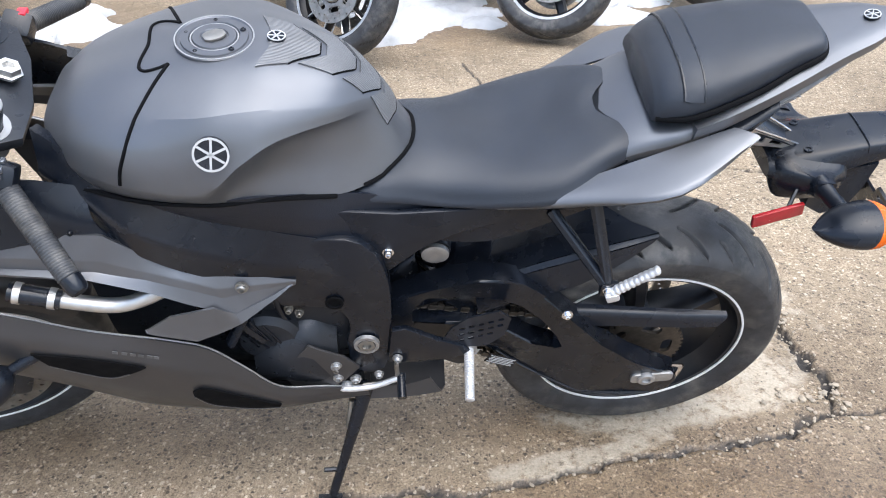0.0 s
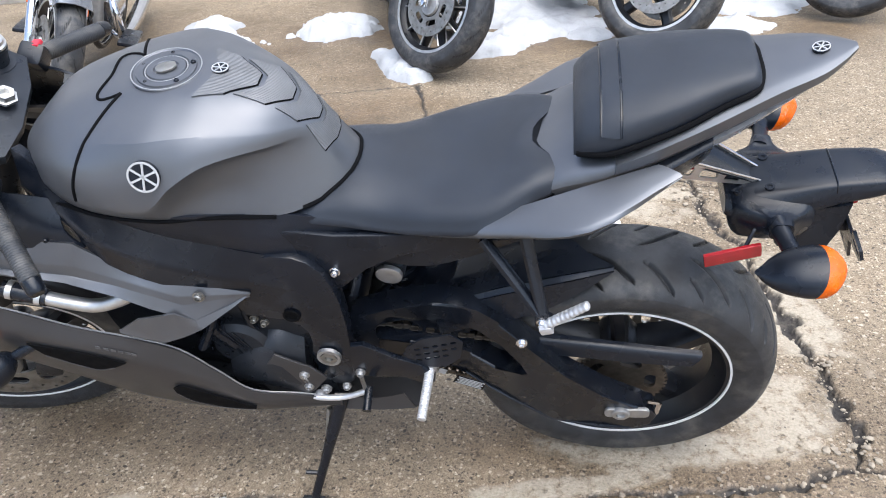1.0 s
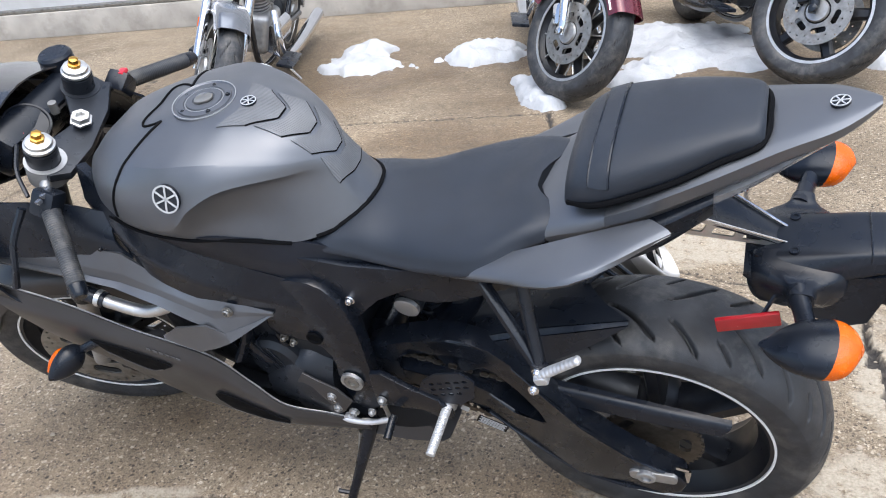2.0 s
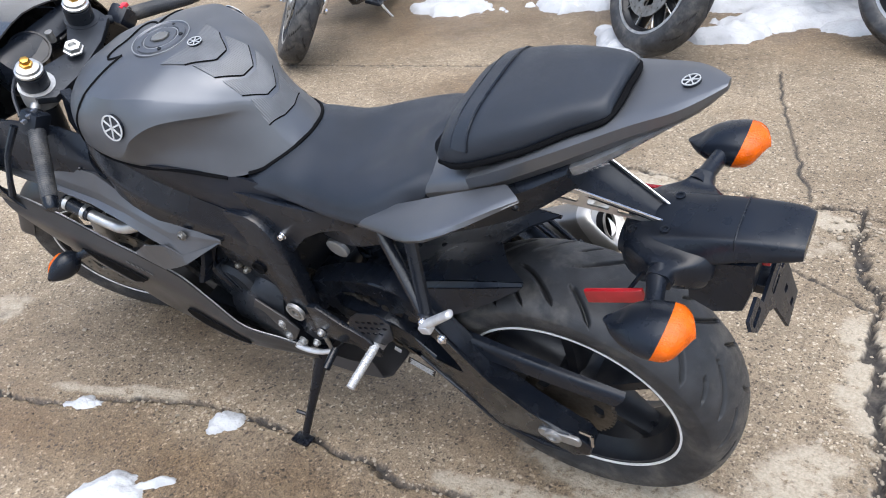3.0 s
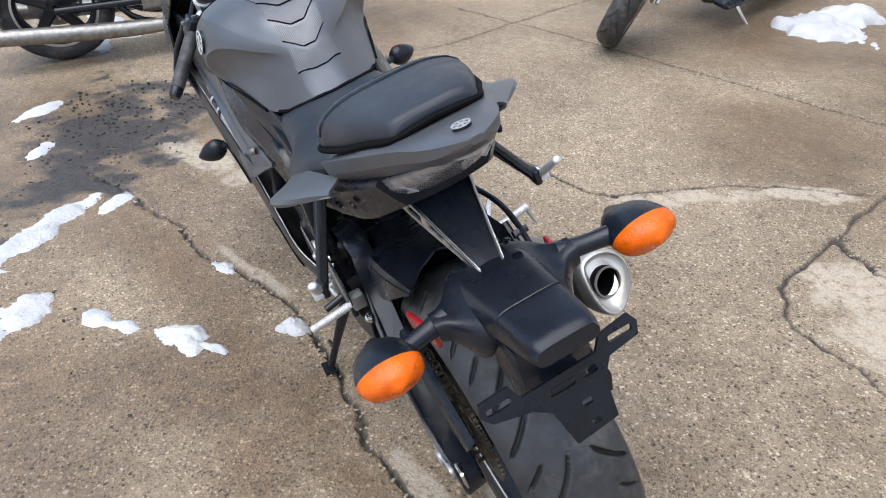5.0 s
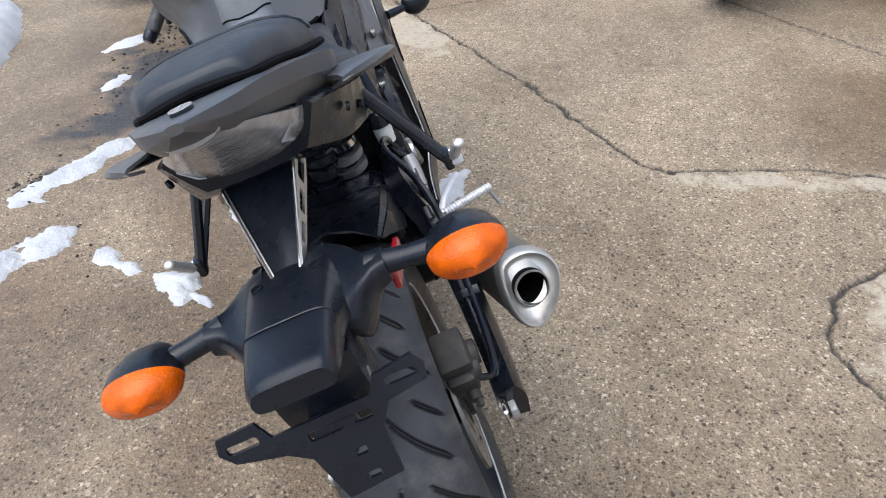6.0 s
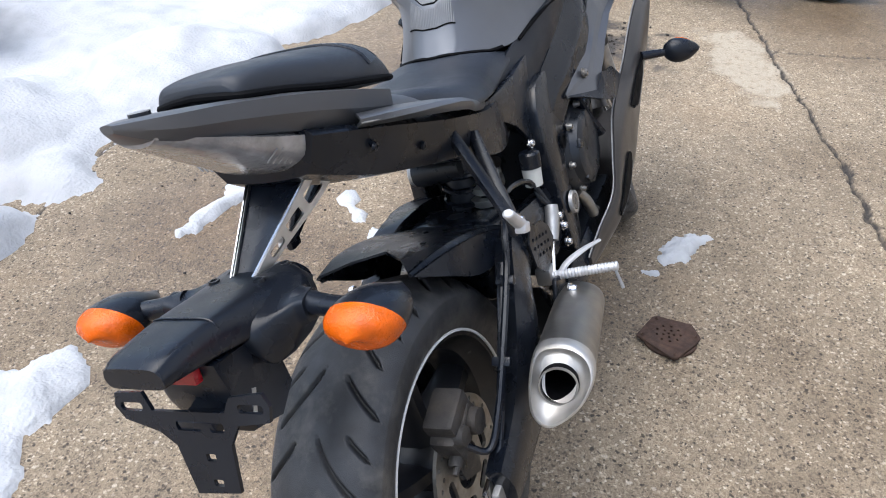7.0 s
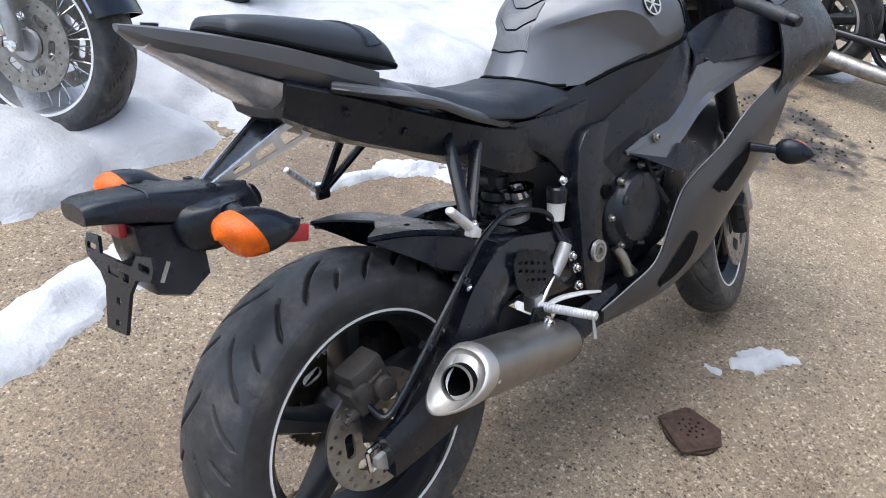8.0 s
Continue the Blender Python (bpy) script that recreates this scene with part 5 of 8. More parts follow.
# engine block, clutch and generator covers behind the fairing
bm = loft([ring(x, h) for x, h in ((-1.0, [(0, 0.72), (0.09, 0.7), (0.11, 0.55), (0.09, 0.42), (0, 0.4)]), (-0.85, [(0, 0.78), (0.11, 0.76), (0.13, 0.58), (0.12, 0.4), (0, 0.36)]),
                                   (-0.68, [(0, 0.74), (0.11, 0.72), (0.13, 0.58), (0.13, 0.4), (0, 0.34)]), (-0.56, [(0, 0.66), (0.09, 0.64), (0.12, 0.55), (0.12, 0.4), (0, 0.34)]))], 4, 3)
engine = part("engine", bm, ENGINE, bike, "black painted four-cylinder engine")
part("engine_sump", block((0.36, 0.29, 0.07), Matrix.Translation((-0.74, 0, 0.338)), 0.02), ENGINE, engine, "black oil sump under the engine")
CL = Vector((-0.692, 0.125, 0.545))
bm = lathe([(0.0, 0.0), (0.0, 0.098), (0.02, 0.097), (0.03, 0.09), (0.034, 0.08), (0.05, 0.074), (0.056, 0.062), (0.054, 0.04), (0.05, 0.0)], CL, (0, 1, 0.04), 44)
clutch = part("clutch_cover", bm, ENGINE, engine, "round black clutch cover with pale scuffs")
for k in range(7):
    a = 2 * math.pi * k / 7
    part("cover_bolt", bolt(CL + Vector((0.09 * math.cos(a), 0.034, 0.09 * math.sin(a))), (0, 1, 0), 0.006, 0.009), STEEL, clutch)
for k in range(5):
    a = 2 * math.pi * k / 5 + 0.5
    bm = block((0.036, 0.01, 0.02), Matrix.Translation(CL + Vector((0.058 * math.cos(a), 0.05, 0.058 * math.sin(a)))) @ Matrix.Rotation(-a, 4, "Y"), 0.004)
    part("cover_rib", bm, ENGINE, clutch)
bm = lathe([(0.0, 0.0), (0.0, 0.062), (0.03, 0.06), (0.04, 0.048), (0.036, 0.0)], (-0.72, -0.12, 0.50), (0, -1, 0.05), 36)
gen = part("generator_cover", bm, ENGINE, engine, "round black generator cover")
bm = loft([[(-0.75, -0.12, 0.47), (-0.75, -0.165, 0.46), (-0.75, -0.17, 0.4), (-0.75, -0.12, 0.38)], [(-0.66, -0.12, 0.52), (-0.66, -0.168, 0.5), (-0.66, -0.175, 0.39), (-0.66, -0.12, 0.36)],
           [(-0.6, -0.12, 0.50), (-0.6, -0.16, 0.46), (-0.6, -0.17, 0.37), (-0.6, -0.12, 0.35)]], 4, 3)
part("sprocket_cover", bm, ENGINE, engine, "black front sprocket cover")
for c in ((-0.607, -0.168, 0.419), (-0.619, -0.165, 0.398), (-0.667, -0.145, 0.6), (-0.675, -0.145, 0.577), (-0.658, -0.145, 0.566), (-0.638, -0.145, 0.604)):
    part("cover_bolt", bolt(c, (0, -1, 0.1), 0.006, 0.009), STEEL, engine)
bm = tube([(-0.74, -0.13, 0.62), (-0.76, -0.15, 0.56), (-0.73, -0.15, 0.5)], 0.012, 8)
tube([(-0.7, -0.12, 0.64), (-0.69, -0.14, 0.56), (-0.66, -0.14, 0.5)], 0.007, 8, bm=bm)
part("hose", bm, FRAME, engine, "black rubber hoses")
bm = tube([(-0.7, 0.13, 0.63), (-0.77, 0.15, 0.6), (-0.85, 0.14, 0.63)], 0.02, 10)
part("hose", bm, BLACK, engine, "thick black coolant hose")
bm = tube([(-0.63, 0.15, 0.47), (-0.645, 0.16, 0.44), (-0.66, 0.165, 0.40)], 0.012, 10)
tube([(-0.66, 0.165, 0.42), (-0.68, 0.168, 0.4)], 0.006, 8, bm=bm)
part("oil_switch", bm, STEEL, engine, "dull metal switch with a ribbed boot")
# silver coolant pipe inside the left fairing
bm = tube([(-1.04, -0.2, 0.708), (-0.99, -0.2, 0.69), (-0.93, -0.197, 0.672), (-0.885, -0.194, 0.68), (-0.84, -0.188, 0.7)], 0.0125, 12)
pipe = part("coolant_pipe", bm, ALU, bike, "bright bent coolant pipe")
part("hose_end", tube([(-1.07, -0.2, 0.718), (-1.035, -0.2, 0.706), (-1.0, -0.2, 0.694)], 0.0155, 12), FRAME, pipe, "black hose end")
for x, z in ((-1.058, 0.714), (-1.012, 0.698)):
    part("hose_clamp", lathe([(-0.005, 0.0158), (-0.005, 0.0172), (0.005, 0.0172), (0.005, 0.0158)], (x, -0.2, z), (1, 0, -0.35), 20, closed=True), ALU, pipe, "bright hose clamp")

# ---- running gear of the sport motorcycle ----
UP_L = [[(-0.54, 0.1, 0.535), (-0.42, 0.1, 0.555), (-0.323, 0.1, 0.57), (-0.245, 0.113, 0.56), (-0.185, 0.13, 0.535), (-0.12, 0.138, 0.468), (-0.05, 0.14, 0.4), (0.048, 0.14, 0.356)],
        [(-0.54, 0.108, 0.5), (-0.42, 0.108, 0.525), (-0.323, 0.112, 0.535), (-0.245, 0.128, 0.515), (-0.185, 0.146, 0.48), (-0.12, 0.15, 0.4), (-0.05, 0.15, 0.365), (0.048, 0.148, 0.335)],
        [(-0.54, 0.1, 0.46), (-0.42, 0.1, 0.485), (-0.33, 0.104, 0.495), (-0.25, 0.12, 0.475), (-0.2, 0.138, 0.43), (-0.14, 0.146, 0.34), (-0.05, 0.146, 0.315), (0.048, 0.144, 0.30)]]
ARM = [(-0.52, 0.545), (-0.47, 0.568), (-0.43, 0.584), (-0.385, 0.597), (-0.345, 0.603), (-0.3, 0.604), (-0.265, 0.597), (-0.225, 0.568), (-0.18, 0.518), (-0.11, 0.442), (-0.039, 0.382), (0.02, 0.345), (0.06, 0.325),
       (0.072, 0.3), (0.06, 0.268), (0.026, 0.252), (-0.04, 0.25), (-0.131, 0.262), (-0.207, 0.308), (-0.25, 0.343), (-0.3, 0.385), (-0.345, 0.418), (-0.4, 0.438), (-0.52, 0.445)]
WINDOW = [(-0.47, 0.522), (-0.43, 0.54), (-0.385, 0.555), (-0.345, 0.56), (-0.3, 0.557), (-0.26, 0.54), (-0.22, 0.503), (-0.185, 0.452), (-0.17, 0.414), (-0.19, 0.405), (-0.24, 0.43), (-0.285, 0.462), (-0.335, 0.478), (-0.4, 0.484), (-0.47, 0.48)]
bm = plate(ARM, 0.042, plane_at((0, 0, 0), (1, 0, 0), (0, 0, 1)), 0.0, None, [WINDOW])
bmesh.ops.bevel(bm, geom=[e for e in bm.edges if e.calc_face_angle(0) > 1.0 and abs(e.verts[0].co.y - e.verts[1].co.y) < 0.001], offset=0.007, segments=3, profile=0.6, affect="EDGES")
for v in bm.verts:
    f = max(0.0, min(1.0, (v.co.x + 0.34) / 0.24))
    v.co.y += 0.042 - (0.116 + 0.034 * f) if v.co.y < 0.0 else -(0.116 + 0.034 * f - 0.042) + v.co.y - 0.042 * (v.co.y > 0.02)
sheet(UP_L, 0.035, 5, 5, False, bm=bm)
tube([(-0.54, -0.13, 0.472), (-0.54, 0.13, 0.472)], 0.035, 16, bm=bm)
block((0.13, 0.19, 0.15), Matrix.Translation((-0.345, 0, 0.505)) @ Matrix.Rotation(radians(-10), 4, "Y"), 0.03, bm, 3)
swingarm = part("swingarm", bm, FRAME, bike, "black arched aluminium swingarm", 45)
for s in (1, -1):
    o = rounded(0.012, 0, 0.085, 0.028, 0.01)
    bm = plate(o, 0.008, plane_at((0.0, s * 0.147 - 0.004, 0.322), (1, 0, 0.06), (0, 0, 1)), 0.002)
    adj = part("chain_adjuster", bm, ALU if s > 0 else CAST, swingarm, "bright axle adjuster plate")
    if s > 0:
        o = [(-0.03, 0.345), (0.005, 0.347), (0.03, 0.338), (0.068, 0.334), (0.072, 0.318), (0.04, 0.296), (0.0, 0.292), (-0.03, 0.298), (-0.042, 0.32)]
        part("axle_carrier", plate(o, 0.012, plane_at((0, 0.162, 0), (1, 0, 0), (0, 0, 1)), 0.003), CAST, adj, "bright cast axle carrier")
    part("axle_nut", lathe([(0.0, 0.0), (0.0, 0.0175), (0.011, 0.0175), (0.013, 0.015), (0.013, 0.009), (0.004, 0.008), (0.004, 0.0)], (0.0, s * (0.162 if s > 0 else 0.151), 0.3225), (0, s, 0), 6 if s > 0 else 18), CAST, adj, "axle nut")
    bm = bmesh.new()
    for p, q in (((0.05, 0.345), (0.072, 0.341)), ((0.072, 0.341), (0.069, 0.303)), ((0.069, 0.303), (0.047, 0.307))):
        tube([(p[0], s * 0.143, p[1]), (q[0], s * 0.143, q[1])], 0.0035, 6, bm=bm, flat=1.6)
    part("adjuster_cap", bm, CHROME, swingarm, "bright folded end cap of the swingarm")
    part("bolt", bolt((-0.187, s * 0.15, 0.536), (0, s, 0.2), 0.0075), CHROME, swingarm, "bright bolt head")
# safety label: plain bars on a plate
bm = block((0.062, 0.001, 0.026), Matrix.Translation((-0.292, -0.134, 0.372)) @ Matrix.Rotation(radians(25), 4, "Y"), 0.0)
lab = part("warning_label", bm, FRAME, swingarm, "black label with pale unreadable print")
for k in range(5):
    part("print_bar", block((0.054 - 0.006 * (k % 2), 0.0008, 0.0022), Matrix.Translation((-0.292, -0.1348, 0.372)) @ Matrix.Rotation(radians(25), 4, "Y") @ Matrix.Translation((0, 0, 0.0095 - k * 0.0048)), 0.0), LABEL, lab)
part("print_bar", block((0.016, 0.0008, 0.016), Matrix.Translation((-0.345, -0.128, 0.4)) @ Matrix.Rotation(radians(25), 4, "Y"), 0.0), LABEL, lab)
# chain guard along the top run
bm = sheet([[(-0.2, -0.095, 0.5), (-0.08, -0.1, 0.488), (0.05, -0.104, 0.475), (0.135, -0.106, 0.468)], [(-0.2, -0.112, 0.496), (-0.08, -0.114, 0.484), (0.05, -0.116, 0.47), (0.135, -0.116, 0.462)],
            [(-0.2, -0.116, 0.465), (-0.08, -0.118, 0.455), (0.05, -0.12, 0.445), (0.12, -0.12, 0.442)]], 0.004, 4, 3, flip=True)
part("chain_guard", bm, BLACK, bike, "long black plastic chain guard")
# chain: links on both runs
bm = bmesh.new()
for a, b, n in (((-0.6, -0.088, 0.535), (-0.02, -0.088, 0.424), 38), ((-0.6, -0.088, 0.45), (-0.02, -0.088, 0.221), 40)):
    for k in range(n):
        f = (k + 0.5) / n
        p = Vector(a).lerp(Vector(b), f)
        d = Vector(b) - Vector(a)
        m = Matrix.Translation(p) @ Matrix.Rotation(-math.atan2(d.z, d.x), 4, "Y")
        for y in (-0.008, 0.008):
            block((0.0172 if k % 2 else 0.0145, 0.0022, 0.013), m @ Matrix.Translation((0, y * (1 if k % 2 else 0.7), 0)), 0.0025, bm, 1)
        block((0.008, 0.014, 0.008), m, 0.002, bm, 1)
tagged(part("chain", bm, CHAIN, bike, "oily brown drive chain"), kind="stuff")

# rear hugger
HUG_SIDE = [[(-0.34, 0.104, 0.495), (-0.255, 0.108, 0.54), (-0.175, 0.109, 0.568), (-0.1, 0.102, 0.616), (-0.045, 0.085, 0.652)],
            [(-0.35, 0.098, 0.55), (-0.25, 0.1, 0.6), (-0.17, 0.1, 0.63), (-0.1, 0.0955, 0.65), (-0.033, 0.081, 0.66)],
            [(-0.35, 0.09, 0.556), (-0.25, 0.092, 0.607), (-0.17, 0.092, 0.638), (-0.1, 0.088, 0.656), (-0.033, 0.077, 0.664)],
            [(-0.36, 0.045, 0.562), (-0.26, 0.045, 0.604), (-0.17, 0.045, 0.638), (-0.115, 0.045, 0.654), (-0.075, 0.045, 0.66)]]
HUG_TOP = [[(-0.36, 0.0, 0.56), (-0.27, 0.0, 0.598), (-0.17, 0.0, 0.636), (-0.135, 0.0, 0.648), (-0.11, 0.0, 0.655)]]
HUG = [[(x, -y, z) for x, y, z in row] for row in HUG_SIDE] + HUG_TOP + HUG_SIDE[::-1]
hug = part("rear_hugger", sheet(crisp(HUG), 0.004, 2, 4), BLACK, bike, "black plastic hugger over the rear tyre", 30)
for c in ((-0.24, 0.0, 0.613), (-0.14, 0.05, 0.65)):
    part("bolt", bolt(c, (0, 0, 1), 0.005, 0.003), FRAME, hug)

# shock absorber and its reservoir
bm = tube([(-0.43, 0.0, 0.66), (-0.4, 0.0, 0.44)], 0.028, 18)
shock = part("shock_absorber", bm, ENGINE, bike, "dark shock absorber with its spring")
coil = [(-0.43 + 0.03 * f + 0.036 * math.cos(f * 44), 0.036 * math.sin(f * 44), 0.64 - 0.19 * f) for f in np.linspace(0, 1, 90)]
part("spring", tube(coil, 0.005, 6, 1), FRAME, shock, "black coil spring")
for z, mat_, lab_ in ((0.632, CHROME, "bright shock collar"), (0.607, ALU, "bright shock ring"), (0.585, ALU, "bright shock ring")):
    part("collar", lathe([(-0.007, 0.02), (-0.007, 0.034), (0.007, 0.034), (0.007, 0.02)], (-0.44 + (0.63 - z) * 0.4, 0.048, z), (0.1, 0, 1), 24, closed=True), mat_, shock, lab_)
part("reservoir", tube([(-0.421, -0.082, 0.645), (-0.415, 0.02, 0.655)], 0.027, 20), ENGINE, shock, "dark cylindrical shock reservoir")
part("reservoir_cap", lathe([(0, 0.0), (0, 0.024), (0.008, 0.024), (0.01, 0.02), (0.007, 0.0)], (-0.421, -0.084, 0.645), (-0.04, -1, -0.1), 24), CAST, shock, "grey metal reservoir cap")

def ribbed_bar(a, b, r0, r1, ribs, bm=None, flat=1.0, dip=0.86):
    """A bar with rings along it, tapering to a rounded end."""
    a, b = Vector(a), Vector(b)
    pts, rr = [], []
    for k in range(ribs):
        for q, e in ((0.0, dip), (0.25, 1.0), (0.6, 1.0), (0.85, dip)):
            f = (k + q) / ribs
            pts.append(a.lerp(b, f))
            rr.append((r0 + (r1 - r0) * f) * e)
    pts.append(b)
    rr.append(r1 * 0.6)
    return tube(pts, rr, 12, 1, bm, flat=flat)


# pillion pegs on their hangers
for s in (1, -1):
    a, b, c = ((-0.244, 0.128, 0.785), (-0.18, 0.13, 0.815), (-0.147, 0.198, 0.672)) if s < 0 else ((-0.235, 0.14, 0.785), (-0.175, 0.135, 0.812), (-0.128, 0.215, 0.682))
    bm = bmesh.new()
    for p in (a, b):
        tube([(p[0], s * p[1], p[2]), (c[0], s * c[1], c[2])], (0.011, 0.011), 8, bm=bm, flat=0.75)
    block((0.03, 0.014, 0.03), Matrix.Translation((c[0], s * c[1], c[2])), 0.006, bm)
    hanger = part("peg_hanger", bm, FRAME, bike, "black forked hanger of the pillion foot peg")
    d = Vector((0.065, 0.004 * s, 0.06)) if s < 0 else Vector((0.058, 0.012, 0.05))
    q = Vector((c[0] + 0.002, s * (c[1] + 0.01), c[2]))
    bm = bmesh.new()
    ribbed_bar(q - d * 0.1, q + d, 0.0105, 0.0085, 11, bm, 0.8)
    block((0.022, 0.018, 0.016), Matrix.Translation(q + Vector((0.002, s * 0.003, -0.004))) @ Matrix.Rotation(radians(-20), 4, "Y"), 0.004, bm)
    part("pillion_peg", bm, PEG, hanger, "folded ribbed aluminium pillion peg")
    part("bolt", bolt((c[0] - 0.004, s * (c[1] + 0.008), c[2] + 0.004), (0, s, 0), 0.006), CHROME, hanger)

# rider foot pegs, heel guards and controls
for s in (1, -1):
    a = Vector((-0.36, s * 0.158, 0.452)) if s < 0 else Vector((-0.358, 0.158, 0.44))
    b = Vector((-0.366, s * 0.258, 0.437)) if s < 0 else Vector((-0.378, 0.278, 0.444))
    bm = ribbed_bar(a, b, 0.0098, 0.0088, 20)
    peg = part("foot_peg", bm, PEG, bike, "ribbed aluminium foot peg")
    if s > 0:
        part("peg_feeler", tube([b + Vector((0.004, -0.006 * s, -0.005)), b + Vector((0.012, 0.004 * s, -0.04))], [0.003, 0.0035], 8), CAST, peg)
    part("peg_bracket", block((0.03, 0.03, 0.034), Matrix.Translation(a + Vector((0, -0.012 * s, 0.004))), 0.005), CAST, peg)
    # rearset plate
    pts = [(-0.51, 0.435), (-0.5, 0.53), (-0.475, 0.535), (-0.42, 0.498), (-0.372, 0.476), (-0.35, 0.448), (-0.352, 0.422), (-0.38, 0.418), (-0.41, 0.436), (-0.455, 0.43)]
    m = plane_at((0, s * 0.15 - 0.006, 0), (1, 0, 0), (0, 0, 1))
    rear = part("rearset_bracket", plate(pts, 0.012, m, 0.003), FRAME, bike, "black forged peg bracket")
    for c in ((-0.483, 0.475), (-0.488, 0.435), (-0.47, 0.505)):
        part("bolt", bolt((c[0], s * 0.155, c[1]), (0, s, 0), 0.0075, 0.009), CHROME, rear, "bright bolt head")
    pts = [(-0.41, 0.49), (-0.394, 0.528), (-0.365, 0.555), (-0.312, 0.572), (-0.29, 0.55), (-0.298, 0.5), (-0.33, 0.468), (-0.37, 0.468)]
    slots = [rounded(-0.376 + 0.017 * k, 0.506 + 0.006 * k + 0.017 * j, 0.012, 0.007, 0.003, 2, 20) for k in range(5) for j in (-1, 0, 1) if not (j < 0 and k == 4)]
    part("heel_guard", plate(pts, 0.003, plane_at((0, s * 0.16, 0), (1, 0, 0), (0, 0, 1)), 0, None, slots), BLACK, rear, "black slotted heel guard")
# gear lever with its rubber toe piece
bm = tube([(-0.615, -0.17, 0.362), (-0.59, -0.176, 0.362), (-0.54, -0.176, 0.366), (-0.487, -0.172, 0.388)], [0.005, 0.007, 0.006, 0.006], 10, 5)
lathe([(-0.006, 0.0), (-0.006, 0.012), (0.006, 0.012), (0.006, 0.0)], (-0.59, -0.172, 0.362), (0, 1, 0), 20, bm)
lever = part("gear_lever", bm, PEG, bike, "bright cast gear lever")
part("toe_rubber", tube([(-0.487, -0.165, 0.389), (-0.486, -0.212, 0.378)], 0.0085, 12), FRAME, lever, "black ribbed toe rubber")
part("linkage", tube([(-0.6, -0.165, 0.37), (-0.62, -0.165, 0.372)], 0.008, 8), FRAME, lever)
bm = tube([(-0.487, -0.15, 0.478), (-0.43, -0.152, 0.462), (-0.375, -0.15, 0.447)], 0.007, 8)
part("shift_rod", bm, FRAME, lever, "black shift rod")
for x, z, r in ((-0.607, 0.436, 0.008), (-0.572, 0.388, 0.008), (-0.528, 0.401, 0.0065), (-0.492, 0.452, 0.007)):
    part("bolt", bolt((x, -0.172, z), (0, -1, 0), r, 0.008), CAST, lever, "dull bright bolt head")
part("linkage", tube([(-0.495, -0.168, 0.43), (-0.5, -0.17, 0.375), (-0.56, -0.172, 0.365)], 0.0045, 8, 4), STEEL, lever, "thin steel link")
# brake pedal, master cylinder and fluid cup
bm = tube([(-0.352, 0.165, 0.43), (-0.385, 0.18, 0.448), (-0.425, 0.205, 0.453), (-0.462, 0.228, 0.45)], [0.006, 0.0075, 0.0065, 0.004], 8, 5, flat=0.6)
part("brake_pedal", bm, PEG, bike, "bright cast brake pedal")
bm = tube([(-0.455, 0.152, 0.535), (-0.435, 0.154, 0.51), (-0.41, 0.156, 0.485)], [0.013, 0.014, 0.011], 12)
mc = part("master_cylinder", bm, CAST, bike, "bright rear brake master cylinder")
part("push_rod", tube([(-0.41, 0.156, 0.485), (-0.365, 0.16, 0.445)], 0.004, 8), CHROME, mc, "thin bright push rod")
bm = lathe([(0.0, 0.0), (0.0, 0.017), (0.036, 0.0185), (0.036, 0.0)], (-0.454, 0.13, 0.582), (-0.1, 0.02, 1), 24)
cup = part("brake_fluid_cup", bm, MILKY, bike, "white translucent brake fluid cup")
part("cup_lid", lathe([(0.036, 0.0), (0.036, 0.0205), (0.062, 0.0205), (0.066, 0.017), (0.066, 0.0)], (-0.454, 0.13, 0.582), (-0.1, 0.02, 1), 24), FRAME, cup, "black screw lid")
part("bolt", bolt((-0.478, 0.133, 0.655), (0, 1, 0.3), 0.007), CHROME, cup)
part("fluid_hose", tube([(-0.45, 0.13, 0.582), (-0.447, 0.138, 0.555), (-0.455, 0.15, 0.535)], 0.006, 8), FRAME, cup)
# rear brake hose along the swingarm, with clips
hose = part("brake_hose", tube([(-0.46, 0.15, 0.53), (-0.43, 0.13, 0.6), (-0.33, 0.125, 0.632), (-0.22, 0.155, 0.622), (-0.16, 0.168, 0.585), (-0.072, 0.168, 0.5), (-0.01, 0.162, 0.43), (0.03, 0.15, 0.39), (0.045, 0.12, 0.41)], 0.0058, 8, 7), FRAME, bike, "black rear brake hose")
part("hose_guide", tube([(-0.18, 0.152, 0.585), (-0.1, 0.158, 0.505), (-0.02, 0.158, 0.415), (0.045, 0.152, 0.34)], 0.0075, 8, 4, flat=0.7), FRAME, hose, "black guide bar beside the hose")
for p in ((-0.15, 0.166, 0.572), (-0.06, 0.166, 0.484)):
    part("hose_clip", block((0.014, 0.03, 0.012), Matrix.Translation(p) @ Matrix.Rotation(radians(48), 4, "Y"), 0.002), FRAME, hose)
# rear caliper on its bracket
bm = block((0.085, 0.045, 0.06), Matrix.Translation((0.03, 0.104, 0.432)) @ Matrix.Rotation(radians(24), 4, "Y"), 0.012)
block((0.07, 0.05, 0.03), Matrix.Translation((0.038, 0.104, 0.468)) @ Matrix.Rotation(radians(18), 4, "Y"), 0.008, bm)
lathe([(0.0, 0.0), (0.0, 0.022), (0.018, 0.02), (0.02, 0.0)], (0.012, 0.122, 0.43), (0, 1, 0), 20, bm)
lathe([(0.0, 0.0), (0.0, 0.017), (0.014, 0.015), (0.016, 0.0)], (0.055, 0.122, 0.44), (0, 1, 0), 20, bm)
tube([(0.045, 0.11, 0.41), (0.075, 0.112, 0.395)], 0.011, 10, bm=bm)
cal = part("rear_caliper", bm, DUSTY, bike, "dusty dark rear brake caliper")
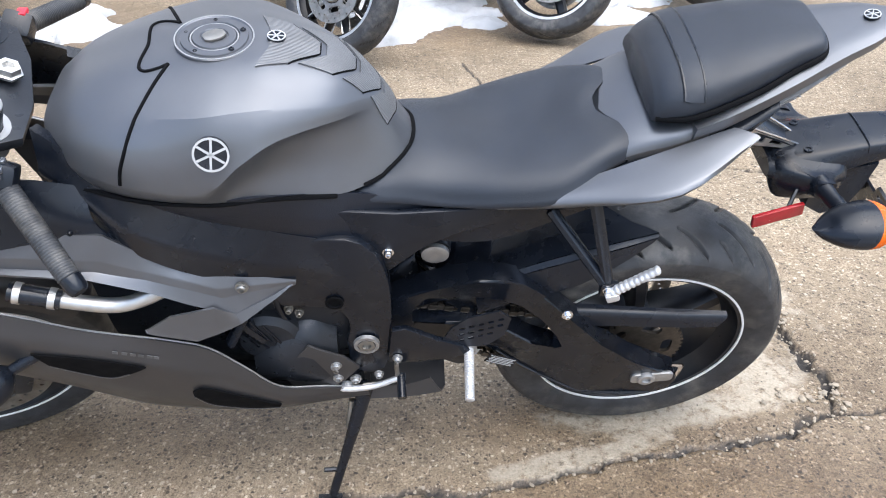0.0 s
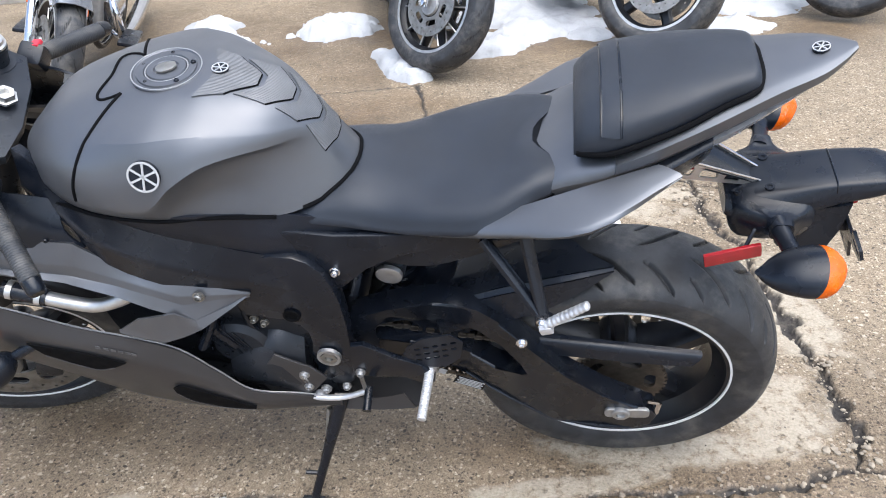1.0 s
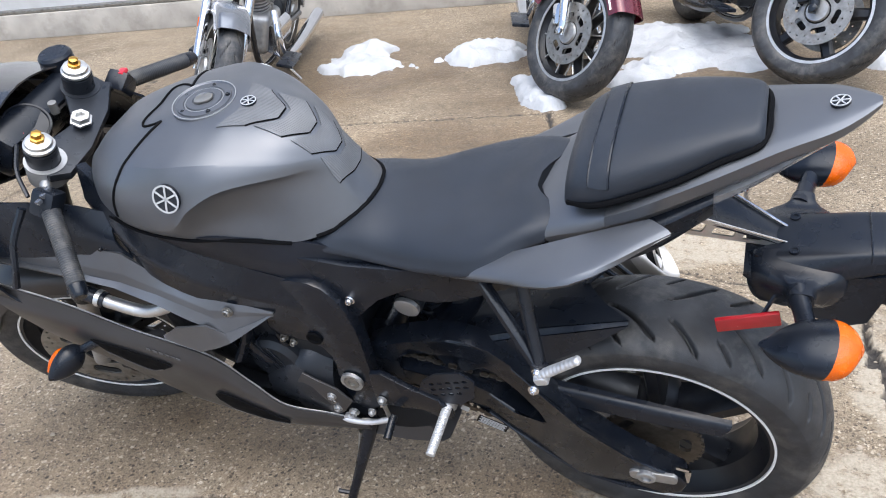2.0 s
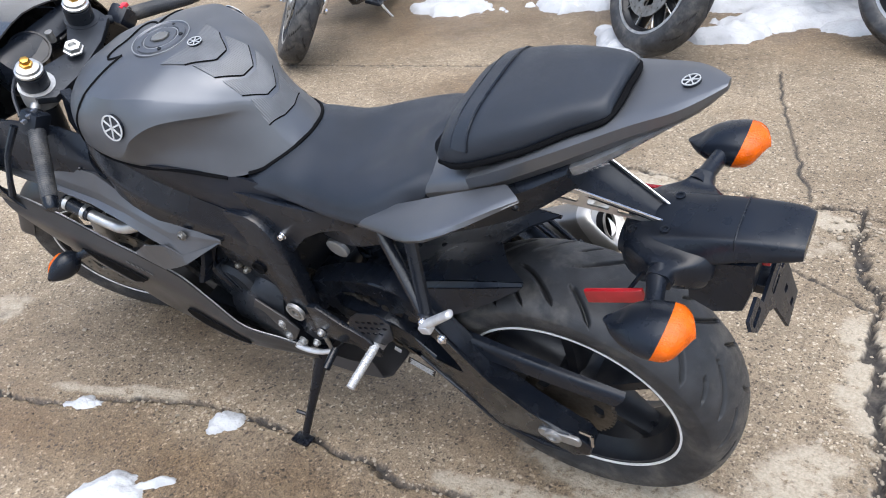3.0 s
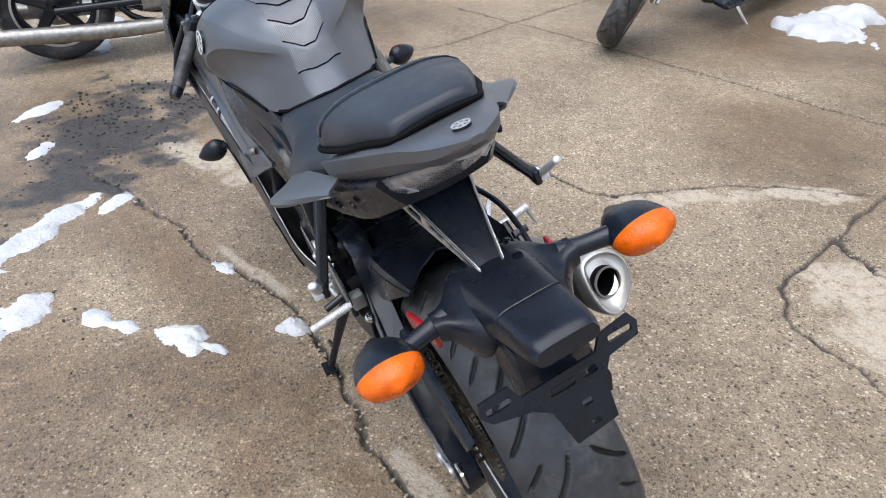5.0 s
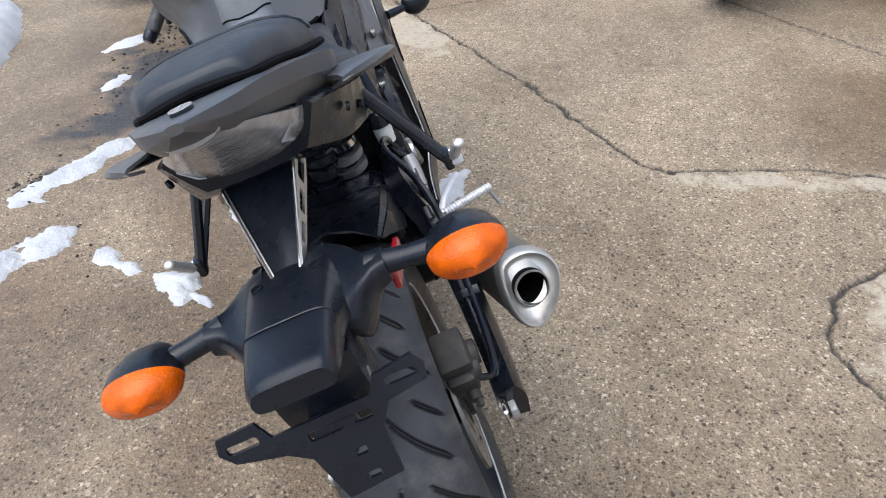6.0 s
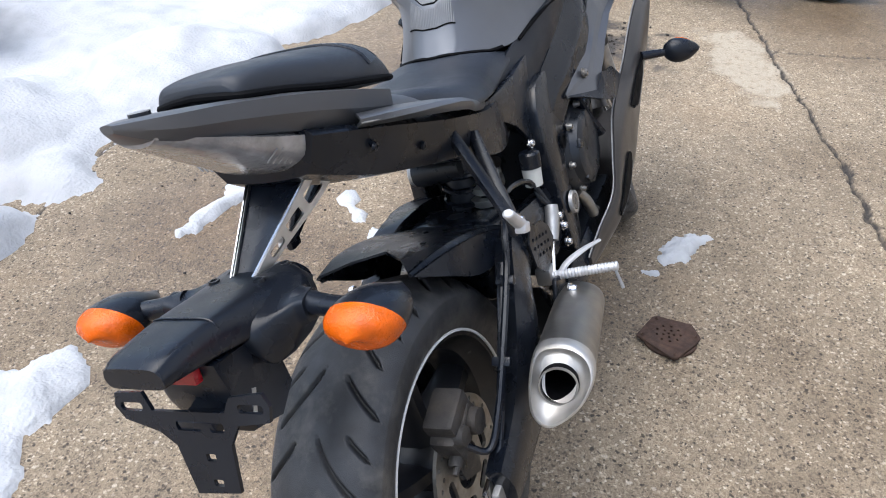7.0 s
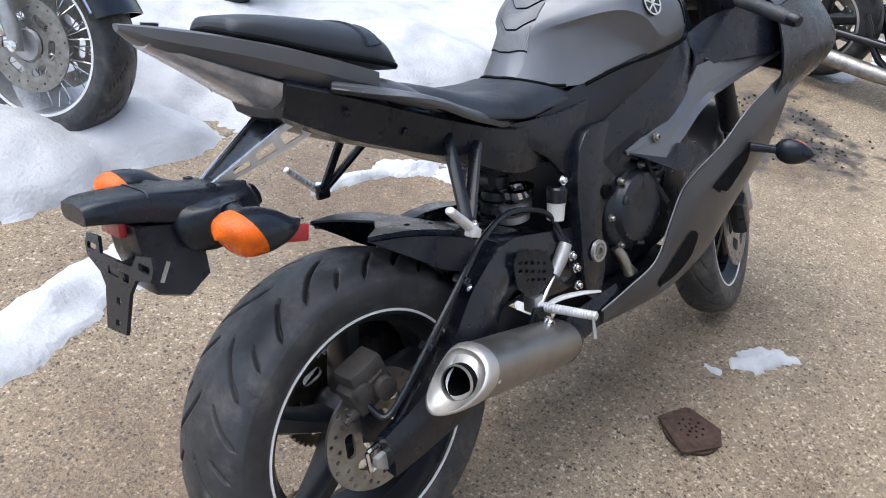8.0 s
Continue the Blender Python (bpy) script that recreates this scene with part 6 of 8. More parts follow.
part("caliper_bracket", plate([(0.03, 0.43), (0.055, 0.4), (0.04, 0.33), (-0.01, 0.3), (-0.02, 0.34), (0.01, 0.37)], 0.01, plane_at((0, 0.1, 0), (1, 0, 0), (0, 0, 1)), 0.002), ENGINE, cal)
for p in ((0.062, 0.116, 0.402), (0.03, 0.125, 0.452)):
    part("pin", tube([(p[0] - 0.02, p[1], p[2] + 0.008), (p[0] + 0.025, p[1], p[2] - 0.01)], 0.005, 8), DUSTY, cal)

# stubby exhaust
F, B = Vector((-0.375, 0.192, 0.362)), Vector((-0.03, 0.262, 0.47))
ax = (B - F).normalized()
side = Vector((0, 0, 1)).cross(ax).normalized()
upv = ax.cross(side)


def can(f, k, slant=0.0, inner=False):
    """A cross-section of the canister, wide above and narrow below on the inner side."""
    shape = [(-0.028, 0.047), (0.014, 0.049), (0.044, 0.03), (0.05, 0.0), (0.03, -0.032), (0.0, -0.052), (-0.03, -0.058), (-0.05, -0.036), (-0.046, 0.012)]
    c = F.lerp(B, f)
    return [tuple(c + side * (u * k) + upv * (v * k) - ax * (slant * v * k)) for u, v in shape]


bm = loft([can(-0.02, 0.6), can(0.0, 0.86), can(0.06, 0.93), can(0.5, 0.96), can(0.92, 0.97, 0.25)], 5, 5, caps=False)
exhaust = part("exhaust_silencer", bm, TITAN, bike, "stubby brushed grey exhaust silencer", 40)
bm = loft([can(0.9, 1.0, 0.3), can(0.955, 1.0, 0.45), can(0.985, 0.96, 0.5), can(0.995, 0.88, 0.5)], 3, 5, caps=False)
loft([can(0.995, 0.88, 0.5), can(0.975, 0.8, 0.45), can(0.958, 0.66, 0.4), can(0.95, 0.5, 0.3)], 3, 5, bm=bm, caps=False)
cap = part("end_cap", bm, SATIN_ALU, exhaust, "polished end cap of the silencer", 40)
c0 = F.lerp(B, 0.918) + side * -0.004 - upv * 0.006
bm = lathe([(-0.06, 0.0), (-0.06, 0.022), (0.022, 0.026), (0.026, 0.0275), (0.022, 0.0295), (-0.02, 0.0295), (-0.06, 0.0295)], c0, ax, 36)
part("outlet", bm, GAP, cap, "round black outlet bore")
part("outlet_lip", lathe([(0.022, 0.0262), (0.0275, 0.0268), (0.0275, 0.0288), (0.022, 0.0292)], c0, ax, 36, closed=True), STEEL, cap, "thin bright outlet lip")
part("outlet_flange", lathe([(-0.004, 0.0288), (-0.004, 0.042), (0.003, 0.0415), (0.009, 0.0288)], c0, ax, 36, closed=True), SATIN_ALU, cap, "pale dished ring round the outlet")
for u, v in ((0.0, 0.047), (0.046, 0.0)):
    c = F.lerp(B, 0.87) + side * u + upv * v
    part("rivet", bolt(c, side * u + upv * v, 0.0035, 0.003), CHROME, exhaust)
bm = tube([(-0.37, 0.19, 0.365), (-0.44, 0.15, 0.33), (-0.55, 0.08, 0.3), (-0.7, 0.03, 0.3)], [0.045, 0.042, 0.035, 0.03], 16, 5)
part("exhaust_pipe", bm, FRAME, exhaust, "black collector pipe")
bm = plate([(-0.37, 0.42), (-0.33, 0.43), (-0.31, 0.4), (-0.33, 0.37), (-0.38, 0.37)], 0.008, plane_at((0, 0.175, 0.02), (1, 0, 0), (0, 0, 1)), 0.002)
part("exhaust_bracket", bm, FRAME, exhaust, "black exhaust mounting bracket")
part("bolt", bolt((-0.335, 0.196, 0.425), (0, 1, 0), 0.009, 0.012), CHROME, exhaust)
# grey belly plate between stand and swingarm
bm = sheet([[(-0.56, -0.15, 0.325), (-0.48, -0.15, 0.325), (-0.43, -0.14, 0.33)], [(-0.56, -0.145, 0.29), (-0.47, -0.14, 0.285), (-0.4, -0.13, 0.278)], [(-0.56, 0.1, 0.27), (-0.47, 0.1, 0.27), (-0.4, 0.1, 0.27)]], 0.004, 3, 3)
part("belly_plate", bm, BRONZE_PAINT, bike, "grey plate under the engine")
bm = sheet([[(-0.62, 0.155, 0.39), (-0.5, 0.15, 0.38), (-0.4, 0.145, 0.36)], [(-0.62, 0.165, 0.34), (-0.5, 0.16, 0.315), (-0.4, 0.155, 0.3)], [(-0.62, 0.1, 0.295), (-0.5, 0.1, 0.28), (-0.4, 0.1, 0.27)]], 0.004, 3, 3)
part("belly_plate", bm, BLACK, bike, "black plate under the engine")

# side stand
bm = tube([(-0.556, -0.15, 0.335), (-0.57, -0.175, 0.29), (-0.605, -0.225, 0.19), (-0.636, -0.268, 0.102)], [0.017, 0.015, 0.0105, 0.0095], 10, 5)
stand = part("side_stand", bm, FRAME, bike, "black steel side stand resting on the concrete")
part("stand_foot", block((0.05, 0.032, 0.008), Matrix.Translation((-0.643, -0.278, 0.0905)) @ Matrix.Rotation(radians(-16.7), 4, "X"), 0.003), FRAME, stand)
part("stand_spring", tube([(-0.585, -0.165, 0.3), (-0.595, -0.19, 0.24)], 0.007, 8), STEEL, stand)
part("stand_tang", tube([(-0.622, -0.24, 0.155), (-0.65, -0.245, 0.165)], 0.005, 8), FRAME, stand)

# number plate holder, its bracket and the rear lamps
def side_plate(s):
    a, b = Vector((0.055, s * 0.047, 0.878)), Vector((0.184, s * 0.0165, 0.808))
    m = plane_at(a, b - a, (-0.35, 0, -1))
    L = (b - a).length
    k = 1 if s < 0 else 1
    return m, L


brk = None
for s in (1, -1):
    m, L = side_plate(s)
    o = [(0, 0), (L, 0), (L - 0.004, 0.012), (0.02, 0.036), (-0.03, 0.04), (-0.035, 0.012)]
    hs = [rounded(0.014, 0.019, 0.034, 0.018, 0.004, 3, -8), rounded(0.06, 0.0145, 0.032, 0.0135, 0.003, 3, -9), rounded(0.102, 0.0102, 0.028, 0.009, 0.003, 3, -9)]
    bmx = plate(o, 0.003, m, 0, None, hs)
    if brk is None:
        bm = sheet([[(0.05, -0.0465, 0.872), (0.11, -0.034, 0.84), (0.182, -0.0165, 0.801)], [(0.05, 0.0, 0.868), (0.11, 0.0, 0.836), (0.182, 0.0, 0.798)], [(0.05, 0.0465, 0.872), (0.11, 0.034, 0.84), (0.182, 0.0165, 0.801)]], 0.003, 4, 3)
        brk = part("plate_bracket", bm, BLACK, bike, "tapered channel bracket with a black middle")
    part("bracket_side", bmx, ALU, brk, "brushed aluminium side with cut-outs", 30)
    part("bracket_edge", tube([(0.055, s * 0.047, 0.8785), (0.184, s * 0.0165, 0.8085)], 0.0018, 6), CHROME, brk, "bright raw edge")

bm = loft([ring(x, h) for x, h in (
    (0.13, [(0, 0.796), (0.03, 0.796), (0.046, 0.79), (0.054, 0.779), (0.048, 0.768), (0, 0.766)]),
    (0.16, [(0, 0.806), (0.035, 0.805), (0.052, 0.797), (0.068, 0.78), (0.06, 0.762), (0, 0.76)]),
    (0.22, [(0, 0.815), (0.036, 0.814), (0.05, 0.806), (0.062, 0.785), (0.055, 0.765), (0, 0.762)]),
    (0.288, [(0, 0.826), (0.036, 0.825), (0.046, 0.817), (0.05, 0.8), (0.046, 0.785), (0, 0.78)]),
    (0.35, [(0, 0.832), (0.034, 0.83), (0.043, 0.822), (0.046, 0.812), (0.04, 0.8), (0, 0.798)]),
    (0.372, [(0, 0.828), (0.03, 0.827), (0.038, 0.82), (0.04, 0.812), (0.034, 0.803), (0, 0.802)]))], 5, 4)
holder = part("plate_holder", bm, BLACK, bike, "black plastic number plate holder", 40)
part("joint", tube([(0.289, -0.049, 0.8), (0.2885, -0.045, 0.8185), (0.288, -0.034, 0.8262), (0.288, 0.0, 0.8272), (0.288, 0.034, 0.8262), (0.2885, 0.045, 0.8185), (0.289, 0.049, 0.8)], 0.0013, 6, 3), FRAME, holder)
for c in ((0.194, 0.034, 0.8105), (0.194, -0.034, 0.8105), (0.148, 0.036, 0.8025), (0.148, -0.036, 0.8025)):
    part("bolt", lathe([(-0.002, 0.0), (-0.002, 0.0075), (0.0025, 0.007), (0.0025, 0.0042), (0.0008, 0.004), (0.0008, 0.0)], c, (-0.15, 0, 1), 18), FRAME, holder, "black dished bolt")
# ducted shoulders out to the indicators
for s in (1, -1):
    box = ((-1, -0.3), (-0.94, 0.6), (-0.7, 0.95), (-0.2, 1.0), (0.4, 0.95), (0.8, 0.8), (0.97, 0.4), (1, -0.3), (0.8, -1), (-0.8, -1))
    bm = loft([[(xc + u * hx, s * y, zc + v * hz) for u, v in box] for y, xc, hx, zc, hz in ((0.03, 0.2, 0.068, 0.786, 0.022), (0.046, 0.2, 0.066, 0.776, 0.028), (0.06, 0.201, 0.062, 0.767, 0.032), (0.07, 0.202, 0.05, 0.768, 0.029), (0.08, 0.204, 0.032, 0.774, 0.023), (0.09, 0.205, 0.02, 0.781, 0.018), (0.104, 0.206, 0.0165, 0.785, 0.0155))], 4, 3, tight=True)
    part("indicator_shoulder", bm, BLACK, holder, "", 50)
    bm = tube([(0.2, s * 0.085, 0.786), (0.208, s * 0.12, 0.785), (0.215, s * 0.155, 0.784)], [0.0165, 0.013, 0.014], 12, 4)
    ind = part("indicator", bm, BLACK, holder, "black stalked turn indicator with an amber lens")
    rings_h, rings_l = [], []
    yc = 0.19 if s > 0 else 0.18
    for x, ry, rz in ((0.168, 0.008, 0.006), (0.18, 0.024, 0.017), (0.2, 0.037, 0.026), (0.222, 0.043, 0.0305), (0.236, 0.0445, 0.0315)):
        rings_h.append([(x + 0.012 * math.sin(q) , s * (yc + ry * math.cos(q)), 0.784 + rz * math.sin(q)) for q in (2 * math.pi * k / 12 for k in range(12))])
    for x, ry, rz in ((0.236, 0.0445, 0.0315), (0.252, 0.042, 0.0295), (0.264, 0.032, 0.023), (0.271, 0.016, 0.011), (0.2725, 0.004, 0.003)):
        rings_l.append([(x + 0.012 * math.sin(q) * (1 if x < 0.25 else 0.6), s * (yc + ry * math.cos(q)), 0.784 + rz * math.sin(q)) for q in (2 * math.pi * k / 12 for k in range(12))])
    part("indicator_body", loft(rings_h, 4, 3), BLACK, ind, "black teardrop indicator body")
    part("indicator_lens", loft(rings_l, 4, 3), ORANGE, ind, "amber indicator lens", 60)
    m = Matrix.Translation((0.142, s * 0.108, 0.735)) @ Matrix.Rotation(radians(-11), 4, "Y") @ Matrix.Rotation(radians(-8 * s), 4, "Z")
    refl = part("side_reflector", block((0.088, 0.008, 0.026), m, 0.003), RED, holder, "red rectangular side reflector")
    part("reflector_stay", tube([(0.16, s * 0.1, 0.744), (0.178, s * 0.075, 0.768), (0.19, s * 0.055, 0.772)], 0.0035, 6, 3), FRAME, refl)
# mud flap and tag bracket below the holder
bm = loft([[(x, y, z) for x, z in pr] for y, pr in ((-0.046, ((0.23, 0.768), (0.315, 0.785), (0.312, 0.735), (0.3, 0.692), (0.262, 0.676), (0.23, 0.695))), (-0.04, ((0.226, 0.77), (0.32, 0.79), (0.316, 0.735), (0.304, 0.684), (0.262, 0.667), (0.225, 0.69))),
                                                    (0.04, ((0.226, 0.77), (0.32, 0.79), (0.316, 0.735), (0.304, 0.684), (0.262, 0.667), (0.225, 0.69))), (0.046, ((0.23, 0.768), (0.315, 0.785), (0.312, 0.735), (0.3, 0.692), (0.262, 0.676), (0.23, 0.695))))], 2, 1)
flap = part("mud_flap", bm, BLACK, holder, "black moulded mud flap", 35)
part("rear_reflector", block((0.012, 0.06, 0.026), Matrix.Translation((0.325, 0.0, 0.785)) @ Matrix.Rotation(radians(-10), 4, "Y"), 0.003), RED, flap, "red reflector under the holder")
part("bright_slot", block((0.03, 0.0015, 0.006), Matrix.Translation((0.29, 0.0466, 0.715)) @ Matrix.Rotation(radians(60), 4, "Y"), 0.0), CAST, flap)
# the tag bracket: a flat plate with slotted arms
o = [(-0.112, 0.0), (-0.07, 0.002), (-0.06, -0.02), (0.045, -0.018), (0.056, 0.0), (0.1, 0.006), (0.108, -0.008), (0.104, -0.026), (0.06, -0.032), (0.045, -0.055), (0.042, -0.112), (-0.02, -0.118), (-0.034, -0.06), (-0.055, -0.045), (-0.104, -0.032), (-0.116, -0.016)]
hs = [rounded(-0.09, -0.016, 0.034, 0.01, 0.004), rounded(0.082, -0.012, 0.034, 0.01, 0.004), rounded(-0.01, -0.036, 0.036, 0.011, 0.003), rounded(0.03, -0.036, 0.02, 0.011, 0.003), rounded(0.012, -0.072, 0.014, 0.009, 0.002), rounded(0.014, -0.102, 0.014, 0.008, 0.002)]
bm = plate(o, 0.005, plane_at((0.322, 0.0, 0.752), (0, 1, 0), (-0.3, 0, 1)), 0, None, hs)
tagb = part("tag_bracket", bm, BLACK, holder, "empty black number plate bracket with slots", 30)
part("tag_lug", block((0.03, 0.05, 0.02), Matrix.Translation((0.322, 0.0, 0.715)), 0.003), BLACK, tagb)

# ---- front end, turned to the left ----
STEER = Matrix.Translation((-1.033, 0, 0.977)) @ Matrix.Rotation(radians(17), 4, Vector((0.407, 0, 0.914))) @ Matrix.Translation((1.033, 0, -0.977))
FA = Vector((-1.372, 0.0, 0.302))
front_wheel = cast_wheel("front_wheel", bike, STEER @ Matrix.Translation(FA), 0.212, 0.05, 5, 0.045, 0.06, 0.04, 0.055, 0.1, "black five-spoke cast front wheel")
bm = tyre_mesh(0.295, 0.06, 0.212, 240, [(11, 0.07, 0.75, 0.6, 0.0, 0.004), (11, 0.4, 0.93, 0.6, 0.4, 0.0035)])
bm.transform(STEER @ Matrix.Translation(FA))
part("tyre", bm, RUBBER, front_wheel, "black front tyre", 180)
for s in (1, -1):
    bm = lathe([(s * 0.0505, 0.2115), (s * 0.053, 0.212), (s * 0.053, 0.216), (s * 0.0505, 0.2162)], (0, 0, 0), (0, 1, 0), 90, closed=True)
    bm.transform(STEER @ Matrix.Translation(FA))
    part("rim_stripe", bm, STRIPE, front_wheel, "thin white stripe on the rim edge")
    bm = disc_mesh(0.155, 0.12, 0.005, 0.07, 36, s * 0.07)
    bm.transform(STEER @ Matrix.Translation(FA))
    part("brake_disc", bm, STEEL, front_wheel, "drilled front brake disc")
    top, ft = Vector((-1.058, s * 0.1, 1.0)), Vector((-1.36, s * 0.1, 0.32))
    bm = tube([top, top.lerp(ft, 0.62)], 0.0265, 20)
    bm.transform(STEER)
    leg = part("fork_leg", bm, ENGINE, bike, "black upside-down fork leg")
    bm = tube([top.lerp(ft, 0.6), ft], 0.021, 18)
    bm.transform(STEER)
    part("fork_slider", bm, CAST, leg, "bright fork slider")
    bm = block((0.06, 0.045, 0.11), Matrix.Translation((-1.27, s * 0.1, 0.33)) @ Matrix.Rotation(radians(25), 4, "Y"), 0.014)
    bm.transform(STEER)
    part("front_caliper", bm, ENGINE, leg, "dark front brake caliper")
    up = Vector((0.407, 0, 0.914))
    bm = lathe([(0.0, 0.0), (0.0, 0.0265), (0.005, 0.0265), (0.007, 0.023), (0.013, 0.022), (0.016, 0.0155), (0.016, 0.0)], top + up * 0.006, up, 32)
    bm.transform(STEER)
    fcap = part("fork_cap", bm, ALU, leg, "bright round fork cap")
    bm = lathe([(0.015, 0.0), (0.015, 0.0125), (0.022, 0.0125), (0.023, 0.009), (0.031, 0.009), (0.032, 0.007), (0.032, 0.0)], top + up * 0.006, up, 6)
    bm.transform(STEER)
    part("adjuster_nut", bm, GOLD, fcap, "gold anodised adjuster nut")
    bm = lathe([(-0.03, 0.024), (-0.03, 0.028), (0.0, 0.028), (0.0, 0.024)], top + up * 0.002, up, 28, closed=True)
    bm.transform(STEER)
    part("clamp_ring", bm, ENGINE, leg)
# front mudguard
rows = []
for a in (-60, -35, -5, 30, 60):
    r = radians(a)
    rows.append([(FA.x + 0.012 + q * math.sin(r), y, FA.z + q * math.cos(r)) for y, q in ((-0.075, 0.26), (-0.07, 0.3), (-0.04, 0.32), (0, 0.325), (0.04, 0.32), (0.07, 0.3), (0.075, 0.26))])
bm = sheet(rows, 0.004, 4, 3)
bm.transform(STEER)
part("front_mudguard", bm, BRONZE_PAINT, bike, "dark front mudguard")
# top yoke
o = [(-0.135, -0.02), (-0.125, -0.055), (-0.07, -0.058), (0.0, -0.022), (0.07, -0.058), (0.125, -0.055), (0.135, -0.02), (0.12, 0.012), (0.05, 0.028), (-0.05, 0.028), (-0.12, 0.012)]
bm = plate([(x, y) for x, y in o], 0.018, plane_at((-1.033, 0, 0.957), (0, 1, 0), (0.914, 0, -0.407)), 0.004)
bm.transform(STEER)
yoke = part("top_yoke", bm, ENGINE, bike, "black top yoke")
bm = lathe([(0.0, 0.0), (0.0, 0.021), (0.004, 0.021), (0.005, 0.0175), (0.014, 0.0165), (0.014, 0.009), (0.006, 0.009), (0.006, 0.0)], (-1.033, 0.0, 0.968), (0.407, 0, 0.914), 6)
bm.transform(STEER)
part("stem_nut", bm, ALU, yoke, "bright hexagonal stem nut")
# clip-on bars
for s in (1, -1):
    a, b = (Vector((-1.015, -0.165, 0.915)), Vector((-0.925, -0.27, 0.828))) if s < 0 else (Vector((-1.078, 0.165, 0.938)), Vector((-1.038, 0.318, 0.893)))
    fork = STEER @ Vector((-1.075, s * 0.1, 0.955))
    bm = tube([fork, a, b], 0.0105, 12, 4)
    lathe([(-0.02, 0.0265), (-0.02, 0.036), (0.02, 0.036), (0.02, 0.0265)], fork, (0.407, 0, 0.914), 24, bm, closed=True)
    bar = part("clip_on_bar", bm, CAST if s < 0 else ENGINE, bike, "clip-on handlebar clamped to the fork")
    g0 = a.lerp(b, 0.12)
    d = (b - g0)
    bm = ribbed_bar(g0, g0 + d, 0.0168, 0.0162, 34, dip=0.95)
    part("grip", bm, RUBBER, bar, "black rubber hand grip")
    part("bar_end", lathe([(0.0, 0.0), (0.0, 0.0155), (0.018, 0.0145), (0.024, 0.011), (0.024, 0.0)], b, d, 20), FRAME, bar, "black bar end weight")
    bm = block((0.045, 0.042, 0.05), Matrix.Translation(a.lerp(b, 0.0)) @ Matrix.Rotation(radians(20), 4, "Y") @ Matrix.Rotation(radians(-35 * -s), 4, "X"), 0.01)
    sw = part("switch_housing", bm, BLACK, bar, "black switch housing")
    n = Vector((0.45, 0.25 * s, 0.85)).normalized()
    if s > 0:
        part("kill_switch", block((0.016, 0.02, 0.008), Matrix.Translation(a + n * 0.026), 0.002), REDPLASTIC, sw, "red kill switch")
    else:
        for k in range(3):
            part("switch", block((0.01, 0.01, 0.008), Matrix.Translation(a + n * 0.024 + Vector((0.0, 0.014 * (k - 1), 0.002 * k))), 0.002), GREYPAINT, sw)
        # clutch lever
        bm = tube([a + Vector((-0.045, -0.02, 0.0)), a + Vector((-0.065, -0.06, -0.045)), a + Vector((-0.07, -0.085, -0.085)), a + Vector((-0.085, -0.1, -0.125))], [0.008, 0.0065, 0.006, 0.0075], 8, 5)
        part("clutch_lever", bm, FRAME, bar, "black drilled clutch lever")
        part("clutch_cable", tube([a + Vector((-0.04, 0.0, 0.01)), a + Vector((-0.07, 0.03, 0.04)), a + Vector((-0.1, 0.08, 0.06))], 0.004, 6), FRAME, bar)
# front brake fluid cup by the right bar
c = Vector((-1.165, 0.125, 0.968))
bm = lathe([(0.0, 0.0), (0.0, 0.027), (0.036, 0.03), (0.036, 0.0)], c, (0.1, 0, 1), 28)
fc = part("front_fluid_cup", bm, MILKY, bike, "translucent brake fluid cup with a blue-black lid")
part("cup_lid", lathe([(0.036, 0.0), (0.036, 0.033), (0.062, 0.033), (0.067, 0.029), (0.067, 0.0)], c, (0.1, 0, 1), 28), BLACK, fc, "black screw lid")
# instruments: dial and housing
n = Vector((0.62, -0.1, 0.75)).normalized()
c = Vector((-1.125, -0.035, 0.985))
dash = part("instrument_housing", block((0.06, 0.24, 0.11), Matrix.Translation((-1.165, 0.02, 0.955)) @ Matrix.Rotation(radians(40), 4, "Y"), 0.02), BLACK, bike, "black instrument housing")
dial = part("rev_counter", lathe([(-0.02, 0.0), (-0.02, 0.042), (0.004, 0.042), (0.004, 0.038), (0.0, 0.037), (0.0, 0.0)], c, n, 40), FRAME, dash, "round rev counter")
part("dial_face", lathe([(0.0005, 0.0), (0.0005, 0.036), (0.0015, 0.036), (0.0015, 0.0)], c, n, 40), DIAL, dial, "dark dial face")
m = plane_at(c + n * 0.003, Vector((0, 1, 0)), Vector((-0.7, 0, 0.6)))
part("needle", block((0.028, 0.0022, 0.001), m @ Matrix.Rotation(radians(200), 4, "Z") @ Matrix.Translation((0.012, 0, 0)), 0.0), REDPLASTIC, dial)
for k in range(12):
    a = radians(230 - 24 * k)
    part("dial_mark", block((0.005, 0.0014, 0.0008), m @ Matrix.Rotation(a, 4, "Z") @ Matrix.Translation((0.031, 0, -0.001)), 0.0), FRAME, dial)
part("display", block((0.002, 0.09, 0.05), Matrix.Translation(Vector((-1.13, 0.075, 0.985))) @ Matrix.Rotation(radians(-40), 4, "Y"), 0.0), WINDSCREEN, dash, "dark display panel")
key = part("ignition_key", tube([(-1.075, -0.005, 0.99), (-1.07, -0.005, 1.012)], 0.008, 10), STEEL, yoke, "ignition key in its lock")
